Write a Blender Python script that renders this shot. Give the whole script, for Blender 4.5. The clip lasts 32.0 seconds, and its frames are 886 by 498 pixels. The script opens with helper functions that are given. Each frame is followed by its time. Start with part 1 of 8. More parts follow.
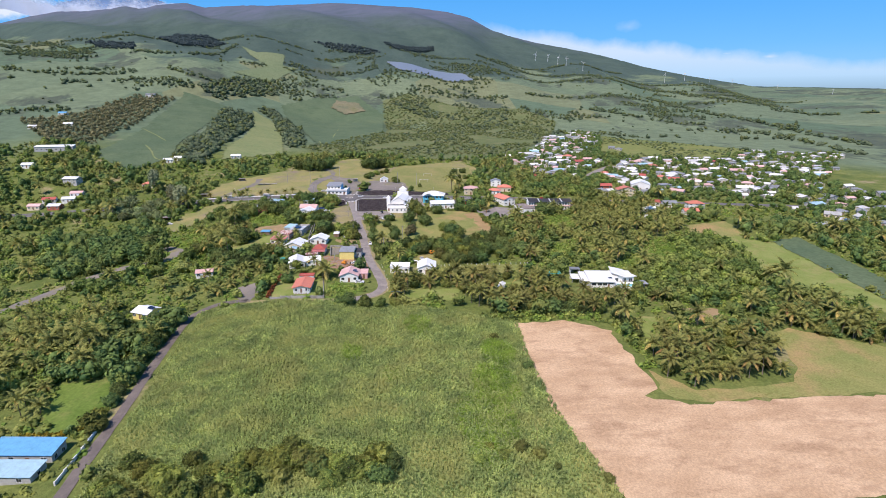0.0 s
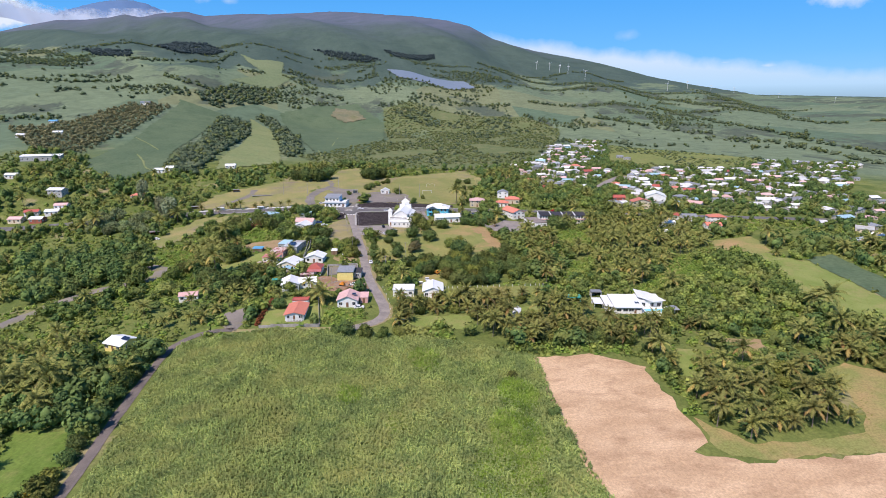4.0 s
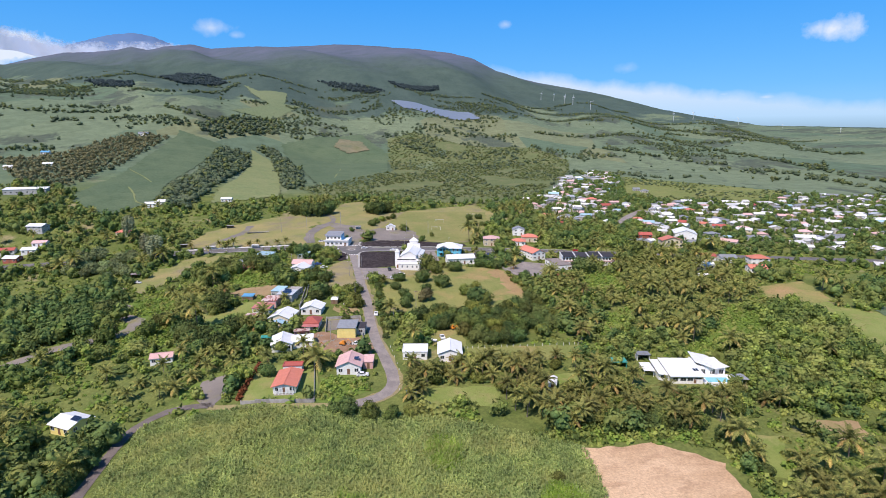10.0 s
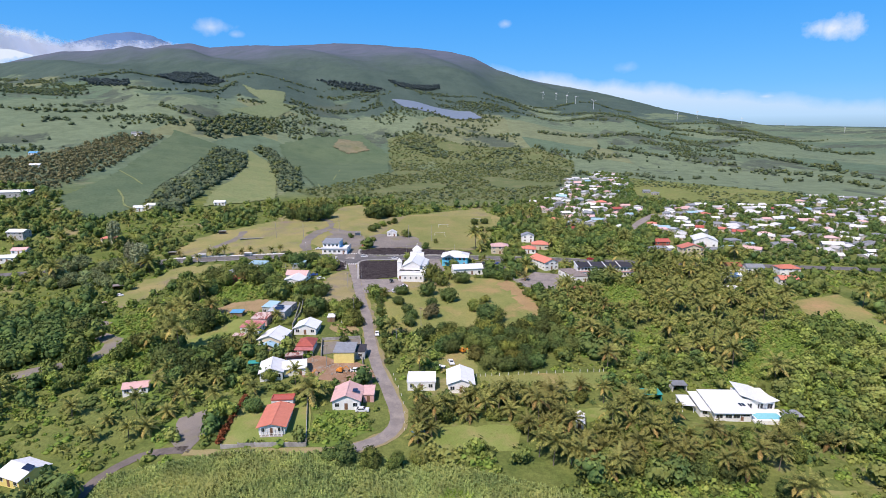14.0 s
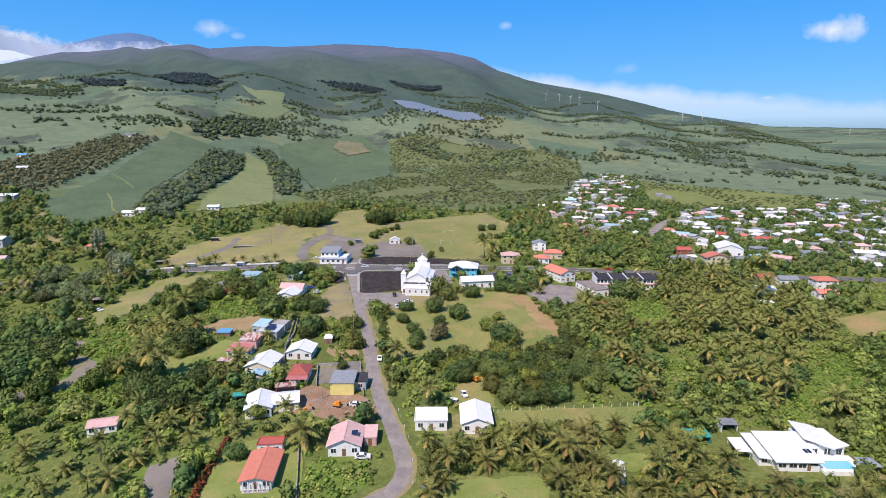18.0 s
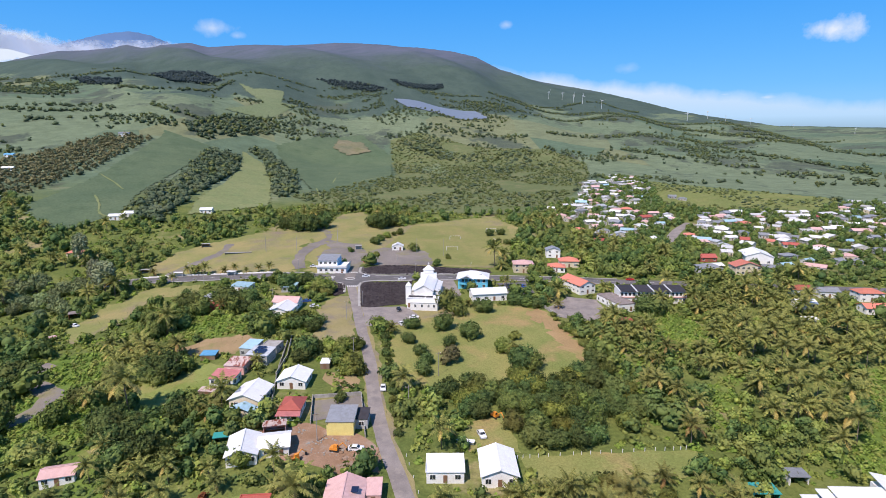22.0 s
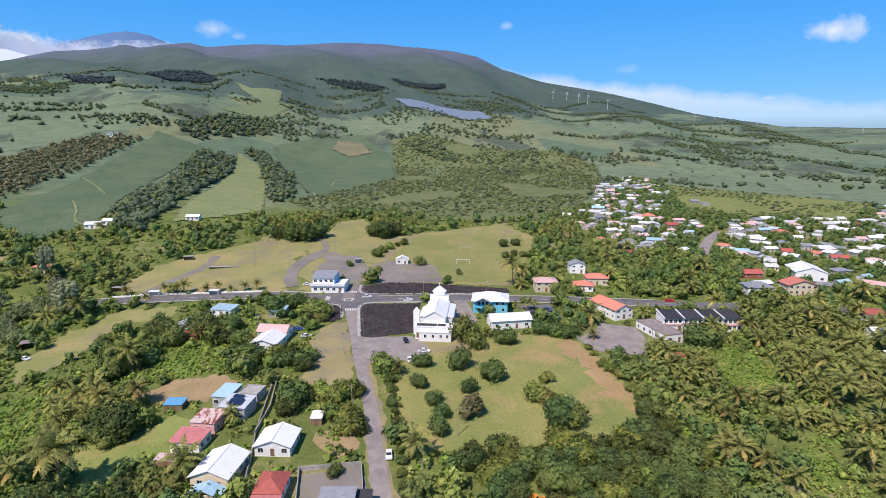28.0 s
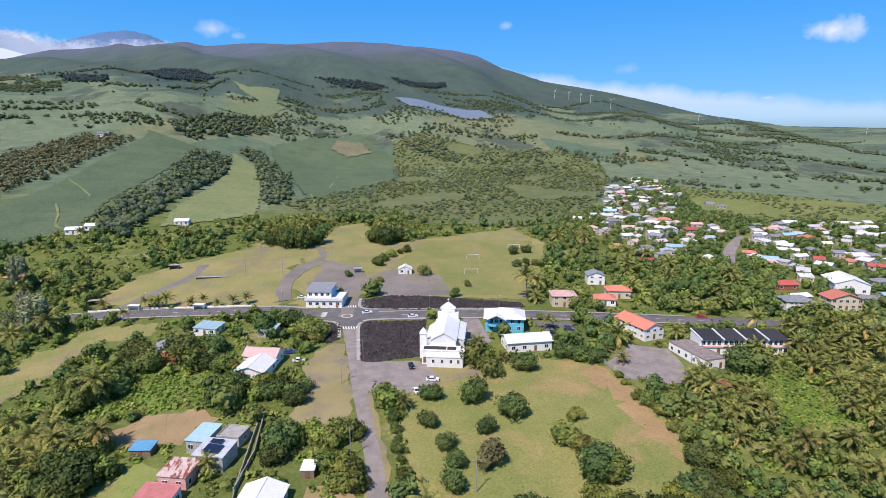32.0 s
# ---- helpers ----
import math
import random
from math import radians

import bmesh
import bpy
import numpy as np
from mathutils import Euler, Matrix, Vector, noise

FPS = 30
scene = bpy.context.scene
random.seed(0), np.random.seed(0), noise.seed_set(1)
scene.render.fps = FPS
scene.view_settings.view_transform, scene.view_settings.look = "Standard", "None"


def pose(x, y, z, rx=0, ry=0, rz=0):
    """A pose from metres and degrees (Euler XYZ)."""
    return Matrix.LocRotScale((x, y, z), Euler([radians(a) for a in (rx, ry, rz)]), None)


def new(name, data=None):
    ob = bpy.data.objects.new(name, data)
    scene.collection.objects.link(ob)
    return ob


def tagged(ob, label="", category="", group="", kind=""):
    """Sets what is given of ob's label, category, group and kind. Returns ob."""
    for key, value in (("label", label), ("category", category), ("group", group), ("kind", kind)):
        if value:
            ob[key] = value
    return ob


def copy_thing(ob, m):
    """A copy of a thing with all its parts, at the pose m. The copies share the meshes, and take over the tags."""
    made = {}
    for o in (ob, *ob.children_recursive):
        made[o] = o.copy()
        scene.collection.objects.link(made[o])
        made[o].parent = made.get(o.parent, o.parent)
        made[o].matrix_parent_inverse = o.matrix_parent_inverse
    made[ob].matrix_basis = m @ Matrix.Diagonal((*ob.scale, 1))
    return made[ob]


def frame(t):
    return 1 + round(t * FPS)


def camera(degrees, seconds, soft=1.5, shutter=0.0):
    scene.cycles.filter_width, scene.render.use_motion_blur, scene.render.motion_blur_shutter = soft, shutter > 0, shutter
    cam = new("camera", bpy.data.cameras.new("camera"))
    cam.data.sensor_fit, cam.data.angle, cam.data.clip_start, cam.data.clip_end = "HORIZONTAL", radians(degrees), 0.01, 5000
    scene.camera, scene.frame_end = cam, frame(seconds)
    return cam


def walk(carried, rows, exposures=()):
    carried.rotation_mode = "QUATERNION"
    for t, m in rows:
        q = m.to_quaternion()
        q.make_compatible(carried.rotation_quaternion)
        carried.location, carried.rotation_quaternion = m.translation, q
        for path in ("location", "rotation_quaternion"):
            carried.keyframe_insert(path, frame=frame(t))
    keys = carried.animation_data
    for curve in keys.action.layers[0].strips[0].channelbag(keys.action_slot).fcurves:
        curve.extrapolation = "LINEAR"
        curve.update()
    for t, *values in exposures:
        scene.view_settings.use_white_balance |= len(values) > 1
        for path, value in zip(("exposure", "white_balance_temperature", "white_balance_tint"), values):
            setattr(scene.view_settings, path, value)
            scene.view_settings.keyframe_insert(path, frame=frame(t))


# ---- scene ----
cam = camera(77, 32.0, soft=0.5)
PATH = [
    (0, pose(-0.03, -32.00, 81.03, 74.829, 0, -8.617)),
    (1, pose(0.08, -25.61, 80.72, 74.898, 0, -8.653)),
    (2, pose(0.21, -19.20, 80.50, 74.985, 0, -8.630)),
    (2.5, pose(0.23, -15.93, 80.40, 75.003, 0, -8.651)),
    (4.5, pose(0.07, -3.15, 80.06, 76.525, 0, -8.627)),
    (5, pose(0.00, 0.00, 80.09, 78.562, 0, -8.637)),
    (6, pose(-0.15, 6.23, 80.20, 78.622, 0, -8.606)),
    (7, pose(-0.20, 12.87, 80.22, 78.601, 0, -8.607)),
    (8, pose(-0.31, 19.31, 80.17, 78.639, 0, -8.503)),
    (9, pose(-0.32, 25.70, 80.09, 78.657, 0, -8.401)),
    (10, pose(-0.39, 31.98, 80.14, 78.642, 0, -8.411)),
    (11, pose(-0.46, 38.25, 80.30, 78.532, 0, -8.363)),
    (12, pose(-0.36, 44.60, 80.52, 78.508, 0, -8.379)),
    (13, pose(-0.21, 50.98, 80.74, 78.503, 0, -8.412)),
    (14, pose(-0.08, 56.88, 80.97, 78.586, 0, -8.422)),
    (14.5, pose(-0.08, 59.90, 81.01, 78.609, 0, -8.409)),
    (16.5, pose(-0.05, 72.60, 80.89, 78.673, 0, -8.299)),
    (17, pose(-0.01, 75.68, 80.86, 78.661, 0, -8.301)),
    (18, pose(0.05, 82.19, 80.79, 78.731, 0, -8.349)),
    (19, pose(0.02, 88.73, 80.68, 78.716, 0, -8.305)),
    (20, pose(-0.00, 94.98, 80.68, 78.687, 0, -8.237)),
    (21, pose(-0.02, 101.35, 80.65, 78.625, 0, -8.283)),
    (22, pose(-0.11, 108.04, 80.61, 78.671, 0, -8.314)),
    (23, pose(-0.13, 114.95, 80.64, 78.695, 0, -8.333)),
    (24, pose(-0.11, 121.47, 80.59, 78.696, 0, -8.248)),
    (25, pose(-0.02, 127.76, 80.50, 78.735, 0, -8.249)),
    (25.5, pose(0.02, 131.09, 80.48, 78.732, 0, -8.167)),
    (27.5, pose(0.11, 143.75, 80.48, 78.737, 0, -8.191)),
    (28, pose(0.10, 147.02, 80.45, 78.756, 0, -8.262)),
    (29, pose(0.08, 153.50, 80.36, 78.772, 0, -8.270)),
    (30, pose(0.06, 159.77, 80.25, 78.784, 0, -8.258)),
    (31, pose(0.09, 166.06, 80.19, 78.785, 0, -8.264)),
    (32, pose(-0.00, 172.50, 80.22, 78.735, 0, -8.330)),
]
walk(cam, PATH)

# ---- world, sun, exposure ----
SUN_AZ, SUN_EL = radians(222), radians(54)      # bearing of the sun from north (+y), clockwise; height
world = bpy.data.worlds.new("world")
scene.world = world
world.use_nodes = True
wt = world.node_tree
wt.nodes.clear()


def wnode(kind, **values):
    n = wt.nodes.new(kind)
    for k, v in values.items():
        n.inputs[k].default_value = v
    return n


def wmath(op, a, b=None, c=None, clamp=False):
    n = wt.nodes.new("ShaderNodeMath")
    n.operation, n.use_clamp = op, clamp
    for i, v in enumerate((a, b, c)):
        if v is None:
            continue
        if isinstance(v, (int, float)):
            n.inputs[i].default_value = v
        else:
            wt.links.new(v, n.inputs[i])
    return n.outputs[0]


sky = wt.nodes.new("ShaderNodeTexSky")
sky.sky_type, sky.sun_disc = "NISHITA", False
sky.sun_elevation, sky.sun_rotation = SUN_EL, SUN_AZ
sky.altitude, sky.air_density, sky.dust_density, sky.ozone_density = 100, 1.0, 0.25, 3.0
coord = wt.nodes.new("ShaderNodeTexCoord")
sep = wt.nodes.new("ShaderNodeSeparateXYZ")
wt.links.new(coord.outputs["Generated"], sep.inputs[0])
bear = wmath("MULTIPLY", wmath("ARCTAN2", sep.outputs[0], sep.outputs[1]), 57.2958)
elev = wmath("MULTIPLY", wmath("ARCSINE", sep.outputs[2]), 57.2958)
puff = wnode("ShaderNodeTexNoise", Scale=16.0, Detail=6.0, Roughness=0.6)
wt.links.new(coord.outputs["Generated"], puff.inputs["Vector"])
fray = wmath("MULTIPLY", wmath("SUBTRACT", puff.outputs[0], 0.5), 2.7)


def cloud(b, e, rb, re, thick):
    """Cover of one cloud round a bearing and a height, both in degrees."""
    u = wmath("DIVIDE", wmath("SUBTRACT", bear, b), rb)
    v = wmath("DIVIDE", wmath("SUBTRACT", elev, e), re)
    d = wmath("SQRT", wmath("ADD", wmath("MULTIPLY", u, u), wmath("MULTIPLY", v, v)))
    return wmath("MULTIPLY", wmath("ADD", wmath("SUBTRACT", 1.0, d), fray, clamp=True), thick, clamp=True)


CLOUDS = [(41.9, 8.5, 2.3, 1.15, 1.2), (-13.1, 9.6, 1.7, 0.8, 0.6), (-27.2, 7.0, 2.9, 1.3, 2.4), (-32.0, 6.8, 4.0, 1.9, 2.0),
          (-11.0, 9.1, 0.7, 0.35, 0.35), (14.5, 10.5, 0.8, 0.45, 0.45), (25.9, 6.3, 1.2, 0.6, 0.28), (37.6, 3.4, 1.5, 0.33, 0.7), (34.3, 3.75, 1.2, 0.28, 0.6)]
cover = 0.0
for spec in CLOUDS:
    cover = wmath("MAXIMUM", cloud(*spec), cover)
# bank of trade-wind cloud along the coast, with hazy air under it
bank_top = wmath("ADD", 6.0, wmath("MULTIPLY", wmath("SUBTRACT", 20.0, bear), 0.115))
bank = wmath("MULTIPLY", wmath("ADD", wmath("MULTIPLY", wmath("SUBTRACT", wmath("ADD", bank_top, wmath("MULTIPLY", fray, 0.7)), elev), 0.9), 0.0, clamp=True),
             wmath("MULTIPLY", wmath("SUBTRACT", bear, 8.0), 0.12, clamp=True))
bank = wmath("MULTIPLY", bank, wmath("ADD", 0.18, wmath("MULTIPLY", wmath("SUBTRACT", elev, 0.3), 0.22, clamp=True), clamp=True))
low = wmath("SUBTRACT", 1.0, wmath("MULTIPLY", wmath("SUBTRACT", elev, 0.7), 0.9, clamp=True), clamp=True)
mixc = wt.nodes.new("ShaderNodeMix")
mixc.data_type = "RGBA"
mixc.inputs["B"].default_value = (6.2, 6.4, 6.9, 1)
vivid = wt.nodes.new("ShaderNodeHueSaturation")
vivid.inputs["Saturation"].default_value = 1.3
vivid.inputs["Value"].default_value = 1.0
wt.links.new(sky.outputs[0], vivid.inputs["Color"])
# clear trade-wind air: deep azure overhead, paler towards the horizon
band = wt.nodes.new("ShaderNodeValToRGB")
for pos, col in ((0.0, (0.24, 0.58, 1.0, 1)), (0.1, (0.12, 0.48, 1.03, 1)), (0.28, (0.05, 0.37, 1.02, 1)), (0.6, (0.035, 0.27, 0.9, 1))):
    e = band.color_ramp.elements.new(pos) if 0.0 < pos else band.color_ramp.elements[0]
    e.position, e.color = pos, col
band.color_ramp.elements[-1].color = (0.05, 0.25, 0.75, 1)
wt.links.new(wmath("DIVIDE", elev, 45.0, clamp=True), band.inputs[0])
azure = wt.nodes.new("ShaderNodeMix")
azure.data_type, azure.blend_type = "RGBA", "MULTIPLY"
azure.inputs["Factor"].default_value = 1.0
azure.inputs["B"].default_value = (6.7, 6.7, 6.7, 1)
wt.links.new(band.outputs[0], azure.inputs["A"])
clear = wt.nodes.new("ShaderNodeMix")
clear.data_type = "RGBA"
wt.links.new(wmath("MULTIPLY", wmath("SUBTRACT", 1.0, wmath("DIVIDE", wmath("SUBTRACT", elev, 15.0), 30.0, clamp=True)), 0.85), clear.inputs["Factor"])
wt.links.new(vivid.outputs[0], clear.inputs["A"])
wt.links.new(azure.outputs["Result"], clear.inputs["B"])
wt.links.new(clear.outputs["Result"], mixc.inputs["A"])
wt.links.new(wmath("MAXIMUM", wmath("MULTIPLY", cover, 0.85), wmath("MULTIPLY", bank, 0.62)), mixc.inputs["Factor"])
mixl = wt.nodes.new("ShaderNodeMix")
mixl.data_type = "RGBA"
mixl.inputs["B"].default_value = (2.5, 3.7, 5.0, 1)
wt.links.new(mixc.outputs["Result"], mixl.inputs["A"])
wt.links.new(low, mixl.inputs["Factor"])
bg = wnode("ShaderNodeBackground", Strength=0.134)
wt.links.new(mixl.outputs["Result"], bg.inputs[0])
out = wt.nodes.new("ShaderNodeOutputWorld")
wt.links.new(bg.outputs[0], out.inputs[0])

sun_data = bpy.data.lights.new("sun", "SUN")
sun_data.energy, sun_data.angle, sun_data.color = 5.0, radians(0.53), (1.0, 0.878, 0.83)
sun = new("sun", sun_data)
sun_dir = Vector((math.sin(SUN_AZ) * math.cos(SUN_EL), math.cos(SUN_AZ) * math.cos(SUN_EL), math.sin(SUN_EL)))
sun.matrix_world = Matrix.Translation((-200, -300, 600)) @ (-sun_dir).to_track_quat("-Z", "Y").to_matrix().to_4x4()
scene.view_settings.exposure = 0.11

# ---- lie of the land ----
EYE = (0.0, 70.0, 80.5)
# skyline of the volcano: bearing in degrees, slope of the sight line to its crest
CREST = [(-75, 0.02), (-50, 0.085), (-38, 0.115), (-29, 0.0965), (-26.7, 0.1084), (-24.8, 0.1171), (-22.8, 0.1197), (-20.9, 0.126), (-19.8, 0.1322), (-18.6, 0.1303), (-17.2, 0.137), (-14.9, 0.142), (-13.4, 0.1358), (-10.6, 0.141), (-7, 0.1463), (-1.8, 0.1512), (3.7, 0.1503), (5.9, 0.1479), (9.2, 0.1397), (11.4, 0.1303), (13.6, 0.1105), (18.1, 0.0891), (22.9, 0.071), (27.1, 0.0533), (32.6, 0.0304), (35.4, 0.0202), (39.8, 0.0053), (46.3, -0.0074), (60, -0.02), (80, -0.03)]


def ease(a, b, v):
    u = np.clip((v - a) / (b - a), 0.0, 1.0)
    return u * u * (3 - 2 * u)


def land(x, y):
    """Height of the ground; works on numbers and on arrays."""
    x, y = np.asarray(x, float), np.asarray(y, float)
    near = -12.1 + 0.046 * y - 0.1 * np.clip(-x - 35, 0, 230) * ease(600, 380, y)
    near = near + 0.1 * np.clip(y - 460, 0, 800) * ease(-23, -345, x)
    dx, dy = x - EYE[0], y - EYE[1]
    r = np.hypot(dx, dy) + 1e-6
    a = np.degrees(np.arctan2(dx, dy))
    top = np.interp(a, [p[0] for p in CREST], [p[1] for p in CREST])
    u = np.clip((r - 920) / 3480, 0, 1.2)
    low = (near - EYE[2]) / r
    rise = np.where(u < 1, 1 - (1 - np.clip(u, 0, 1)) ** 3.2, 1 - 0.5 * (u - 1))
    hills = 0.006 * np.sin(a * 0.55 + r * 0.004) * np.clip(u * 6, 0, 1) * np.clip((1 - u) * 3, 0, 1)
    far = EYE[2] + r * (low + (np.maximum(top, low) - low) * rise + hills)
    front = ease(100, 75, np.abs(a))
    return near * (1 - ease(920, 1035, r) * front) + far * ease(920, 1035, r) * front



# ---- materials ----
def ramp_pair(nt, fac, a, b, lo=0.35, hi=0.65):
    r = nt.nodes.new("ShaderNodeValToRGB")
    r.color_ramp.elements[0].position, r.color_ramp.elements[1].position = lo, hi
    r.color_ramp.elements[0].color, r.color_ramp.elements[1].color = (*a, 1), (*b, 1)
    nt.links.new(fac, r.inputs[0])
    return r.outputs[0]


def mix(nt, fac, a, b, how="MIX"):
    n = nt.nodes.new("ShaderNodeMix")
    n.data_type, n.blend_type = "RGBA", how
    for sock, v in ((n.inputs["Factor"], fac), (n.inputs["A"], a), (n.inputs["B"], b)):
        if isinstance(v, bpy.types.NodeSocket):
            nt.links.new(v, sock)
        elif isinstance(v, (int, float)):
            sock.default_value = v
        else:
            sock.default_value = (*v, 1)
    return n.outputs["Result"]


def noise_tex(nt, scale, detail=4, rough=0.6, stretch=None, rot=0.0):
    n = nt.nodes.new("ShaderNodeTexNoise")
    n.inputs["Scale"].default_value, n.inputs["Detail"].default_value, n.inputs["Roughness"].default_value = scale, detail, rough
    geo = nt.nodes.new("ShaderNodeNewGeometry")
    if stretch:
        mp = nt.nodes.new("ShaderNodeMapping")
        mp.inputs["Scale"].default_value, mp.inputs["Rotation"].default_value = stretch, (0, 0, radians(rot))
        nt.links.new(geo.outputs["Position"], mp.inputs["Vector"])
        nt.links.new(mp.outputs[0], n.inputs["Vector"])
    else:
        nt.links.new(geo.outputs["Position"], n.inputs["Vector"])
    return n.outputs[0]


def base(name, rough=0.8, metal=0.0, spec=0.3):
    m = bpy.data.materials.new(name)
    m.use_nodes = True
    nt = m.node_tree
    p = nt.nodes["Principled BSDF"]
    p.inputs["Roughness"].default_value, p.inputs["Metallic"].default_value = rough, metal
    p.inputs["Specular IOR Level"].default_value = spec
    return m, nt, p


def bump(nt, p, height, strength=0.4, dist=0.05):
    b = nt.nodes.new("ShaderNodeBump")
    b.inputs["Strength"].default_value, b.inputs["Distance"].default_value = strength, dist
    nt.links.new(height, b.inputs["Height"])
    nt.links.new(b.outputs[0], p.inputs["Normal"])


def soil_mat(name, a, b, c, s1=0.05, s2=0.6, s3=6.0, rough=0.95, relief=0.3, stretch=None, rot=0.0):
    """Ground: two broad tones, patches of a third, fine grain."""
    m, nt, p = base(name, rough, spec=0.1)
    col = mix(nt, 1.0, ramp_pair(nt, noise_tex(nt, s1, 5, 0.6, stretch, rot), a, b), (1, 1, 1), "MULTIPLY")
    patch = nt.nodes.new("ShaderNodeMapRange")
    patch.inputs["From Min"].default_value, patch.inputs["From Max"].default_value = 0.5, 0.72
    nt.links.new(noise_tex(nt, s2, 4, 0.65, stretch, rot), patch.inputs["Value"])
    col = mix(nt, patch.outputs[0], col, c)
    fine = noise_tex(nt, s3, 3, 0.7)
    col = mix(nt, 0.7, col, ramp_pair(nt, fine, (0.55, 0.55, 0.55), (1.25, 1.25, 1.25), 0.25, 0.75), "MULTIPLY")
    nt.links.new(col, p.inputs["Base Color"])
    bump(nt, p, fine, relief, 0.15)
    return m


def leaf_mat(name, a, b, c, rough=0.55, per_object=0.6, hues=0.022):
    """Foliage: tone varies by plant, by leaf clump and in broad drifts."""
    m, nt, p = base(name, rough + 0.2, spec=0.08)
    geo = nt.nodes.new("ShaderNodeNewGeometry")
    info = nt.nodes.new("ShaderNodeObjectInfo")
    col = ramp_pair(nt, geo.outputs["Random Per Island"], a, b, 0.1, 0.9)
    grain = noise_tex(nt, 2.2, 3, 0.65)
    col = mix(nt, 0.75, col, ramp_pair(nt, grain, (0.55, 0.55, 0.55), (1.4, 1.4, 1.4), 0.3, 0.7), "MULTIPLY")
    bump(nt, p, grain, 0.35, 0.2)
    col = mix(nt, 0.8, col, ramp_pair(nt, noise_tex(nt, 0.17, 2, 0.5), (0.6, 0.64, 0.66), (1.4, 1.34, 1.2), 0.33, 0.67), "MULTIPLY")
    mr = nt.nodes.new("ShaderNodeMapRange")
    mr.inputs["From Min"].default_value, mr.inputs["From Max"].default_value = 0.45, 0.75
    nt.links.new(noise_tex(nt, 0.06, 3, 0.6), mr.inputs["Value"])
    col = mix(nt, mr.outputs[0], col, c)
    lum = nt.nodes.new("ShaderNodeMapRange")
    lum.inputs["To Min"].default_value, lum.inputs["To Max"].default_value = 1 - per_object * 0.5, 1 + per_object * 0.45
    nt.links.new(info.outputs["Random"], lum.inputs["Value"])
    hsv = nt.nodes.new("ShaderNodeHueSaturation")
    hue = nt.nodes.new("ShaderNodeMapRange")
    hue.inputs["To Min"].default_value, hue.inputs["To Max"].default_value = 0.5 - hues * 0.7, 0.5 + hues
    nt.links.new(info.outputs["Random"], hue.inputs["Value"])
    nt.links.new(hue.outputs[0], hsv.inputs["Hue"])
    nt.links.new(lum.outputs[0], hsv.inputs["Value"])
    nt.links.new(col, hsv.inputs["Color"])
    nt.links.new(hsv.outputs[0], p.inputs["Base Color"])
    glow = nt.nodes.new("ShaderNodeBsdfTranslucent")
    nt.links.new(hsv.outputs[0], glow.inputs["Color"])
    both = nt.nodes.new("ShaderNodeMixShader")
    both.inputs[0].default_value = 0.22
    nt.links.new(p.outputs[0], both.inputs[1])
    nt.links.new(glow.outputs[0], both.inputs[2])
    nt.links.new(both.outputs[0], nt.nodes["Material Output"].inputs["Surface"])
    return m


def paint(name, col, rough=0.6, dirt=0.25, metal=0.0, wave=0.0, rust=None, vary=0.22):
    """Painted wall or sheet roof with weather stains; wave adds the ribs of corrugated sheet."""
    m, nt, p = base(name, rough, metal)
    dark = tuple(v * (1 - dirt) * f for v, f in zip(col, (1.0, 0.97, 0.92)))
    c = ramp_pair(nt, noise_tex(nt, 0.7, 5, 0.7), dark, col, 0.3, 0.6)
    if rust:
        mr = nt.nodes.new("ShaderNodeMapRange")
        mr.inputs["From Min"].default_value, mr.inputs["From Max"].default_value = 0.5, 0.56
        nt.links.new(noise_tex(nt, 0.9, 5, 0.7, (1, 0.25, 1)), mr.inputs["Value"])
        c = mix(nt, mr.outputs[0], c, rust)
    c = mix(nt, 0.5, c, ramp_pair(nt, noise_tex(nt, 5.0, 3, 0.7), (0.8, 0.8, 0.8), (1.1, 1.1, 1.1)), "MULTIPLY")
    info = nt.nodes.new("ShaderNodeObjectInfo")
    c = mix(nt, 1.0, c, ramp_pair(nt, info.outputs["Random"], (1 - vary, 1 - vary, 1 - vary * 1.1), (1.0, 1.0, 1.0), 0.0, 0.8), "MULTIPLY")
    nt.links.new(c, p.inputs["Base Color"])
    if wave:
        w = nt.nodes.new("ShaderNodeTexWave")
        w.bands_direction = "X"
        w.inputs["Scale"].default_value = wave
        tc = nt.nodes.new("ShaderNodeTexCoord")
        nt.links.new(tc.outputs["Object"], w.inputs["Vector"])
        bump(nt, p, w.outputs[1], 0.5, 0.04)
    return m


def plain(name, col, rough=0.5, metal=0.0, spec=0.4):
    m, nt, p = base(name, rough, metal, spec)
    c = ramp_pair(nt, noise_tex(nt, 4.0, 3), tuple(v * 0.82 for v in col), col, 0.3, 0.6)
    nt.links.new(c, p.inputs["Base Color"])
    return m


M = {}
M["grass"] = soil_mat("meadow_grass", (0.195, 0.222, 0.066), (0.28, 0.265, 0.092), (0.42, 0.27, 0.135), 0.05, 0.034, 1.6)
M["lush"] = soil_mat("lush_creeper_ground", (0.11, 0.17, 0.032), (0.165, 0.225, 0.05), (0.2, 0.22, 0.065), 0.07, 0.1, 0.9, relief=0.6)
M["hillscrub"] = soil_mat("hill_scrub_ground", (0.118, 0.148, 0.058), (0.165, 0.185, 0.078), (0.19, 0.185, 0.09), 0.03, 0.05, 0.6, relief=0.6)
M["lawn"] = soil_mat("lawn_grass", (0.18, 0.23, 0.055), (0.25, 0.28, 0.085), (0.31, 0.27, 0.11), 0.08, 0.12, 3.0)
M["pitchgrass"] = soil_mat("worn_pitch_grass", (0.2, 0.215, 0.07), (0.27, 0.25, 0.092), (0.31, 0.25, 0.11), 0.05, 0.04, 2.0)
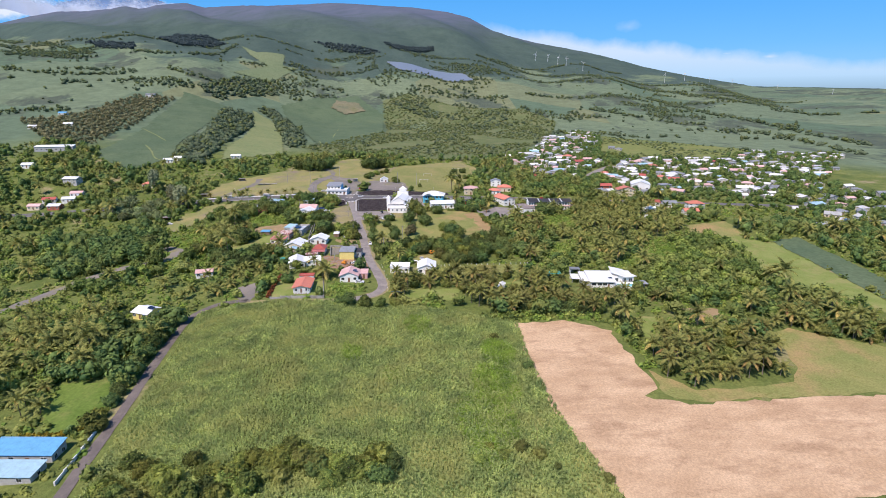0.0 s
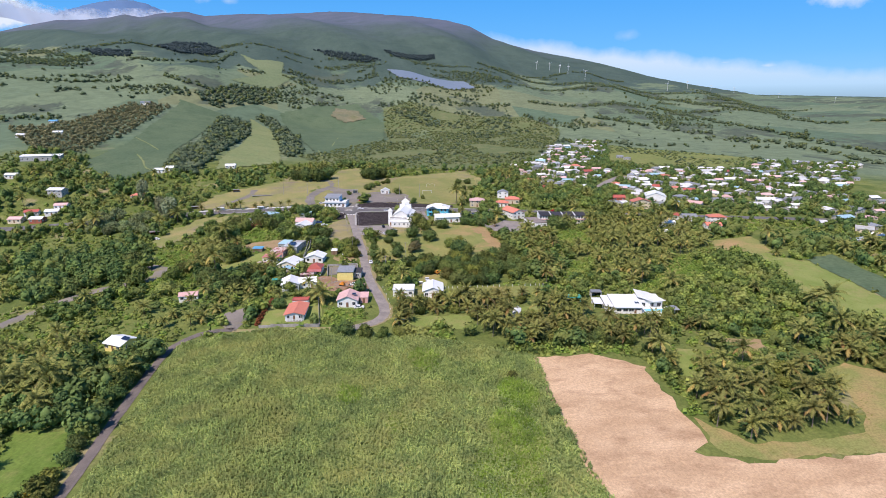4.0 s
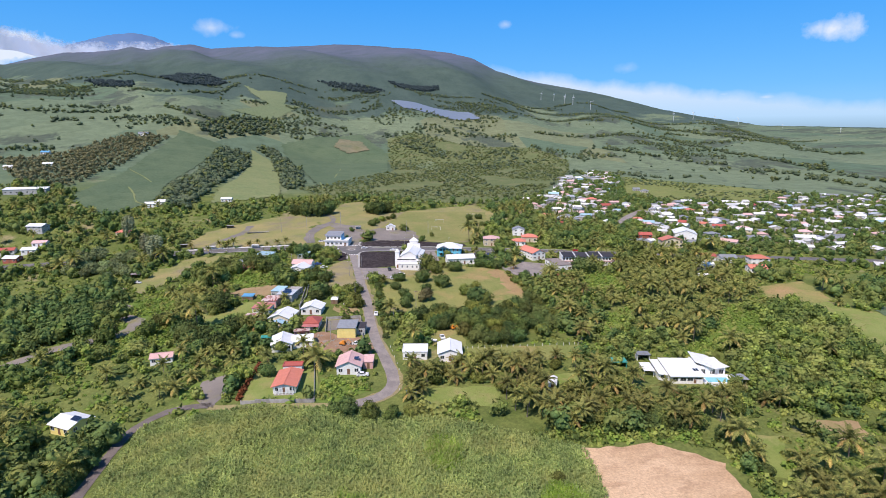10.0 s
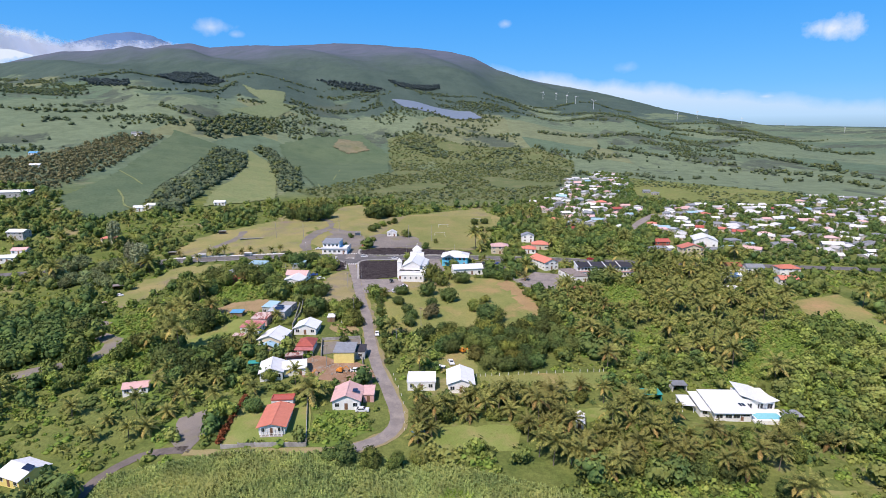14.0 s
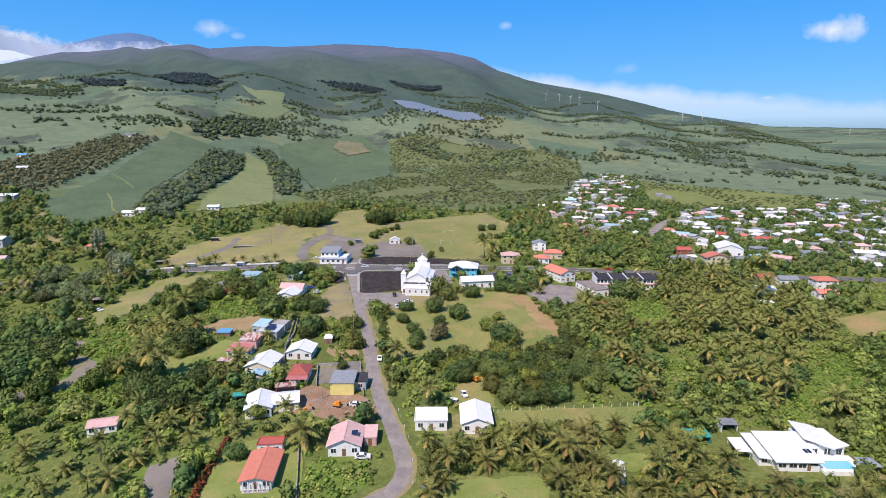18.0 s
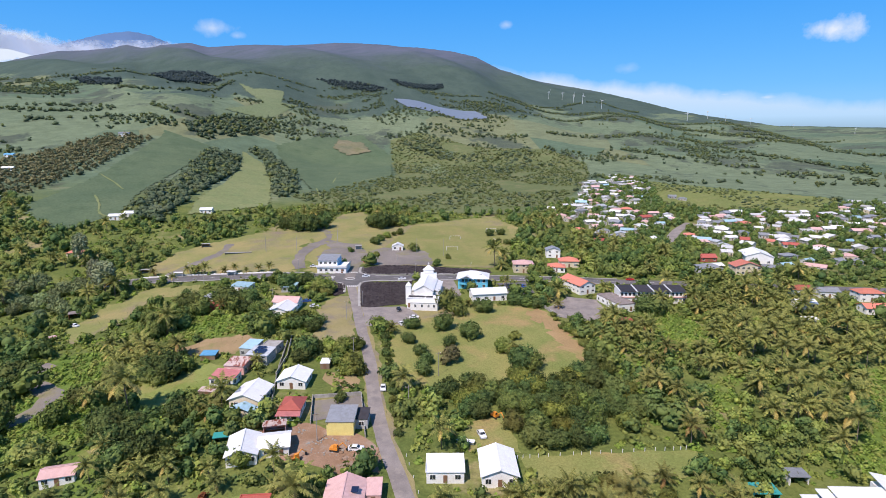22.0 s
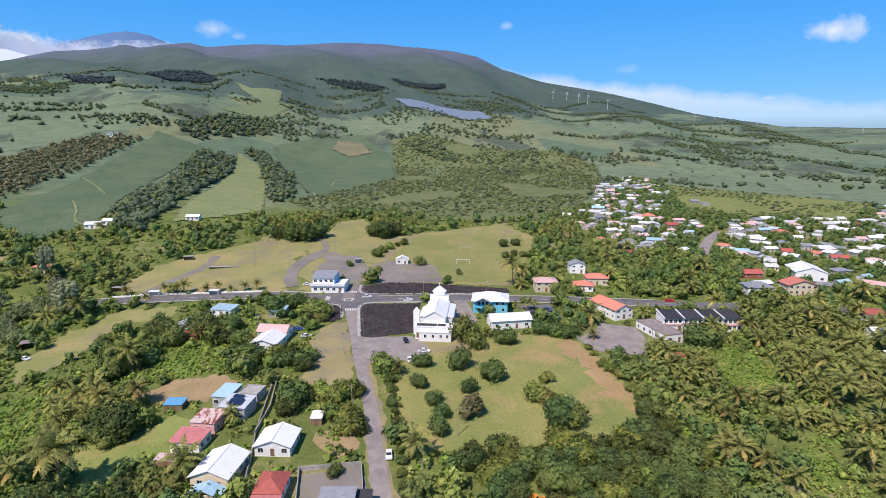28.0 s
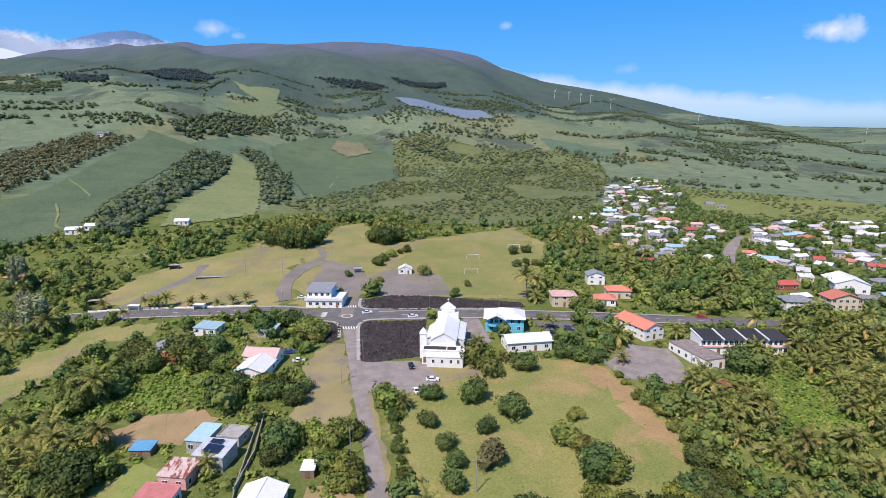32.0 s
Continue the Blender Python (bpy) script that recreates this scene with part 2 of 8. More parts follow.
M["sport"] = soil_mat("dry_turf", (0.225, 0.235, 0.08), (0.33, 0.275, 0.12), (0.24, 0.19, 0.14), 0.045, 0.035, 1.5)
M["straw"] = soil_mat("harvested_straw", (0.5, 0.33, 0.195), (0.63, 0.435, 0.27), (0.41, 0.262, 0.155), 0.12, 0.2, 1.6, relief=0.5, stretch=(0.5, 1, 1), rot=40)
M["asphalt"] = soil_mat("worn_asphalt", (0.228, 0.2, 0.186), (0.31, 0.272, 0.248), (0.345, 0.298, 0.26), 0.2, 0.35, 8.0, 0.85, 0.1)
M["asphalt_old"] = soil_mat("patched_asphalt", (0.135, 0.115, 0.105), (0.19, 0.16, 0.145), (0.22, 0.185, 0.16), 0.2, 0.35, 8.0, 0.85, 0.1)
M["asphalt_new"] = soil_mat("dark_asphalt", (0.13, 0.122, 0.122), (0.175, 0.165, 0.16), (0.19, 0.175, 0.17), 0.2, 0.4, 8.0, 0.85, 0.1)
M["worn_yard"] = soil_mat("worn_grass_yard", (0.27, 0.235, 0.1), (0.33, 0.275, 0.14), (0.22, 0.185, 0.155), 0.07, 0.08, 4.0)
M["gravel"] = soil_mat("grey_gravel", (0.19, 0.17, 0.155), (0.27, 0.235, 0.205), (0.24, 0.22, 0.11), 0.06, 0.09, 5.0)
M["dirt"] = soil_mat("bare_dirt", (0.3, 0.215, 0.115), (0.38, 0.27, 0.15), (0.24, 0.225, 0.085), 0.1, 0.14, 4.0)
M["drybank"] = soil_mat("dry_bank_grass", (0.33, 0.225, 0.11), (0.4, 0.27, 0.135), (0.27, 0.235, 0.09), 0.1, 0.09, 2.0)
M["redsoil"] = soil_mat("red_soil", (0.27, 0.165, 0.1), (0.35, 0.225, 0.15), (0.36, 0.29, 0.23), 0.1, 0.25, 3.0)
M["lava"] = soil_mat("lava_rock", (0.042, 0.035, 0.037), (0.072, 0.06, 0.061), (0.1, 0.083, 0.082), 0.3, 0.5, 2.0, 0.9, 0.8)
M["canesoil"] = soil_mat("cane_understorey", (0.227, 0.305, 0.098), (0.299, 0.354, 0.120), (0.351, 0.336, 0.120), 0.04, 0.08, 2.0)
M["farcane"] = soil_mat("distant_cane", (0.098, 0.14, 0.077), (0.124, 0.163, 0.088), (0.084, 0.124, 0.066), 0.02, 0.05, 0.5, relief=0.5)
M["stripgrass"] = soil_mat("pale_pasture", (0.19, 0.225, 0.095), (0.23, 0.25, 0.11), (0.16, 0.21, 0.085), 0.02, 0.06, 0.5)
M["scrubfield"] = soil_mat("yellow_green_scrub", (0.15, 0.185, 0.055), (0.2, 0.22, 0.07), (0.24, 0.225, 0.085), 0.02, 0.05, 0.4, relief=0.6)
M["palefield"] = soil_mat("yellow_field", (0.16, 0.2, 0.1), (0.195, 0.225, 0.115), (0.15, 0.19, 0.09), 0.01, 0.03, 0.3)
M["tanfield"] = soil_mat("ploughed_field", (0.15, 0.16, 0.09), (0.27, 0.22, 0.14), (0.15, 0.16, 0.07), 0.02, 0.04, 0.3)
M["leaf"] = leaf_mat("broad_leaves", (0.080, 0.114, 0.032), (0.181, 0.211, 0.055), (0.230, 0.220, 0.066))
M["leaf_dark"] = leaf_mat("mango_leaves", (0.069, 0.113, 0.041), (0.152, 0.198, 0.061), (0.174, 0.186, 0.055))
M["leaf_bright"] = leaf_mat("scrub_leaves", (0.151, 0.193, 0.043), (0.280, 0.302, 0.076), (0.303, 0.286, 0.089))
M["leaf_grey"] = leaf_mat("casuarina_needles", (0.182, 0.209, 0.115), (0.329, 0.344, 0.203), (0.336, 0.338, 0.189))
M["leaf_yellow"] = leaf_mat("croton_leaves", (0.3, 0.26, 0.03), (0.42, 0.36, 0.05), (0.3, 0.3, 0.05))
# leaf green lightened and greyed to carry the haze of distance
M["leaf_hazy"] = leaf_mat("hazy_leaves", (0.084, 0.119, 0.071), (0.141, 0.179, 0.098), (0.163, 0.189, 0.109))
M["leaf_flush"] = leaf_mat("mango_flush_leaves", (0.146, 0.165, 0.036), (0.253, 0.250, 0.060), (0.214, 0.220, 0.054))
M["leaf_creeper"] = leaf_mat("creeper_leaves", (0.146, 0.209, 0.040), (0.242, 0.303, 0.064), (0.206, 0.275, 0.059))
M["leaf_hill"] = leaf_mat("hill_scrub_leaves", (0.115, 0.148, 0.056), (0.185, 0.21, 0.08), (0.19, 0.2, 0.085))
M["leaf_silver"] = leaf_mat("silver_leaves", (0.180, 0.219, 0.100), (0.294, 0.342, 0.160), (0.285, 0.316, 0.136))
M["leaf_dry"] = leaf_mat("dry_tree_leaves", (0.16, 0.15, 0.07), (0.24, 0.21, 0.1), (0.22, 0.19, 0.09))
M["frond"] = leaf_mat("palm_fronds", (0.099, 0.117, 0.032), (0.270, 0.261, 0.081), (0.270, 0.248, 0.079), per_object=0.45, hues=0.01)
M["frond_dry"] = leaf_mat("dry_fronds", (0.34, 0.22, 0.08), (0.45, 0.32, 0.12), (0.36, 0.25, 0.09))
M["cane"] = leaf_mat("cane_blades", (0.249, 0.371, 0.119), (0.456, 0.567, 0.190), (0.530, 0.551, 0.180), 0.5)
M["grassblade"] = leaf_mat("tall_grass", (0.19, 0.22, 0.06), (0.28, 0.28, 0.085), (0.32, 0.29, 0.1), 0.6)
M["trunk"] = plain("grey_bark", (0.2, 0.16, 0.12), 0.9)
M["white_roof"] = paint("white_sheet_roof", (0.88, 0.88, 0.88), 0.45, 0.1, wave=1.6, vary=0.12)
M["white_wall"] = paint("white_wall_paint", (0.86, 0.85, 0.82), 0.8, 0.1, vary=0.1)
M["cream_wall"] = paint("cream_wall_paint", (0.74, 0.64, 0.46), 0.8, 0.15)
M["grey_roof"] = paint("grey_sheet_roof", (0.3, 0.31, 0.33), 0.5, 0.25, wave=1.6)
M["dark_roof"] = paint("dark_flat_roof", (0.055, 0.05, 0.055), 0.7, 0.3)
M["red_roof"] = paint("red_sheet_roof", (0.5, 0.13, 0.1), 0.55, 0.2, wave=1.6)
M["salmon_roof"] = paint("salmon_sheet_roof", (0.72, 0.25, 0.17), 0.55, 0.12, wave=1.6)
M["pink_roof"] = paint("faded_pink_roof", (0.78, 0.5, 0.47), 0.55, 0.15, wave=1.6)
M["blue_roof"] = paint("blue_sheet_roof", (0.16, 0.42, 0.68), 0.5, 0.2, wave=1.6)
M["pale_blue_roof"] = paint("pale_blue_sheet_roof", (0.42, 0.62, 0.72), 0.5, 0.2, wave=1.6)
M["faded_roof"] = paint("dull_pink_roof", (0.55, 0.2, 0.19), 0.6, 0.25, wave=1.6)
M["pale_grey_roof"] = paint("pale_grey_sheet_roof", (0.55, 0.58, 0.62), 0.5, 0.25, wave=1.6)
M["stained_roof"] = paint("stained_flat_roof", (0.32, 0.27, 0.25), 0.85, 0.45, wave=1.2)
M["rust_roof"] = paint("rusty_sheet_roof", (0.7, 0.55, 0.5), 0.6, 0.3, wave=1.6, rust=(0.28, 0.08, 0.05))
M["yellow_wall"] = paint("yellow_wall_paint", (0.85, 0.72, 0.26), 0.8, 0.1)
M["pink_wall"] = paint("pink_wall_paint", (0.72, 0.42, 0.38), 0.8, 0.12)
M["blue_wall"] = paint("turquoise_wall_paint", (0.14, 0.52, 0.7), 0.8, 0.12)
M["red_wall"] = paint("brick_red_paint", (0.4, 0.12, 0.08), 0.8, 0.2)
M["concrete"] = paint("weathered_concrete", (0.42, 0.4, 0.37), 0.9, 0.35)
M["render_grey"] = paint("grey_render", (0.5, 0.5, 0.49), 0.85, 0.25)
M["wood"] = plain("weathered_wood", (0.24, 0.17, 0.11), 0.85)
M["glass"] = plain("window_glass", (0.03, 0.035, 0.04), 0.08, 0.0, 0.7)
M["frame_white"] = plain("white_frame", (0.75, 0.75, 0.74), 0.5)
M["door"] = plain("door_wood", (0.22, 0.12, 0.07), 0.6)
M["solar"] = plain("solar_panel", (0.02, 0.028, 0.06), 0.12, 0.0, 0.6)
M["steel"] = plain("galvanised_steel", (0.5, 0.5, 0.5), 0.4, 0.8)
M["line"] = plain("road_paint", (0.75, 0.74, 0.7), 0.7)
M["rubber"] = plain("tyre_rubber", (0.02, 0.02, 0.02), 0.8)
M["hedge_red"] = leaf_mat("red_hedge_leaves", (0.200, 0.053, 0.026), (0.288, 0.105, 0.052), (0.200, 0.084, 0.039))
M["leaf_brown"] = leaf_mat("dry_palm_crowns", (0.15, 0.152, 0.076), (0.275, 0.248, 0.13), (0.24, 0.222, 0.12))
M["strawblade"] = leaf_mat("straw_tufts", (0.42, 0.29, 0.16), (0.6, 0.43, 0.26), (0.45, 0.31, 0.18))
M["weed"] = leaf_mat("lush_weeds", (0.2, 0.33, 0.05), (0.33, 0.46, 0.08), (0.34, 0.44, 0.1))
M["pond"] = plain("reservoir_liner", (0.19, 0.225, 0.27), 0.5)
M["pool"] = plain("pool_water", (0.25, 0.62, 0.68), 0.05, 0.0, 0.6)
M["orange"] = plain("machine_orange", (0.75, 0.28, 0.04), 0.45)
M["tarp"] = plain("green_tarpaulin", (0.05, 0.33, 0.3), 0.6)

# dark bluish leaf colour that paints cloud shadow on the mountainside
M["leaf_cloud_shade"] = leaf_mat("cloud_shade_leaves", (0.041, 0.063, 0.069), (0.072, 0.098, 0.099), (0.065, 0.087, 0.090))

def ground_mat():
    """One sheet: scrub and grass near, a mosaic of fields beyond, forests and heathland on the volcano, with haze
    tinted into the far colours.
    """
    m, nt, p = base("open_ground", 0.95, spec=0.1)
    near = ramp_pair(nt, noise_tex(nt, 0.05, 6, 0.65), (0.105, 0.14, 0.036), (0.195, 0.215, 0.062), 0.35, 0.65)
    near = mix(nt, ramp_pair(nt, noise_tex(nt, 0.025, 5, 0.7), (0, 0, 0), (1, 1, 1), 0.58, 0.68), near, (0.31, 0.26, 0.14))
    near = mix(nt, 0.8, near, ramp_pair(nt, noise_tex(nt, 0.9, 4, 0.7), (0.5, 0.5, 0.5), (1.3, 1.3, 1.3), 0.25, 0.75), "MULTIPLY")
    vor = nt.nodes.new("ShaderNodeTexVoronoi")
    vor.inputs["Scale"].default_value = 0.0075
    geo = nt.nodes.new("ShaderNodeNewGeometry")
    mp = nt.nodes.new("ShaderNodeMapping")
    mp.inputs["Scale"].default_value, mp.inputs["Rotation"].default_value = (1.0, 0.6, 0.0), (0, 0, radians(-35))
    nt.links.new(geo.outputs["Position"], mp.inputs["Vector"])
    nt.links.new(mp.outputs[0], vor.inputs["Vector"])
    sepc = nt.nodes.new("ShaderNodeSeparateColor")
    nt.links.new(vor.outputs["Color"], sepc.inputs[0])
    # far greens are greyed to hold some of the distance haze
    fields = ramp_pair(nt, sepc.outputs[0], (0.11, 0.158, 0.097), (0.168, 0.208, 0.122), 0.1, 0.9)
    fields = mix(nt, ramp_pair(nt, sepc.outputs[1], (0, 0, 0), (1, 1, 1), 0.92, 0.94), fields, (0.18, 0.198, 0.105))
    fields = mix(nt, 0.6, fields, ramp_pair(nt, noise_tex(nt, 0.05, 5, 0.7), (0.7, 0.7, 0.7), (1.2, 1.2, 1.2)), "MULTIPLY")
    woods = ramp_pair(nt, noise_tex(nt, 0.03, 6, 0.75), (0.065, 0.085, 0.065), (0.11, 0.13, 0.085), 0.35, 0.65)
    fields = mix(nt, ramp_pair(nt, noise_tex(nt, 0.0042, 6, 0.7, (1, 0.55, 0), -30), (0, 0, 0), (1, 1, 1), 0.53, 0.56), fields, woods)
    # upper slopes: own colour shifted to blue-grey in place of air haze
    hazy_heath = ramp_pair(nt, noise_tex(nt, 0.006, 7, 0.7), (0.09, 0.108, 0.138), (0.118, 0.13, 0.17), 0.35, 0.65)
    hazy_forest = ramp_pair(nt, noise_tex(nt, 0.012, 8, 0.8, (1, 0.35, 0.35)), (0.052, 0.08, 0.064), (0.084, 0.118, 0.092), 0.35, 0.65)
    sep3 = nt.nodes.new("ShaderNodeSeparateXYZ")
    nt.links.new(geo.outputs["Position"], sep3.inputs[0])

    def over(value, lo, hi, wob, scale):
        a = nt.nodes.new("ShaderNodeMath")
        a.operation = "MULTIPLY_ADD"
        nt.links.new(noise_tex(nt, scale, 6, 0.7), a.inputs[0])
        a.inputs[1].default_value = wob
        nt.links.new(value, a.inputs[2])
        r = nt.nodes.new("ShaderNodeMapRange")
        r.inputs["From Min"].default_value, r.inputs["From Max"].default_value = lo + wob / 2, hi + wob / 2
        nt.links.new(a.outputs[0], r.inputs["Value"])
        return r.outputs[0]

    length = nt.nodes.new("ShaderNodeVectorMath")
    length.operation = "LENGTH"
    nt.links.new(geo.outputs["Position"], length.inputs[0])
    col = mix(nt, over(length.outputs["Value"], 640, 760, 200, 0.01), near, fields)
    west = nt.nodes.new("ShaderNodeMath")
    west.operation = "MINIMUM"
    nt.links.new(sep3.outputs[0], west.inputs[0])
    west.inputs[1].default_value = 0.0
    tilt = nt.nodes.new("ShaderNodeMath")
    tilt.operation = "MULTIPLY_ADD"
    nt.links.new(west.outputs[0], tilt.inputs[0])
    tilt.inputs[1].default_value = 0.1
    nt.links.new(sep3.outputs[2], tilt.inputs[2])
    col = mix(nt, over(tilt.outputs[0], 138, 150, 190, 0.0045), col, hazy_forest)
    col = mix(nt, over(sep3.outputs[2], 330, 520, 260, 0.003), col, hazy_heath)
    nt.links.new(col, p.inputs["Base Color"])
    bump(nt, p, noise_tex(nt, 0.03, 8, 0.75), 0.4, 7.0)
    return m


M["ground"] = ground_mat()
# blue of distance haze put straight into the summit colour
M["summit"] = plain("hazy_summit", (0.13, 0.212, 0.36), 0.95, 0.0, 0.1)


def cloud_mat():
    """White vapour that thins out towards its ragged upper edge."""
    m, nt, p = base("white_cloud", 1.0, spec=0.0)
    p.inputs["Base Color"].default_value = (0.93, 0.93, 0.95, 1)
    uv = nt.nodes.new("ShaderNodeTexCoord")
    sepu = nt.nodes.new("ShaderNodeSeparateXYZ")
    nt.links.new(uv.outputs["UV"], sepu.inputs[0])
    wisp = noise_tex(nt, 0.011, 7, 0.62, (1, 1, 1.6))
    a = nt.nodes.new("ShaderNodeMath")
    a.operation = "MULTIPLY_ADD"
    nt.links.new(sepu.outputs[1], a.inputs[0])
    a.inputs[1].default_value, a.inputs[2].default_value = -2.6, 2.6
    b = nt.nodes.new("ShaderNodeMath")
    b.operation, b.use_clamp = "MULTIPLY_ADD", True
    nt.links.new(wisp, b.inputs[0])
    b.inputs[1].default_value = 3.2
    c = nt.nodes.new("ShaderNodeMath")
    c.operation = "SUBTRACT"
    nt.links.new(a.outputs[0], c.inputs[0])
    c.inputs[1].default_value = 1.6
    nt.links.new(c.outputs[0], b.inputs[2])
    nt.links.new(b.outputs[0], p.inputs["Alpha"])
    return m


M["cloud"] = cloud_mat()
M["village_roof"] = paint("weathered_pale_roof", (0.74, 0.73, 0.72), 0.5, 0.25, wave=1.6, vary=0.4)
M["village_wall"] = paint("weathered_pale_wall", (0.66, 0.63, 0.58), 0.8, 0.3, vary=0.45)


# ---- builders ----
def mesh_object(name, verts, faces, mats, index=None, smooth=False):
    me = bpy.data.meshes.new(name)
    me.from_pydata([tuple(v) for v in np.asarray(verts, float).tolist()], [], faces if isinstance(faces, list) else np.asarray(faces).tolist())
    for m in mats:
        me.materials.append(m)
    if index is not None:
        me.polygons.foreach_set("material_index", np.asarray(index, np.int32))
    if smooth:
        me.polygons.foreach_set("use_smooth", np.ones(len(me.polygons), bool))
    me.update()
    return new(name, me)


def part(name, bm, material, parent=None, label="", smooth=False):
    me = bpy.data.meshes.new(name)
    bm.to_mesh(me)
    bm.free()
    me.materials.append(material)
    if smooth:
        me.polygons.foreach_set("use_smooth", np.ones(len(me.polygons), bool))
    ob = new(name, me)
    if parent:
        ob.parent = parent
    return tagged(ob, label)


def box(bm, x0, y0, z0, x1, y1, z1):
    v = [bm.verts.new(p) for p in ((x0, y0, z0), (x1, y0, z0), (x1, y1, z0), (x0, y1, z0), (x0, y0, z1), (x1, y0, z1), (x1, y1, z1), (x0, y1, z1))]
    for f in ((3, 2, 1, 0), (4, 5, 6, 7), (0, 1, 5, 4), (1, 2, 6, 5), (2, 3, 7, 6), (3, 0, 4, 7)):
        bm.faces.new([v[i] for i in f])
    return bm


def boxes(*specs):
    bm = bmesh.new()
    for s in specs:
        box(bm, *s)
    return bm


def tube(bm, a, b, ra, rb, sides=8):
    a, b = Vector(a), Vector(b)
    q = (b - a).to_track_quat("Z", "Y")
    rings = []
    for p, r in ((a, ra), (b, rb)):
        rings.append([bm.verts.new(p + q @ Vector((math.cos(k * math.tau / sides) * r, math.sin(k * math.tau / sides) * r, 0))) for k in range(sides)])
    for k in range(sides):
        bm.faces.new((rings[0][k], rings[0][(k + 1) % sides], rings[1][(k + 1) % sides], rings[1][k]))
    bm.faces.new(rings[1])
    bm.faces.new(rings[0][::-1])
    return bm


def slab(bm, corners, thick):
    """A sheet of some thickness over a planar outline, thickened downwards."""
    top = [bm.verts.new(c) for c in corners]
    low = [bm.verts.new((c[0], c[1], c[2] - thick)) for c in corners]
    bm.faces.new(top)
    bm.faces.new(low[::-1])
    n = len(top)
    for i in range(n):
        bm.faces.new((top[i], low[i], low[(i + 1) % n], top[(i + 1) % n]))
    return bm


def empty(name, x, y, rz=0.0, z=None):
    ob = new(name)
    ob.empty_display_size = 0.5
    ob.matrix_basis = pose(x, y, float(land(x, y)) if z is None else z, 0, 0, rz)
    return ob


def inside(poly, x, y):
    x, y = np.asarray(x, float), np.asarray(y, float)
    hit = np.zeros(x.shape, bool)
    n = len(poly)
    for i in range(n):
        (ax, ay), (bx, by) = poly[i], poly[(i + 1) % n]
        if ay == by:
            continue
        cross = ((ay > y) != (by > y)) & (x < (bx - ax) * (y - ay) / (by - ay) + ax)
        hit ^= cross
    return hit


def curve_points(pts, step=4.0):
    """A smooth line through the points."""
    p = np.array([pts[0]] + list(pts) + [pts[-1]], float)
    out = []
    for i in range(1, len(p) - 2):
        n = max(2, int(np.hypot(*(p[i + 1] - p[i])) / step))
        for k in range(n):
            u = k / n
            out.append(0.5 * (2 * p[i] + (p[i + 1] - p[i - 1]) * u + (2 * p[i - 1] - 5 * p[i] + 4 * p[i + 1] - p[i + 2]) * u * u + (3 * p[i] - p[i - 1] - 3 * p[i + 1] + p[i + 2]) * u ** 3))
    out.append(p[-2])
    return np.array(out)


def ribbon(name, pts, width, material, lift, label, kind="structure", wobble=0.0):
    c = curve_points(pts)
    t = np.gradient(c, axis=0)
    t /= np.linalg.norm(t, axis=1)[:, None]
    nrm = np.c_[-t[:, 1], t[:, 0]]
    rows = []
    for k, s in enumerate((-0.5, -0.17, 0.17, 0.5)):
        w = width * s + (wobble * np.random.uniform(-1, 1, len(c)) if k in (0, 3) else 0)
        q = c + nrm * np.reshape(w * np.ones(len(c)), (-1, 1))
        rows.append(np.c_[q, land(q[:, 0], q[:, 1]) + lift])
    v = np.concatenate(rows)
    n = len(c)
    f = [(k * n + i + 1, k * n + i, (k + 1) * n + i, (k + 1) * n + i + 1) for k in range(3) for i in range(n - 1)]
    ob = mesh_object(name, v, f, [material])
    return tagged(ob, label, kind=kind, category=name.split("_")[0])


def patch(name, poly, material, lift, label, rag=0.6, category="ground", kind="structure"):
    """Ground cover over an outline, with a slightly ragged rim, draped on the land."""
    rng = np.random.default_rng(len(poly) * 7 + int(abs(poly[0][0])))
    p = np.array(list(poly) + [poly[0]], float)
    rim = []
    for i in range(len(p) - 1):
        n = max(1, int(np.hypot(*(p[i + 1] - p[i])) / 3.0))
        for k in range(n):
            q = p[i] + (p[i + 1] - p[i]) * k / n
            rim.append(q + rng.uniform(-rag, rag, 2))
    rim = np.array(rim)
    bm = bmesh.new()
    vs = [bm.verts.new((a, b, 0)) for a, b in rim]
    es = [bm.edges.new((vs[i], vs[(i + 1) % len(vs)])) for i in range(len(vs))]
    bmesh.ops.triangle_fill(bm, edges=es, use_beauty=True)
    far = max(np.hypot(rim[:, 0], rim[:, 1])) > 560 or min(rim[:, 0]) < -30
    if far:
        small = np.ptp(rim[:, 0]) < 60 and np.ptp(rim[:, 1]) < 60
        for _ in range(3 if small else 2):
            bmesh.ops.subdivide_edges(bm, edges=[e for e in bm.edges if e.calc_length() > (5 if small else 14)], cuts=1)
            bmesh.ops.triangulate(bm, faces=bm.faces[:])
    for v in bm.verts:
        v.co.z = float(land(v.co.x, v.co.y)) + lift
    for f in bm.faces:
        if f.normal.z < 0:
            f.normal_flip()
    bm.normal_update()
    bmesh.ops.recalc_face_normals(bm, faces=bm.faces[:])
    if sum(f.normal.z for f in bm.faces) < 0:
        bmesh.ops.reverse_faces(bm, faces=bm.faces[:])
    return tagged(part(name, bm, material), label, category, kind=kind)


# prototypes for plants as plain arrays: vertices, faces, material index
ICO_V, ICO_F = None, None
bm0 = bmesh.new()
bmesh.ops.create_icosphere(bm0, subdivisions=2, radius=1)
ICO_V = np.array([v.co[:] for v in bm0.verts])
ICO_F = np.array([[v.index for v in f.verts] for f in bm0.faces])
bm0.free()
bm0 = bmesh.new()
bmesh.ops.create_icosphere(bm0, subdivisions=1, radius=1)
SMALL_V = np.array([v.co[:] for v in bm0.verts])
SMALL_F = np.array([[v.index for v in f.verts] for f in bm0.faces])
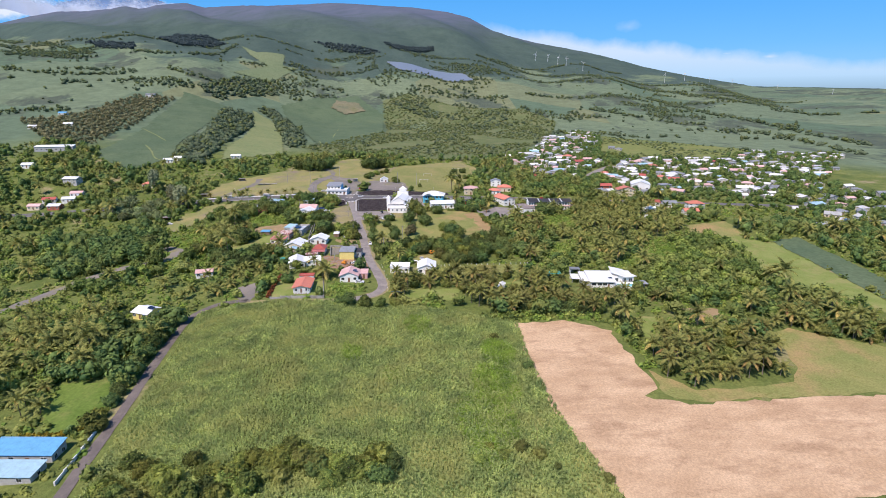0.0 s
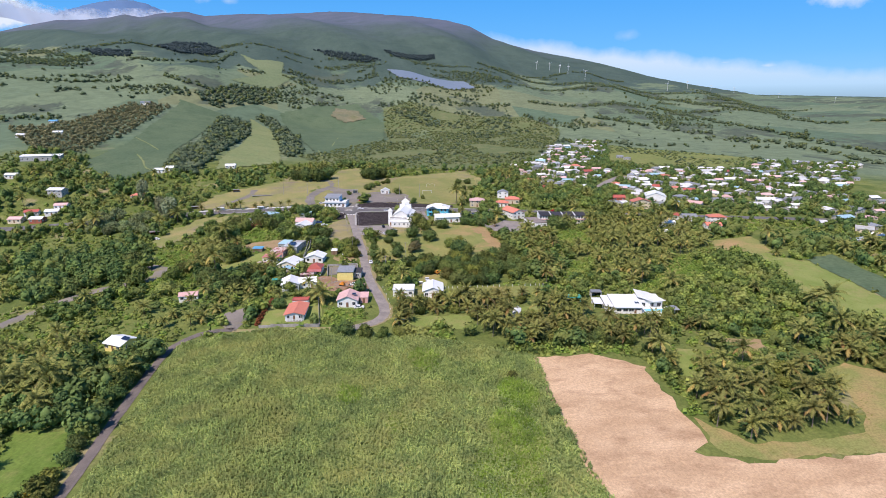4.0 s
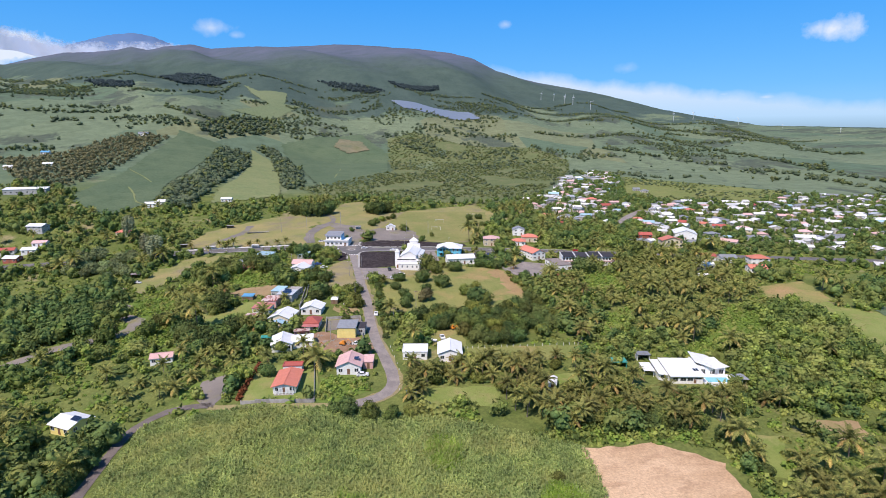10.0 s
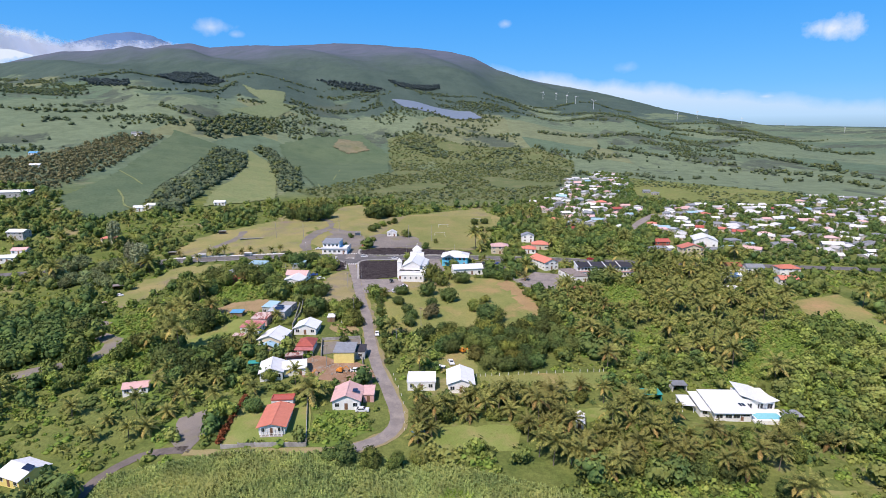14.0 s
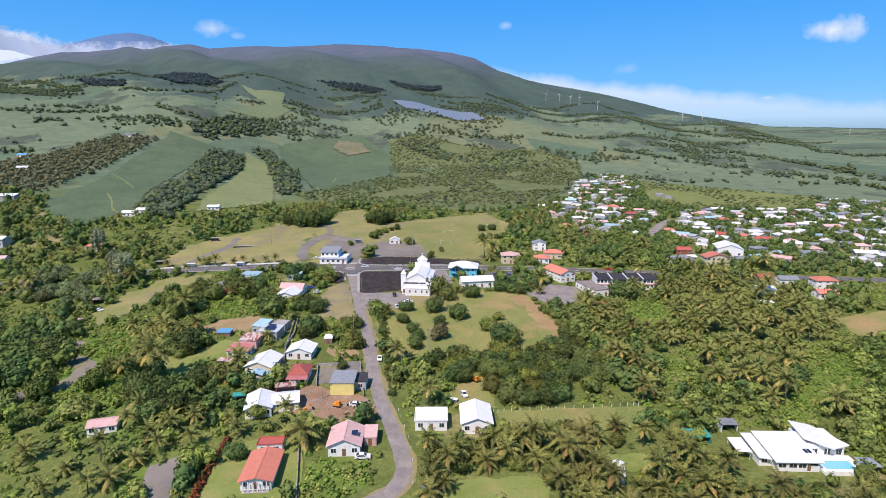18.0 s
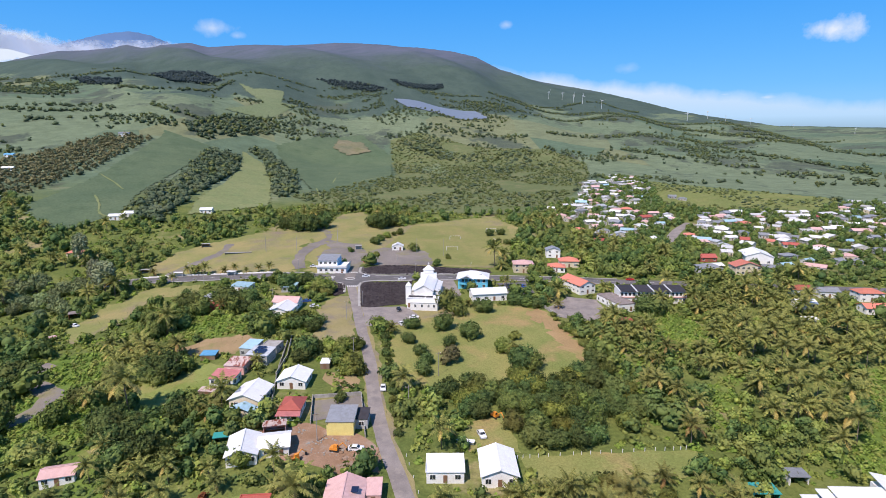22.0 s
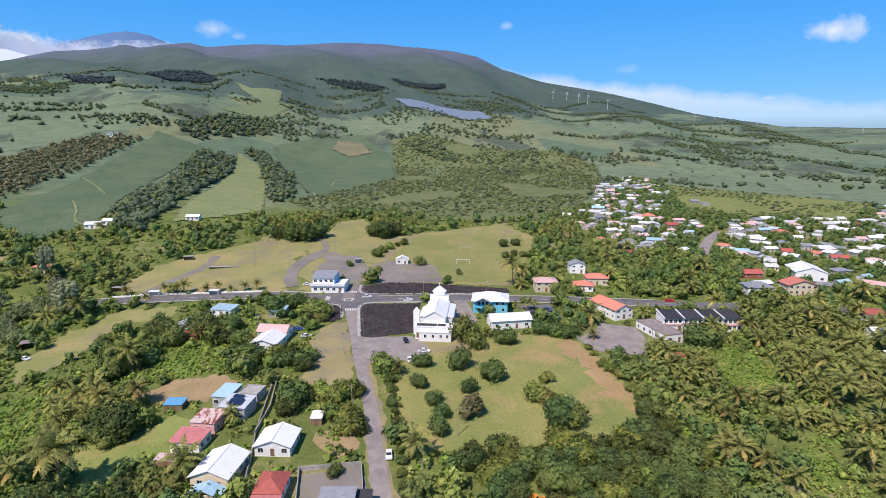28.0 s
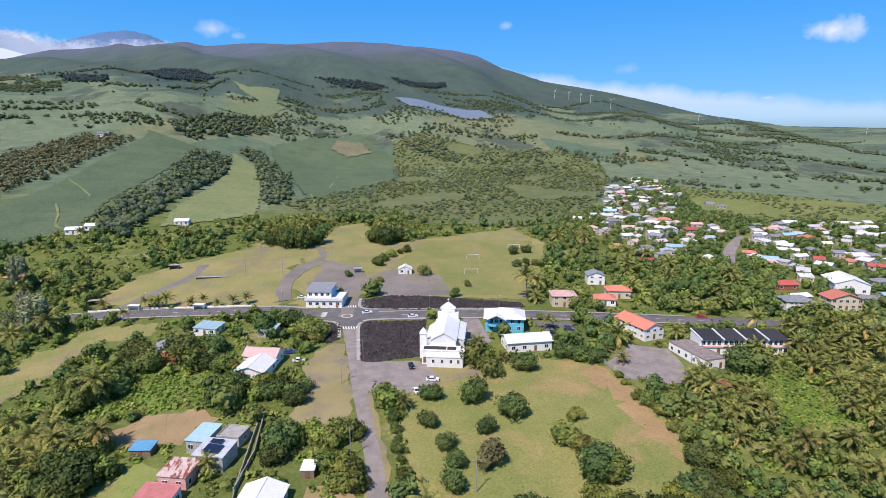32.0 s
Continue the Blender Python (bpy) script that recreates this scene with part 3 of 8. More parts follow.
bm0.free()


def crown_arrays(seed, clumps, width, height, lobes, leaf, base_z=0.0, flat=0.7, fine=False, core=0.9):
    """A crown of leaf clumps set on several uneven lobes, with dark cores behind them."""
    rng = np.random.default_rng(seed)
    cs, rs = [], []
    for k in range(lobes):
        a, r = rng.uniform(0, math.tau), width * 0.5 * rng.uniform(0.15, 0.62)
        if k == 0:
            r = 0
        size = width * rng.uniform(0.24, 0.36)
        zc = base_z + height * rng.uniform(0.35, 0.72) - r * 0.25
        cs.append((math.cos(a) * r, math.sin(a) * r, zc))
        rs.append(size)
    cs, rs = np.array(cs), np.array(rs)
    V, F, I = [], [], []
    nv = 0
    cv, cf = (ICO_V, ICO_F) if fine else (SMALL_V, SMALL_F)
    for c, r in zip(cs, rs):
        w = cv * (rng.uniform(0.68, 1.08, (len(cv), 1))) * np.array([r, r, r * flat]) * core + c
        V.append(w)
        F += (cf + nv).tolist()
        nv += len(w)
    twigs = max(6, clumps // 7)
    which = rng.choice(lobes, twigs, p=rs ** 2 / np.sum(rs ** 2))
    d = rng.normal(size=(twigs, 3))
    d[:, 2] = d[:, 2] * 0.8 + 0.35
    d /= np.linalg.norm(d, axis=1)[:, None]
    tips = cs[which] + d * (rs[which] * rng.uniform(0.8, 1.16, twigs))[:, None] * np.array([1, 1, flat])
    own = rng.integers(0, twigs, clumps)
    d = d[own]
    off = rng.normal(size=(clumps, 3)) * leaf * 1.15
    pos = tips[own] + off - d * (np.linalg.norm(off, axis=1) * 0.45)[:, None]
    nrm = d * 0.9 + off / (leaf * 2.6) + rng.normal(scale=0.3, size=(clumps, 3))
    nrm /= np.linalg.norm(nrm, axis=1)[:, None]
    side = np.cross(nrm, rng.normal(size=(clumps, 3)))
    side /= np.linalg.norm(side, axis=1)[:, None]
    up = np.cross(nrm, side)
    s = leaf * rng.uniform(0.55, 1.2, (clumps, 1))
    quads = np.stack([pos - side * s - up * s * 0.5, pos + side * s * 0.4 - up * s * 0.9 + nrm * s * 0.2, pos + side * s + up * s * 0.45, pos - side * s * 0.3 + up * s + nrm * s * 0.25], 1)
    V.append(quads.reshape(-1, 3))
    F += (np.arange(clumps * 4).reshape(-1, 4) + nv).tolist()
    return np.concatenate(V), F


def trunk_arrays(seed, height, r, limbs=3, spread=1.5):
    rng = np.random.default_rng(seed)
    bm = bmesh.new()
    top = (rng.uniform(-0.2, 0.2), rng.uniform(-0.2, 0.2), height * 0.6)
    tube(bm, (0, 0, -0.6), top, r, r * 0.6, 7)
    for k in range(limbs):
        a = math.tau * k / limbs + rng.uniform(-0.4, 0.4)
        tube(bm, top, (math.cos(a) * spread, math.sin(a) * spread, height), r * 0.5, r * 0.2, 5)
    return bm


def palm_arrays(seed, height, fronds, length, dry=0.1):
    """Fronds of a palm: each a rib that rises and arches over, with leaflets hanging on both sides."""
    rng = np.random.default_rng(seed)
    V, F, I = [], [], []
    lean = rng.uniform(-0.6, 0.6, 2)
    head = np.array([lean[0], lean[1], height])
    for k in range(fronds):
        a = math.tau * k * 0.382 + rng.uniform(-0.15, 0.15)
        rise = radians(82 - 100 * (k + rng.uniform(0, 1)) / fronds)
        bend = radians(rng.uniform(60, 95))
        L = length * rng.uniform(0.85, 1.1)
        out = np.array([math.cos(a), math.sin(a), 0])
        sid = np.array([-math.sin(a), math.cos(a), 0])
        n = 9
        pts, tilt = [head], []
        for i in range(n):
            e = rise - bend * (i / n) ** 1.4
            pts.append(pts[-1] + (out * math.cos(e) + np.array([0, 0, math.sin(e)])) * L / n)
            tilt.append(e)
        mat = 1 if (k > fronds * 0.78 and rng.random() < 0.45) else 0
        for i in range(n):
            p, q = pts[i], pts[i + 1]
            w = 0.165 * L * (math.sin(math.pi * min(1, (i + 0.9) / n * 0.85 + 0.1)) * 0.9 + 0.1)
            for sgn in (-1, 1):
                for h in (0.0, 0.5):
                    m0 = p + (q - p) * h
                    m1 = p + (q - p) * (h + 0.46)
                    tip = m0 + sid * sgn * w * rng.uniform(0.75, 1.1) + (q - p) * 0.5 + np.array([0, 0, -w * rng.uniform(0.3, 0.75)])
                    b = len(V)
                    V += [m0, m1, tip + (m1 - m0) * 0.7, tip]
                    F.append([b, b + 1, b + 2, b + 3] if sgn > 0 else [b + 1, b, b + 3, b + 2])
                    I.append(mat)
    return np.array(V), F, I, head


def strew(name, protos, places, mats, label, category, kind="stuff"):
    """Many small plants joined into one mesh. places: rows of x, y, z, scale, turn, which prototype."""
    V, F, I = [], [], []
    nv = 0
    places = np.asarray(places, float)
    sizes = []
    loops = []
    for k, pr in enumerate(protos):
        rows = places[places[:, 5].astype(int) == k]
        if not len(rows):
            continue
        pv = np.asarray(pr[0], float)
        pi = pr[2] if len(pr) > 2 else [0] * len(pr[1])
        c, s = np.cos(rows[:, 4])[:, None], np.sin(rows[:, 4])[:, None]
        sc = rows[:, 3][:, None]
        x = (pv[None, :, 0] * c - pv[None, :, 1] * s) * sc + rows[:, 0][:, None]
        y = (pv[None, :, 0] * s + pv[None, :, 1] * c) * sc + rows[:, 1][:, None]
        z = pv[None, :, 2] * sc + rows[:, 2][:, None]
        V.append(np.stack([x, y, z], 2).reshape(-1, 3))
        flat = np.array([i for f in pr[1] for i in f])
        fl = np.array([len(f) for f in pr[1]])
        off = (np.arange(len(rows)) * len(pv) + nv)[:, None]
        loops.append((flat[None, :] + off).ravel())
        sizes.append(np.tile(fl, len(rows)))
        I.append(np.tile(np.array(pi), len(rows)))
        nv += len(rows) * len(pv)
    V, L, S, I = np.concatenate(V), np.concatenate(loops), np.concatenate(sizes), np.concatenate(I)
    me = bpy.data.meshes.new(name)
    me.vertices.add(len(V))
    me.vertices.foreach_set("co", V.astype(np.float32).ravel())
    me.loops.add(len(L))
    me.loops.foreach_set("vertex_index", L.astype(np.int32))
    me.polygons.add(len(S))
    me.polygons.foreach_set("loop_start", np.concatenate([[0], np.cumsum(S)[:-1]]).astype(np.int32))
    for m in mats:
        me.materials.append(m)
    me.polygons.foreach_set("material_index", I.astype(np.int32))
    me.polygons.foreach_set("use_smooth", np.ones(len(S), bool))
    me.update(calc_edges=True)
    return tagged(new(name, me), label, category, kind=kind)



# ---- the ground ----
def build_ground():
    az = np.concatenate([np.arange(-72, 72, 0.36), np.arange(72, 288, 4.0)])
    rad = [2.0]
    while rad[-1] < 4750:
        rad.append(rad[-1] * 1.021 + 0.4)
    rad = np.array(rad)
    A, R = np.meshgrid(np.radians(az), rad)
    x, y = EYE[0] + np.sin(A) * R, EYE[1] + np.cos(A) * R
    z = land(x, y)
    rng = np.random.default_rng(3)
    z = z + (R > 700) * np.clip((R - 700) / 900, 0, 1) * rng.normal(size=z.shape) * np.clip(R * 0.0004, 0, 0.9)
    n, m = z.shape[1], z.shape[0]
    v = np.stack([x, y, z], 2).reshape(-1, 3)
    f = []
    for i in range(m - 1):
        a = np.arange(n) + i * n
        b = np.roll(a, -1)
        f += np.stack([a, a + n, b + n, b], 1).tolist()
    v = np.concatenate([v, [[EYE[0], EYE[1], float(land(EYE[0], EYE[1]))]]])
    c = len(v) - 1
    f += [[c, i, (i + 1) % n] for i in range(n)]
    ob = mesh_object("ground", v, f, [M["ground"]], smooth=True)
    tagged(ob, "green coastal slope of scrub and farmland rising to a broad volcano", "ground", kind="structure")


build_ground()


PEAK = [(-27.5, 0.07), (-25.5, 0.118), (-24.6, 0.1295), (-23.1, 0.139), (-22.0, 0.146), (-20.8, 0.1515), (-19.5, 0.1548), (-18.0, 0.1515), (-16.7, 0.1425), (-15.6, 0.133), (-14.0, 0.11)]


def build_peak():
    """The higher summit behind the crest, its foot in cloud."""
    rng = np.random.default_rng(8)
    n, m = 70, 10
    v, f = [], []
    for i in range(m):
        for j in range(n):
            b = -27.5 + 13.5 * j / (n - 1)
            w = i / (m - 1)
            r = 4530 + 230 * w
            top = EYE[2] + r * (float(np.interp(b, [p[0] for p in PEAK], [p[1] for p in PEAK])) + 0.0003 * rng.normal())
            v.append((math.sin(radians(b)) * r, EYE[1] + math.cos(radians(b)) * r, top * (1 - (1 - w) * 0.35)))
    for i in range(m - 1):
        for j in range(n - 1):
            a = i * n + j
            f.append((a, a + 1, a + n + 1, a + n))
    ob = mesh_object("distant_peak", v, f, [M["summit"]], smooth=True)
    tagged(ob, "distant summit with haze blue in its colour, above low cloud", "mountain", kind="structure")


def build_cloud(line, deep, label):
    """A thin sheet of cloud that follows the crest; line: bearing and slope of its upper edge."""
    n, m = 60, 5
    v, f, uv = [], [], []
    for i in range(m):
        for j in range(n):
            w, u = i / (m - 1), j / (n - 1)
            b = line[0][0] + (line[-1][0] - line[0][0]) * u
            r = 4470 + 14 * math.sin(j * 0.9 + i)
            z = EYE[2] + r * (float(np.interp(b, [p[0] for p in line], [p[1] for p in line])) - deep * (1 - w))
            v.append((math.sin(radians(b)) * r, EYE[1] + math.cos(radians(b)) * r, z))
            uv.append((u, w))
    for i in range(m - 1):
        for j in range(n - 1):
            a = i * n + j
            f.append((a, a + 1, a + n + 1, a + n))
    ob = mesh_object("cloud_bank", v, f, [M["cloud"]], smooth=True)
    layer = ob.data.uv_layers.new(name="height")
    for lp in ob.data.loops:
        layer.data[lp.index].uv = uv[lp.vertex_index]
    tagged(ob, label, "cloud", kind="structure")


build_peak()
build_cloud([(-34.0, 0.15), (-28.0, 0.15), (-26.0, 0.141), (-24.0, 0.138), (-20.0, 0.142), (-17.0, 0.146), (-14.0, 0.136)], 0.032, "white cloud lying against the far summit")

# outlines on the plan, in metres
CANE = [(-68, 199), (-39, 201), (-11, 196), (22, 186), (59, 166), (55, 128), (55, 100), (58, 70), (58, 58), (-69, 58), (-69, 93), (-69, 118), (-69, 156)]
BROWN = [(59, 165), (79, 165), (93, 154), (90, 113), (84, 109), (95, 104), (159, 100), (200, 98), (200, 65), (122, 62), (60, 62), (54, 100), (55, 143)]
MEADOW = [(9, 331), (16, 334), (34, 347), (60, 352), (82, 341), (84, 325), (83, 302), (78, 281), (72, 275), (43, 274), (10, 278)]
SPORT = [(-133, 453), (-120, 487), (-102, 506), (-77, 526), (-30, 540), (-17, 595), (0, 604), (21, 534), (108, 570), (120, 523), (100, 469), (74, 413), (14, 425), (-7, 432), (-26, 414), (-56, 420), (-89, 435)]
PITCH = [(14, 470), (40, 540), (112, 530), (104, 475), (74, 418), (40, 424), (40, 456)]
GRAVEL = [(-1, 454), (14, 470), (40, 456), (41, 424), (4, 426)]
GRAVEL_WEST = [(-24, 500), (-14, 486), (-1, 481), (-2, 450), (-5, 431), (-24, 434), (-28, 450), (-22, 470)]
RED_YARD = [(-40, 205), (-40, 227), (-31, 229.5), (-18, 228), (-16, 203)]
PARKING = [(-2, 356), (18, 354), (22, 348), (23, 338), (16, 333), (8, 331), (0, 333)]
DIRT_YARD = [(-22, 322), (-18, 338), (-22, 356), (-15, 372), (-8, 373), (-6, 350), (-4, 322), (-12, 314)]
TAN_WEST = [(-134, 367), (-129, 401), (-107, 401), (-111, 375), (-120, 347)]
GRASS_EAST = [(92, 125), (91, 110), (96, 105), (159, 101), (215, 100), (220, 124), (190, 125), (163, 146), (153, 144), (145, 122), (136, 111), (102, 110)]
GRASS_NE = [(205, 296), (225, 290), (227, 258), (238, 250), (226, 165), (214, 154), (205, 173), (194, 176), (192, 198), (206, 222), (208, 243)]
CANE_EAST = [(239, 253), (261, 259), (249, 188), (227, 166)]
LAVA_A = [(-2, 394), (25, 392), (20, 358), (2, 355), (-2, 357)]
LAVA_B = [(-1, 409), (-1, 421), (12, 426), (30, 423), (70, 409), (71, 403), (67, 402), (30, 405)]
LAVA_C = [(-19, 395), (-10, 394), (-10, 377), (-14, 373), (-17, 378)]
ORCHARD = [(21, 277), (38, 286), (67, 292), (83, 290), (81, 250), (60, 234), (44, 239), (35, 253), (23, 258)]
PALMS_A = [(97, 338), (149, 350), (182, 352), (192, 326), (196, 289), (136, 231), (108, 228), (108, 246), (111, 269), (95, 292)]
PALMS_B = [(10, 217), (38, 218), (68, 224), (93, 195), (83, 186), (59, 174), (33, 193), (13, 196)]
DRY_PLOT = [(132, 170), (147, 168), (143, 158), (129, 157)]
SLOT = [(111, 165), (118, 164), (107, 145), (102, 147)]
FORECOURT = [(19, 355), (41, 353), (39, 342), (24, 337)]
CROSSING = [(-20, 399), (-13.5, 395), (-9.6, 388), (-2.6, 387), (0, 393.5), (7, 396), (9, 406), (2, 408.5), (0.5, 416), (0, 424), (-9, 425), (-11, 414), (-20, 411)]
VILLAGE_EAST = [(419, 457), (418, 352), (314, 252), (301, 266), (287, 281), (305, 336), (354, 420)]
LANE_WOOD = [(-130, 195), (-116, 200), (-96, 202), (-74, 194), (-72, 175), (-78, 160), (-79, 143), (-96, 148), (-116, 165)]
LANE_LAWN = [(-101, 153), (-84, 151), (-78, 132), (-82, 122), (-92, 124), (-98, 134)]
PALMS_C = [(98, 134), (114, 152), (138, 146), (148, 131), (136, 112), (118, 109), (102, 111), (95, 121)]
PALMS_D = [(143, 145), (172, 156), (200, 140), (190, 118), (166, 137)]
VILLAGE = [(280, 772), (357, 849), (368, 794), (293, 612), (321, 569), (395, 552), (480, 600), (580, 568), (456, 449), (376, 372), (300, 327), (226, 380), (220, 392), (202, 431), (179, 480), (154, 550), (170, 607), (241, 676)]
CANE_NW = [(-267, 588), (-262, 691), (-289, 1015), (-217, 984), (-205, 792), (-204, 658), (-191, 580), (-202, 556), (-218, 537)]
STRIP = [(-177, 1005), (-136, 931), (-105, 792), (-85, 640), (-107, 612), (-141, 586), (-151, 651), (-147, 758), (-155, 872)]
WOODS_A = [(-212, 962), (-169, 942), (-150, 824), (-159, 662), (-155, 597), (-153, 558), (-179, 573), (-196, 635), (-195, 780)]
WOODS_B = [(-175, 1020), (-143, 1036), (-86, 864), (-68, 719), (-83, 675), (-105, 792), (-140, 959)]
PALM_HILL = [(-420, 760), (-370, 796), (-351, 966), (-292, 970), (-277, 728), (-285, 625), (-330, 633)]
CANE_MID = [(-138, 1068), (-80, 1167), (3, 1233), (50, 1066), (43, 855), (0, 745), (-50, 723), (-83, 867)]
WOODS_MID = [(-71, 697), (49, 889), (56, 1176), (116, 1230), (201, 1131), (333, 1097), (367, 989), (291, 801), (168, 592), (112, 575), (30, 600), (-21, 612)]
POND = [(85, 1554), (151, 1564), (287, 1502), (301, 1421), (239, 1397), (191, 1437), (113, 1465)]
PALE = [(-289, 1574), (-243, 1498), (-176, 1529), (-166, 1387), (-132, 1407), (-168, 1220), (-250, 1225), (-198, 1357), (-250, 1461)]
TAN_MID = [(-39, 1173), (3, 1160), (17, 1096), (-18, 1072), (-47, 1105)]
WOODS_D = [(-273, 1045), (-241, 1180), (-149, 1237), (-140, 1158), (-199, 1058), (-231, 1009)]
YELLOW_MID = [(89, 966), (128, 1028), (127, 921), (105, 885)]
ROAD_MAIN = [(-4, 198), (3, 201), (8, 207), (9, 216), (7, 230), (4, 248), (2, 273), (1, 300), (-2, 332), (-4, 357), (-6, 380), (-8, 400)]
ROAD_EW = [(-330, 452), (-250, 446), (-163, 439), (-114, 434), (-56, 419), (-20, 406), (-8, 401), (37, 398), (84, 390), (139, 377), (174, 369), (260, 348), (330, 330)]
ROAD_NORTH = [(-8, 400), (-6, 420), (-3, 440), (-2, 462), (-13, 474), (-27, 486), (-38, 456), (-36, 425)]
LANE = [(-74, 40), (-74, 94), (-73, 132), (-73, 160), (-72, 187), (-70, 199), (-63, 206), (-56, 207), (-50, 206)]
TRACK = [(-50, 205), (-38, 201), (-22, 199), (-4, 198)]
DIRT_WEST = [(-120, 330), (-126, 318), (-107, 302), (-108, 286), (-119, 282), (-130, 280), (-139, 273), (-146, 266), (-150, 257), (-190, 205)]
VILLAGE_ROAD = [(208, 458), (222, 478), (240, 500), (264, 524)]
SCRUB_V = [(369, 784), (413, 731), (497, 626), (426, 556), (306, 580), (297, 631)]

SCRUB_LOW = [(-89, 335), (-75, 346), (-79, 365), (-53, 357), (-48, 345), (-50, 334), (-76, 335), (-84, 328)]
SCRUB_GAP = [(125, 329), (137, 332), (142, 312), (134, 300), (121, 289), (114, 297), (118, 311)]
SCRUB_EAST = [(163, 260), (184, 257), (166, 234), (145, 223), (124, 224), (146, 237)]
SCRUB_WEST = [(-69, 233), (-57, 231), (-48, 229), (-46, 220), (-56, 221), (-56, 210), (-60, 208)]
GARDEN = [(-17, 217), (-7, 220), (0, 216), (1, 208), (-8, 200), (-16, 201)]
SCRUB_HILL = [(-140, 332), (-128, 333), (-105, 337), (-92, 318), (-89, 300), (-86, 284), (-82, 267), (-65, 248), (-57, 227), (-64, 227), (-79, 249), (-98, 255), (-105, 271)]
SCRUB_IN = [(108, 263), (126, 273), (113, 252), (102, 248)]
SCRUB_POOL = [(121, 226), (140, 228), (127, 215), (117, 217)]
SCRUB_FAR = [(165, 263), (183, 270), (161, 249)]
BARE = [(-77, 328), (-62, 333), (-47, 333), (-43, 325), (-49, 314), (-68, 319)]
LAWN_A = [(-79, 290), (-77, 300), (-63, 302), (-57, 310), (-51, 304), (-51, 290), (-59, 285), (-69, 277)]
TAN_NORTH = [(-130, 380), (-127, 398), (-117, 419), (-88, 417), (-87, 402), (-108, 401), (-113, 384), (-110, 365), (-124, 370)]
PADDOCK = [(39, 236), (86, 233), (85, 226), (77, 222), (60, 221), (40, 222)]
GLADE_A = [(19, 206), (44, 203), (40, 190), (17, 193)]
GLADE_B = [(60, 210), (74, 210), (73, 202), (59, 202)]
ORCHARD_YARD = [(26, 252), (40, 258), (40, 237), (26, 240)]
DUG = [(-34, 256), (-17, 261), (2, 247), (3, 234), (-9, 236), (-22, 242)]
YARDS = [(-16, 260), (-17, 272), (-2, 274), (0, 262), (-1, 251), (-4, 263)]
LOOP = [(-57, 213), (-57, 225), (-50, 228), (-46, 222), (-46, 215), (-49, 204), (-53, 207)]
SCHOOL_YARD = [(83, 344), (98, 358), (110, 352), (108, 338), (105, 327), (92, 326), (84, 333)]
SIDE_STREET = [(42, 396), (47, 394), (47, 367), (38, 360), (34, 364)]
TAN_EAST = [(208, 292), (241, 300), (232, 268), (210, 263), (202, 276)]
PARK_EAST = [(68, 384), (84, 384), (84, 366), (70, 364)]
for zone in (SCRUB_LOW, SCRUB_GAP, SCRUB_EAST, SCRUB_WEST, GARDEN, SCRUB_HILL, SCRUB_IN, SCRUB_POOL, SCRUB_FAR):
    patch("creeper_ground", zone, M["lush"], 0.04, "low bright green creepers and grass", 2.0, "grass")
patch("hill_scrub", WOODS_MID, M["hillscrub"], 0.5, "rough green scrubland on the slope", 4.0, "scrub")
patch("village_scrub", SCRUB_V, M["scrubfield"], 0.6, "yellow-green scrub behind the village", 4.0, "scrub")
patch("bare_ground", BARE, M["dirt"], 0.08, "bare brown ground with tufts", 1.5, "ground")
patch("grass_clearing", LAWN_A, M["lawn"], 0.08, "bright grass clearing by sheds", 1.0, "grass")
patch("dry_clearing", TAN_NORTH, M["sport"], 0.08, "dry tan grass clearing under casuarinas", 1.5, "grass")
patch("paddock", PADDOCK, M["grass"], 0.08, "fenced paddock of mown grass", 0.8, "grass")
patch("glade", GLADE_A, M["lawn"], 0.08, "mown glade between palms", 1.0, "grass")
patch("glade", GLADE_B, M["lawn"], 0.08, "small mown glade between palms", 1.0, "grass")
patch("orchard_yard", ORCHARD_YARD, M["grass"], 0.09, "worn grass yard beside the orchard", 0.8, "yard")
patch("building_plot", DUG, M["redsoil"], 0.08, "dug-over plot of red-brown soil", 1.2, "soil")
patch("rubble_yard", YARDS, M["gravel"], 0.1, "grey rubble yard behind a wall", 0.4, "yard")
patch("turning_loop", LOOP, M["gravel"], 0.12, "gravel turning loop", 0.6, "gravel")
patch("school_yard", SCHOOL_YARD, M["asphalt"], 0.1, "grey asphalt school yard", 0.6, "yard")
patch("side_street", SIDE_STREET, M["asphalt"], 0.13, "short asphalt side street", 0.2, "street")
patch("hall_car_park", PARK_EAST, M["asphalt_new"], 0.1, "dark asphalt car park", 0.3, "car park")
patch("garden_lawn", LANE_LAWN, M["lush"], 0.1, "bright green grass between palms beside the lane", 1.2, "grass")
patch("dry_plot", DRY_PLOT, M["dirt"], 0.08, "small plot of dry brown soil among palms", 1.0, "plot")
patch("grass_strip", SLOT, M["lawn"], 0.08, "narrow strip of green grass between palms", 0.8, "grass")
patch("tilled_plot", TAN_EAST, M["grass"], 0.08, "terraced dry grass plot", 1.0, "plot")
VERGE = [(p[0] + 0.6, p[1]) for p in ROAD_MAIN]
ribbon("verge", VERGE, 5.8, M["worn_yard"], 0.09, "worn dirt verge along the road", wobble=0.8)
patch("dry_meadow", [(70, 341), (79, 349), (82, 329), (83, 300), (78, 288), (74, 300), (74, 322)], M["drybank"], 0.09, "dry orange-brown band along the meadow edge", 3.0, "grass")
patch("car_stand", [(-14, 291), (-4, 290), (-2.5, 281), (-8, 278), (-14, 284)], M["dirt"], 0.09, "bare dirt where a car is parked", 1.0, "dirt")
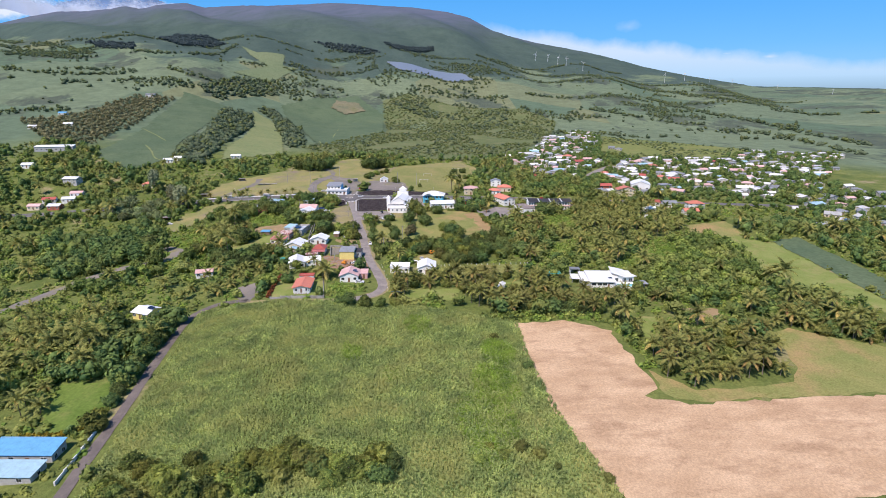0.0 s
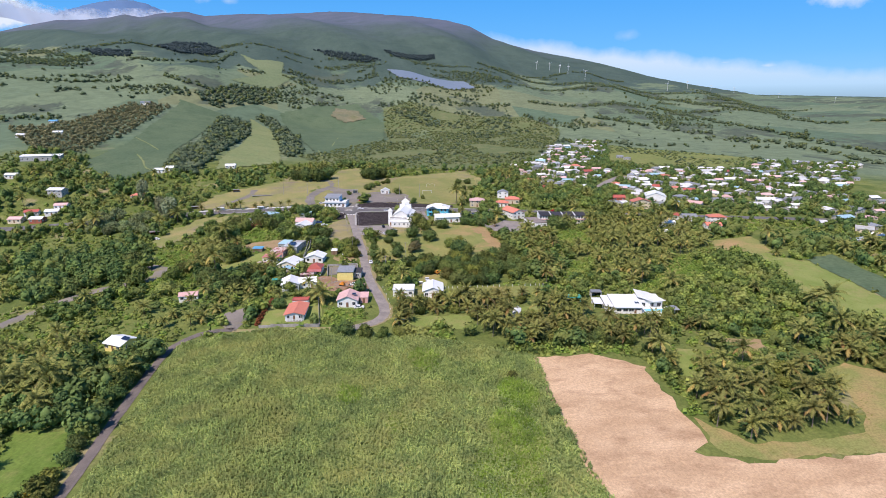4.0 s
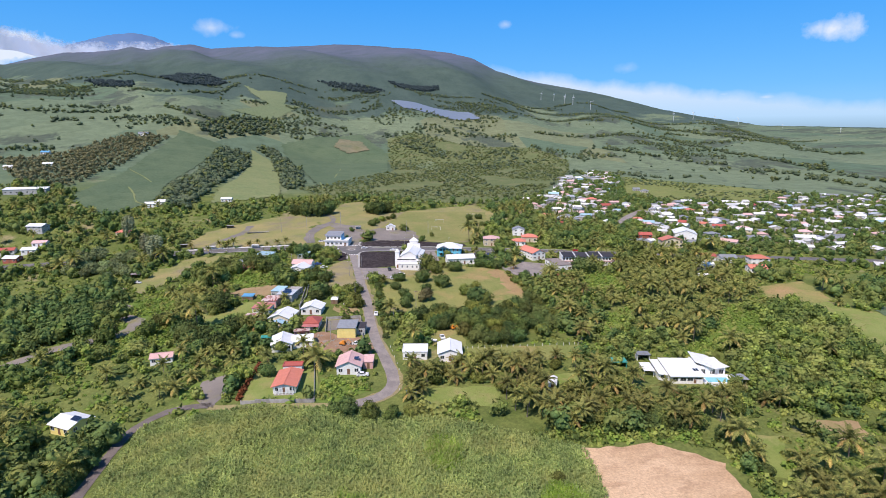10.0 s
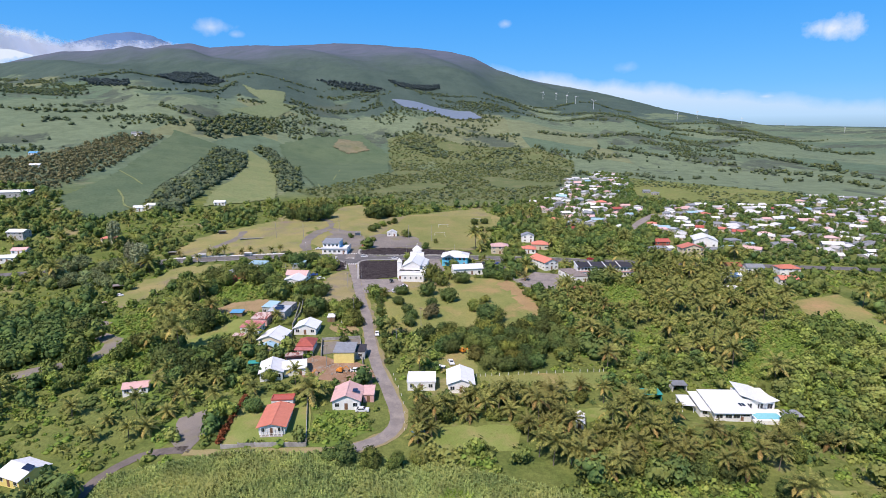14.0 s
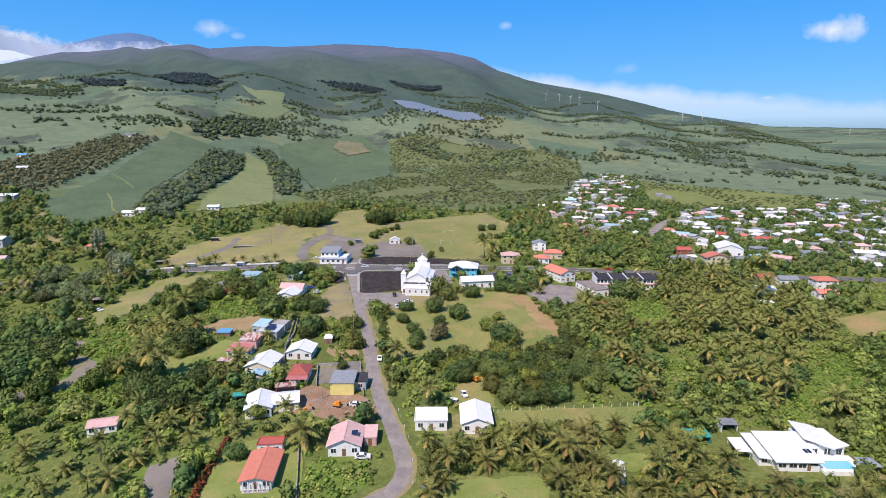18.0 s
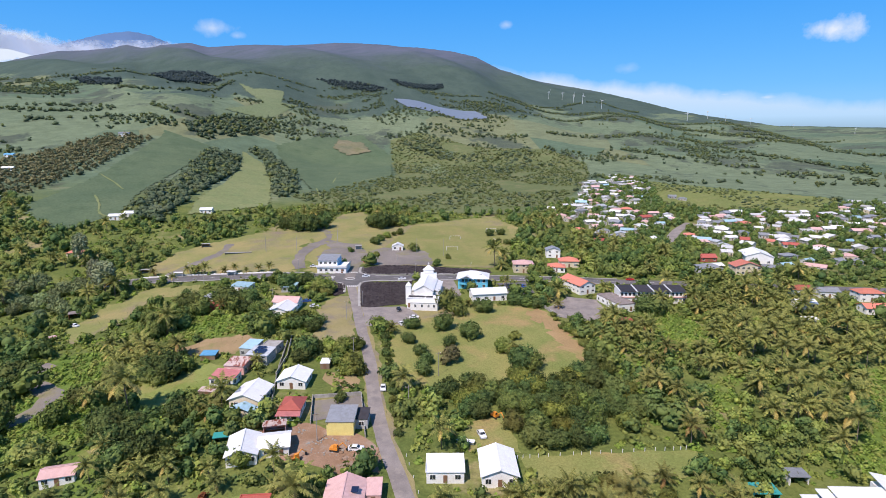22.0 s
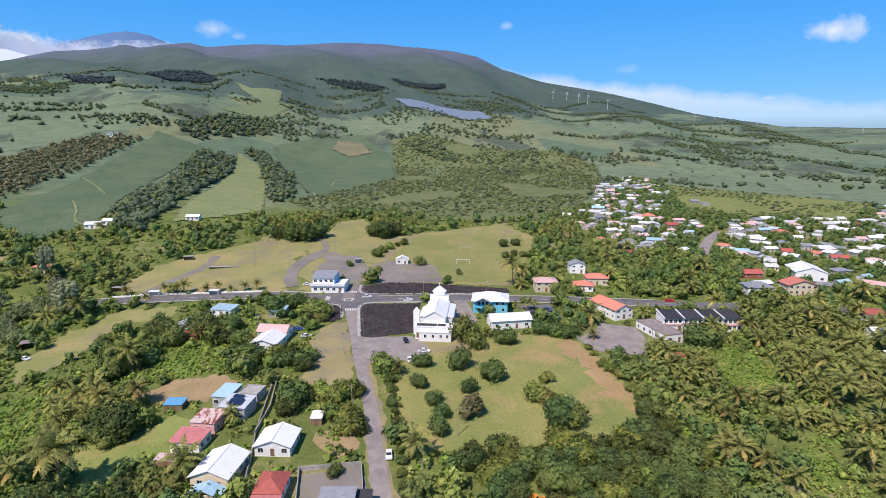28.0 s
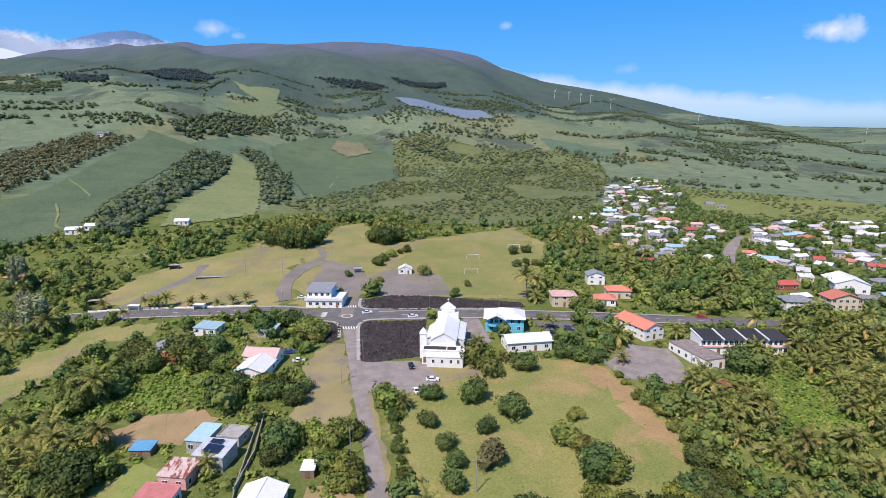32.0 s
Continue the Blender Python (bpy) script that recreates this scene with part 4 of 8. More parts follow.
ribbon("dirt_track", [(-112, 441), (-104, 458), (-92, 478), (-90, 500)], 6.0, M["gravel"], 0.13, "worn grey track across dry turf", wobble=1.2)
ribbon("dirt_track", [(-36, 428), (-40, 450), (-36, 480), (-24, 500), (-30, 530), (-55, 540)], 5.0, M["gravel"], 0.13, "worn grey track across dry turf", wobble=1.0)
patch("cane_floor", CANE, M["canesoil"], 0.05, "shaded green floor of a sugar cane field", 1.0, "field")
patch("harvested_field", BROWN, M["straw"], 0.06, "harvested cane field covered in pale straw", 1.0, "field")
patch("meadow", MEADOW, M["grass"], 0.05, "grazed green meadow with dry brown patches", 1.0, "meadow")
patch("sports_ground", SPORT, M["sport"], 0.05, "dry turf of an open sports ground", 1.5, "turf")
patch("football_pitch", PITCH, M["pitchgrass"], 0.1, "worn green-brown football pitch", 0.8, "pitch")
patch("gravel_yard", GRAVEL, M["gravel"], 0.14, "grey gravel yard beside the pitch", 1.2, "gravel")
patch("gravel_lot", GRAVEL_WEST, M["gravel"], 0.1, "patchy grey gravel lot", 2.0, "gravel")
patch("garden_lawn", RED_YARD, M["lawn"], 0.16, "mown garden lawn round a red-roofed house", 0.3, "lawn")
patch("car_park", PARKING, M["asphalt"], 0.1, "worn grey asphalt car park beside the church", 0.5, "car park")
patch("forecourt", FORECOURT, M["worn_yard"], 0.12, "worn grass and gravel before the church", 0.6, "yard")
patch("crossing", CROSSING, M["asphalt_new"], 0.17, "widened asphalt crossing of two roads", 0.05, "road")
patch("dirt_yard", DIRT_YARD, M["worn_yard"], 0.1, "worn gravel yard beside the road", 1.2, "yard")
patch("dirt_clearing", TAN_WEST, M["sport"], 0.1, "dry tan clearing among trees", 1.5, "clearing")
patch("roadside_grass", GRASS_EAST, M["grass"], 0.05, "rough green grass strip", 1.0, "grass")
patch("pasture", GRASS_NE, M["lawn"], 0.05, "bright green pasture", 1.0, "pasture")
patch("cane_block", CANE_EAST, M["farcane"], 0.2, "block of young sugar cane", 1.0, "field")
patch("hill_cane", CANE_NW, M["farcane"], 0.6, "sloping block of dark green sugar cane", 2.0, "field")
patch("pasture_strip", STRIP, M["stripgrass"], 0.6, "curved strip of pale pasture between woods", 2.0, "pasture")
patch("valley_cane", CANE_MID, M["farcane"], 0.8, "wide block of green sugar cane", 3.0, "field")
patch("reservoir", POND, M["pond"], 1.8, "long pale grey reservoir on the slope", 3.0, "water")
patch("pale_field", PALE, M["palefield"], 1.2, "pale yellow-green stepped fields", 3.0, "field")
patch("ploughed_field", TAN_MID, M["tanfield"], 2.2, "brown ploughed field", 3.0, "field")
patch("yellow_patch", YELLOW_MID, M["palefield"], 1.5, "bright yellow-green thicket clearing", 3.0, "field")
for line in ([(-263, 724), (-238, 693), (-220, 666)], [(-233, 638), (-218, 610), (-203, 576), (-185, 570)], [(-30, 929), (-35, 801)], [(-51, 756), (-38, 666)], [(0, 823), (36, 886)]):
    ribbon("cane_track", line, 1.6, M["stripgrass"], 1.0, "pale earth track through the cane", wobble=0.4)
ribbon("road_main", ROAD_MAIN, 4.3, M["asphalt"], 0.12, "worn grey asphalt road up to the church", wobble=0.15)
ribbon("road_cross", ROAD_EW, 8.0, M["asphalt_new"], 0.15, "two-lane asphalt road through the village")
ribbon("road_north", ROAD_NORTH, 6.0, M["gravel"], 0.18, "gravel drive past the post office", wobble=0.5)
ribbon("lane", LANE, 3.4, M["asphalt_old"], 0.12, "narrow asphalt lane beside the cane", wobble=0.2)
ribbon("track", TRACK, 2.6, M["worn_yard"], 0.12, "grassy dirt track", wobble=0.5)
ribbon("dirt_road", DIRT_WEST, 7.5, M["gravel"], 0.12, "grey dirt road through the trees", wobble=0.8)
ribbon("village_road", VILLAGE_ROAD, 7.0, M["asphalt"], 0.15, "asphalt street into the village")


def lava_bed(name, poly, label):
    """A bed of rough black lava blocks, heaped on a low mound."""
    rng = np.random.default_rng(int(abs(poly[1][0])) + 5)
    p = np.array(poly, float)
    patch(name, poly, M["lava"], 0.1, label, 0.4, "lava bed")
    places = []
    (x0, y0), (x1, y1) = p.min(0), p.max(0)
    n = int((x1 - x0) * (y1 - y0) * 1.5)
    xs, ys = rng.uniform(x0, x1, n), rng.uniform(y0, y1, n)
    ok = inside(poly, xs, ys)
    xs, ys = xs[ok], ys[ok]
    proto = []
    for k in range(4):
        w = SMALL_V * rng.uniform(0.55, 1.15, (len(SMALL_V), 1)) * np.array([0.85, 0.75, 0.55])
        proto.append((w, SMALL_F[:].tolist()))
    rows = np.c_[xs, ys, land(xs, ys) + 0.18, 0.3 + 0.8 * rng.random(len(xs)) ** 2, rng.uniform(0, 6.3, len(xs)), rng.integers(0, 4, len(xs))]
    strew("lava_blocks", proto, rows, [M["lava"]], "rough black lava blocks", "lava rock")


lava_bed("lava_bed", LAVA_A, "bed of rough black lava in front of the church")
lava_bed("lava_bed", LAVA_B, "long bed of rough black lava along the road")
lava_bed("lava_bed", LAVA_C, "small bed of black lava beside the crossing")


# ---- houses ----
FOOT = []        # footprints kept clear of plants: x, y, radius along, radius across, turn


def window(parent, x, y, z, w, h, face, frame_mat=None):
    """A framed window with a glass pane, on the wall that looks along face (degrees)."""
    fr = boxes((-w / 2 - 0.08, -0.05, -0.08, w / 2 + 0.08, 0.04, 0.0), (-w / 2 - 0.08, -0.05, h, w / 2 + 0.08, 0.04, h + 0.08),
               (-w / 2 - 0.08, -0.05, 0, -w / 2, 0.04, h), (w / 2, -0.05, 0, w / 2 + 0.08, 0.04, h), (-0.03, -0.03, 0, 0.03, 0.03, h))
    ob = part("window", fr, frame_mat or M["frame_white"], parent)
    ob.matrix_basis = pose(x, y, z, 0, 0, face)
    part("pane", boxes((-w / 2, -0.01, 0, w / 2, 0.02, h)), M["glass"], ob)
    return ob


def roof_mesh(kind, w, d, z, rise, over, thick=0.14):
    """kind: gable_y (ridge runs front to back), gable_x (ridge runs side to side), hip, flat, shed."""
    bm = bmesh.new()
    X, Y = w / 2 + over, d / 2 + over
    drop = rise * over / (w / 2) if kind == "gable_y" else rise * over / (d / 2)
    if kind == "gable_y":
        slab(bm, [(-X, -Y, z - drop), (0, -Y, z + rise), (0, Y, z + rise), (-X, Y, z - drop)], thick)
        slab(bm, [(0, -Y, z + rise), (X, -Y, z - drop), (X, Y, z - drop), (0, Y, z + rise)], thick)
        box(bm, -0.18, -Y - 0.02, z + rise - 0.04, 0.18, Y + 0.02, z + rise + 0.06)
    elif kind == "gable_x":
        slab(bm, [(-X, -Y, z - drop), (X, -Y, z - drop), (X, 0, z + rise), (-X, 0, z + rise)], thick)
        slab(bm, [(-X, 0, z + rise), (X, 0, z + rise), (X, Y, z - drop), (-X, Y, z - drop)], thick)
        box(bm, -X - 0.02, -0.18, z + rise - 0.04, X + 0.02, 0.18, z + rise + 0.06)
    elif kind == "hip":
        r = max(0.0, (w - d) / 2) if w >= d else 0.0
        s = max(0.0, (d - w) / 2) if d > w else 0.0
        a, b = (-r, -s, z + rise), (r, s, z + rise)
        z0 = z - 0.12
        if w >= d:
            slab(bm, [(-X, -Y, z0), (X, -Y, z0), b, a], thick)
            slab(bm, [(X, Y, z0), (-X, Y, z0), a, b], thick)
            slab(bm, [(X, -Y, z0), (X, Y, z0), b], thick)
            slab(bm, [(-X, Y, z0), (-X, -Y, z0), a], thick)
        else:
            slab(bm, [(X, -Y, z0), (X, Y, z0), b, a], thick)
            slab(bm, [(-X, Y, z0), (-X, -Y, z0), a, b], thick)
            slab(bm, [(-X, -Y, z0), (X, -Y, z0), a], thick)
            slab(bm, [(X, Y, z0), (-X, Y, z0), b], thick)
    elif kind == "shed":
        slab(bm, [(-X, -Y, z), (X, -Y, z), (X, Y, z + rise), (-X, Y, z + rise)], thick)
    else:
        slab(bm, [(-X, -Y, z + thick), (X, -Y, z + thick), (X, Y, z + thick), (-X, Y, z + thick)], thick)
        for e in ((-X, -Y, X, -Y + 0.2), (-X, Y - 0.2, X, Y), (-X, -Y + 0.2, -X + 0.2, Y - 0.2), (X - 0.2, -Y + 0.2, X, Y - 0.2)):
            box(bm, e[0], e[1], z + thick, e[2], e[3], z + thick + 0.25)
    return bm


def wall_mesh(kind, w, d, h, rise):
    bm = bmesh.new()
    x, y = w / 2, d / 2
    box(bm, -x, -y, -1.2, x, y, h)
    if kind in ("gable_y", "gable_x"):
        if kind == "gable_y":
            tri = [((-x, s, h), (x, s, h), (0, s, h + rise - 0.16)) for s in (-y, y - 0.2)]
            off = (0, 0.2, 0)
        else:
            tri = [((s, -y, h), (s, y, h), (s, 0, h + rise - 0.16)) for s in (-x, x - 0.2)]
            off = (0.2, 0, 0)
        for t in tri:
            a = [bm.verts.new(p) for p in t]
            b = [bm.verts.new((p[0] + off[0], p[1] + off[1], p[2])) for p in t]
            bm.faces.new(a)
            bm.faces.new(b[::-1])
            for i in range(3):
                bm.faces.new((a[i], b[i], b[(i + 1) % 3], a[(i + 1) % 3]))
    elif kind == "shed":
        v = [bm.verts.new(p) for p in ((-x, y, h), (x, y, h), (x, y, h + rise), (-x, y, h + rise), (-x, -y, h), (x, -y, h))]
        bm.faces.new((v[0], v[1], v[2], v[3]))
        bm.faces.new((v[4], v[0], v[3]))
        bm.faces.new((v[5], v[2], v[1]))
    bmesh.ops.recalc_face_normals(bm, faces=bm.faces[:])
    return bm


def house(x, y, w, d, turn, h=3.0, kind="gable_y", rise=1.4, roof="white_roof", wall="white_wall", over=0.6, label="", storeys=1, wins=2, side=2,
          door=True, name="house", category="house", clear=2.6, roof_label="", keep=True):
    w, d, h, over = w * 0.87, d * 0.85, h * 0.93, over * 0.8
    root = empty(name, x, y, turn)
    if keep:
        FOOT.append((x, y, w / 2 + clear, d / 2 + clear, turn))
    part("wall", wall_mesh(kind, w, d, h, rise), M[wall], root)
    bm = roof_mesh(kind, w, d, h + 0.02, rise, over)
    bmesh.ops.recalc_face_normals(bm, faces=bm.faces[:])
    part("roof", bm, M[roof], root, roof_label)
    sh = h / storeys
    for s in range(storeys):
        z = s * sh + 0.95
        hh = min(1.2, sh - 1.5)
        for k in range(wins):
            px = (k + 0.5) / wins * w - w / 2
            if door and s == 0 and k == wins // 2:
                continue
            window(root, px, -d / 2 - 0.02, z, min(1.3, w / wins * 0.6), hh, 0)
        for k in range(side):
            py = (k + 0.5) / side * d - d / 2
            window(root, -w / 2 - 0.02, py, z, 1.1, hh, -90)
            window(root, w / 2 + 0.02, py, z, 1.1, hh, 90)
    if door:
        px = (wins // 2 + 0.5) / max(wins, 1) * w - w / 2
        part("door", boxes((px - 0.5, -d / 2 - 0.07, 0, px + 0.5, -d / 2 - 0.003, 2.05)), M["door"], root)
    return tagged(root, label or "small house with a sheet roof", category)


house(-25.9, 224.4, 7.6, 4.2, -4, 2.7, "flat", 0.0, "red_roof", "white_wall", 0.2, "rear extension with a flat dark red roof", wins=2, side=1, door=False, name="annex", category="annex")
red = house(-26.6, 214.0, 8.4, 15, -4, 2.8, "gable_y", 0.9, "salmon_roof", "white_wall", 0.8, "long white house with a salmon sheet roof and front porch", wins=3, side=4)
house(-5.9, 223.5, 9.6, 11.5, -6, 3.4, "gable_y", 1.8, "pink_roof", "white_wall", 0.7, "white house with a faded pink gable roof and skylight", wins=3, side=3)
house(0.8, 225.5, 4.0, 7, -6, 2.7, "shed", 0.5, "pink_roof", "pink_wall", 0.2, "small pink lean-to annex beside a house", wins=1, side=1, category="annex", name="annex")
house(-7.3, 256.0, 8.6, 9.6, -8, 4.4, "shed", 0.8, "grey_roof", "yellow_wall", 0.3, "two-storey yellow house with a grey sheet roof", 2, 0, 2, False)
house(-1.6, 257.5, 4.0, 7.0, -8, 3.2, "shed", 0.5, "dark_roof", "render_grey", 0.2, "grey lean-to with a dark sheet roof", wins=1, side=1, door=False, name="lean_to", category="lean-to")
house(-32.5, 246.5, 8.6, 12, 4, 3.2, "gable_y", 1.5, "white_roof", "white_wall", 0.6, "white house with a white gable roof", wins=3)
house(-24.8, 248.0, 8.6, 9, 4, 3.0, "gable_x", 1.2, "white_roof", "white_wall", 0.6, "white wing with a shallow white roof", wins=2)
house(-22.2, 266.5, 6.8, 9.2, -8, 3.2, "hip", 1.7, "red_roof", "white_wall", 0.6, "small white house with a dark red hip roof", wins=2)
house(-23.6, 285.2, 10.5, 10.3, -10, 3.0, "gable_y", 1.7, "white_roof", "white_wall", 0.6, "white house with a white gable roof and small skylight", wins=3)
house(-35.6, 275.0, 10.5, 13, -14, 3.4, "gable_y", 1.8, "white_roof", "cream_wall", 0.6, "long cream house with a white gable roof", wins=2, side=4)
house(-46.8, 290.5, 9.4, 7.0, -16, 3.0, "shed", 0.9, "faded_roof", "white_wall", 0.4, "white house with a dull pink sheet roof", wins=3)
house(-44.2, 298.5, 8.0, 7.5, -16, 3.6, "shed", 0.8, "rust_roof", "pink_wall", 0.3, "rear wing under striped rusty and white sheeting", wins=2, door=False)
house(-50.5, 283.6, 6.5, 3.0, -16, 2.0, "shed", 0.3, "rust_roof", "wood", 0.2, "low lean-to with rusted sheets beside a house", wins=1, side=0, name="lean_to", category="lean-to")
house(-37.4, 304.0, 9.0, 8.0, -18, 4.0, "shed", 0.7, "pale_grey_roof", "render_grey", 0.3, "grey block house with a pale sheet roof and solar panels", 2, 3, 2)
house(-42.4, 313.2, 6.0, 9.5, -18, 3.6, "shed", 0.5, "pale_blue_roof", "render_grey", 0.3, "rear wing with a pale blue sheet roof", wins=2, side=2)
house(-34.8, 312.5, 7.0, 7.0, -18, 2.8, "flat", 0.0, "concrete", "render_grey", 0.1, "unfinished grey concrete annex with a flat roof", wins=2, side=1, name="annex", category="annex")
house(-36.0, 352.1, 11, 13.8, -14, 3.4, "gable_y", 1.6, "white_roof", "white_wall", 0.6, "white bungalow with a white gable roof", wins=3)
house(-35.0, 361.0, 13, 8, -14, 3.6, "gable_x", 1.7, "pink_roof", "white_wall", 0.6, "pink-roofed wing of a bungalow", wins=2, door=False)
house(-71.9, 380.2, 10.2, 10.3, 12, 3.6, "gable_y", 1.6, "grey_roof", "white_wall", 0.6, "white gabled house with a grey roof", wins=2)
house(-71.0, 371.5, 9.0, 6.0, 4, 2.6, "shed", 0.8, "red_roof", "red_wall", 0.4, "low outbuilding with a red sheet roof", wins=2)
house(-37.0, 386.2, 7.6, 6.9, -14, 2.8, "shed", 0.8, "pale_blue_roof", "render_grey", 0.4, "small house with a pale blue roof and solar heater", wins=2)
house(-78.0, 248.5, 9.0, 6.5, 8, 2.8, "gable_x", 1.0, "pink_roof", "white_wall", 0.4, "low house with a pink and white roof among palms", wins=3)
house(215, 349, 11, 8, -12, 3.2, "gable_x", 1.4, "red_roof", "white_wall", 0.5, "white house with a red sheet roof behind palms", wins=3)
house(202, 330, 10, 7, -12, 3.0, "gable_x", 1.3, "white_roof", "white_wall", 0.5, "low white house at the edge of the palms", wins=3)
house(225, 343, 11, 8, -12, 3.6, "gable_x", 1.4, "grey_roof", "white_wall", 0.5, "white house with a grey roof", wins=3)
house(241, 336, 13, 9, -12, 4.6, "hip", 1.6, "salmon_roof", "white_wall", 0.5, "white house with a broad coral roof", 2, 3, 2)
house(228, 320, 11, 8, -12, 3.2, "gable_x", 1.4, "salmon_roof", "white_wall", 0.5, "single-storey house with a coral roof", wins=3)
house(188, 310, 7, 5, -12, 2.6, "shed", 0.5, "white_roof", "render_grey", 0.3, "small shack with a white sheet roof among palms", wins=2, side=1, name="shack", category="shack")
house(-62.0, 397.4, 11.2, 8.0, -20, 3.0, "shed", 0.7, "pale_blue_roof", "white_wall", 0.4, "white house with a pale blue sheet roof", wins=3)
house(-14.2, 296.1, 3.6, 4.6, -8, 2.3, "shed", 0.3, "white_roof", "wood", 0.2, "small wooden shed with a white sheet roof", wins=1, side=0, category="shed", name="shed")
house(-57.7, 313.7, 6.1, 4.6, -7, 2.2, "shed", 0.4, "blue_roof", "wood", 0.3, "small shed under bright blue sheeting", wins=1, side=0, category="shed", name="shed")
house(22.1, 463.2, 8.0, 6.5, -7, 3.0, "gable_y", 1.7, "white_roof", "white_wall", 0.4, "small white gabled changing hut by the pitch", wins=2, category="hut", name="hut")
house(58.7, 361.1, 19, 10.3, 2, 4.0, "gable_x", 1.6, "white_roof", "white_wall", 0.7, "white parish hall with a broad white roof", wins=4, category="hall", name="hall")
house(88.8, 404.8, 12.4, 10.3, -10, 5.4, "hip", 1.6, "pink_roof", "cream_wall", 0.6, "two-storey cream house with a pink roof", 2, 3, 2)
house(108.1, 403.4, 10.5, 9.2, -18, 3.2, "hip", 1.6, "salmon_roof", "white_wall", 0.6, "house with an orange-red hip roof", wins=3)
house(118.4, 412.1, 12.2, 9.2, -12, 4.0, "hip", 1.8, "salmon_roof", "cream_wall", 0.6, "house with an orange-red tiled roof", wins=3)
house(107.0, 369.0, 10.5, 20, 14, 4.8, "gable_y", 1.9, "salmon_roof", "white_wall", 0.6, "two-storey house with a long orange roof", 2, 3, 5)
house(115.5, 343.5, 9.5, 22, 8, 3.4, "flat", 0.0, "stained_roof", "white_wall", 0.1, "long low white outbuilding with a stained flat roof", wins=2, side=5)
house(116.5, 434.1, 9.7, 9.2, -12, 5.0, "gable_y", 1.7, "grey_roof", "white_wall", 0.5, "white two-storey house with a grey roof", 2, 2, 2)
house(211.2, 384.5, 16.1, 10.3, -10, 5.6, "gable_y", 2.2, "salmon_roof", "cream_wall", 0.7, "large cream house with an orange roof and balconies", 2, 5, 2)
house(190.3, 386.3, 13.9, 10.3, -13, 4.6, "hip", 1.9, "grey_roof", "white_wall", 0.6, "white house with a slate-grey hip roof", 2, 3, 2)
house(235.7, 408.0, 17.3, 20.7, -24, 5.2, "gable_y", 2.6, "white_roof", "white_wall", 0.5, "large white hall with a white gable roof", 1, 3, 4, category="hall", name="hall")
house(206.7, 413.1, 11.2, 8.0, -7, 3.0, "gable_x", 1.5, "red_roof", "red_wall", 0.5, "brick-red house with a red roof", wins=3)
house(18.5, 231.6, 10.5, 9.0, -8, 3.0, "flat", 0.0, "white_roof", "white_wall", 0.3, "low house with a flat white roof", wins=3)
house(31.5, 230.0, 9.8, 13.5, -8, 3.4, "gable_y", 1.6, "white_roof", "white_wall", 0.6, "white house with a white gable roof", wins=3)
house(62.2, 201.0, 3.0, 7.0, -22, 2.4, "gable_y", 0.7, "white_roof", "white_wall", 0.3, "narrow white garden shed", wins=1, side=2, category="shed", name="shed")
house(-90.7, 205.2, 9.8, 9.5, -30, 3.0, "gable_x", 1.3, "white_roof", "yellow_wall", 0.6, "yellow house with a white roof and solar panel", wins=3)
house(-91.0, 113.5, 20.0, 7.0, -9, 3.2, "shed", 1.1, "blue_roof", "render_grey", 0.5, "long house with a blue sheet roof", wins=4)
house(-92.5, 106.0, 20.0, 7.0, -9, 2.7, "shed", 0.5, "pale_blue_roof", "render_grey", 0.4, "pale blue sheet roof over a long veranda", wins=3, side=1)
house(-252.7, 508.1, 14.0, 10.3, -10, 5.6, "gable_x", 1.4, "white_roof", "render_grey", 0.8, "grey two-storey house with a white roof", 2, 3, 2)
house(-306.9, 600.0, 40.0, 10.3, 6, 4.5, "shed", 1.4, "white_roof", "render_grey", 0.5, "long open farm shed with a white roof", wins=8, side=2, door=False, category="barn", name="barn")
house(-326.9, 962.3, 15.7, 11.5, 6, 4.5, "gable_x", 1.6, "grey_roof", "white_wall", 0.5, "pale farmhouse on a hilltop", wins=4)
house(-183.9, 492.4, 11.1, 9.3, 4, 3.4, "hip", 1.6, "salmon_roof", "cream_wall", 0.5, "house with an orange roof among trees", wins=3)
for px, py, rf, wl, tn in ((-256, 472, "red_roof", "white_wall", 10), (-262, 461, "pink_roof", "cream_wall", -5), (-240, 470, "white_roof", "white_wall", 5), (-245, 457, "white_roof", "red_wall", -8),
                           (-238, 481, "pink_roof", "white_wall", 0), (-381, 712, "white_roof", "white_wall", 0), (-349, 727, "white_roof", "white_wall", 12), (-188, 567, "white_roof", "white_wall", 6),
                           (-180, 576, "white_roof", "white_wall", -5), (-129, 596, "white_roof", "white_wall", 0), (-307, 547, "white_roof", "white_wall", 0), (-388, 803, "blue_roof", "white_wall", 0)):
    house(px, py, 11, 8, tn, 3.2, "gable_x", 1.4, rf, wl, 0.5, "distant house with a " + rf.replace("_", " ") + " among trees", wins=3)


# lower front roof of the small red-roofed house
bm = bmesh.new()
slab(bm, [(-3.6, -2.6, 2.3), (3.6, -2.6, 2.3), (3.3, 0.4, 3.0), (-3.3, 0.4, 3.0)], 0.12)
rf = empty("veranda", -22.7, 262.6, -8)
part("roof", bm, M["faded_roof"], rf, "dull maroon sheet roof")
for x in (-3.2, -1.0, 1.0, 3.2):
    part("post", tube(bmesh.new(), (x, -2.3, -0.6), (x, -2.3, 2.25), 0.08, 0.08, 6), M["frame_white"], rf)
part("rail", boxes((-3.2, -2.34, 0.8, 3.2, -2.26, 0.9)), M["frame_white"], rf)
tagged(rf, "veranda with a dull maroon sheet roof and white posts", "veranda")

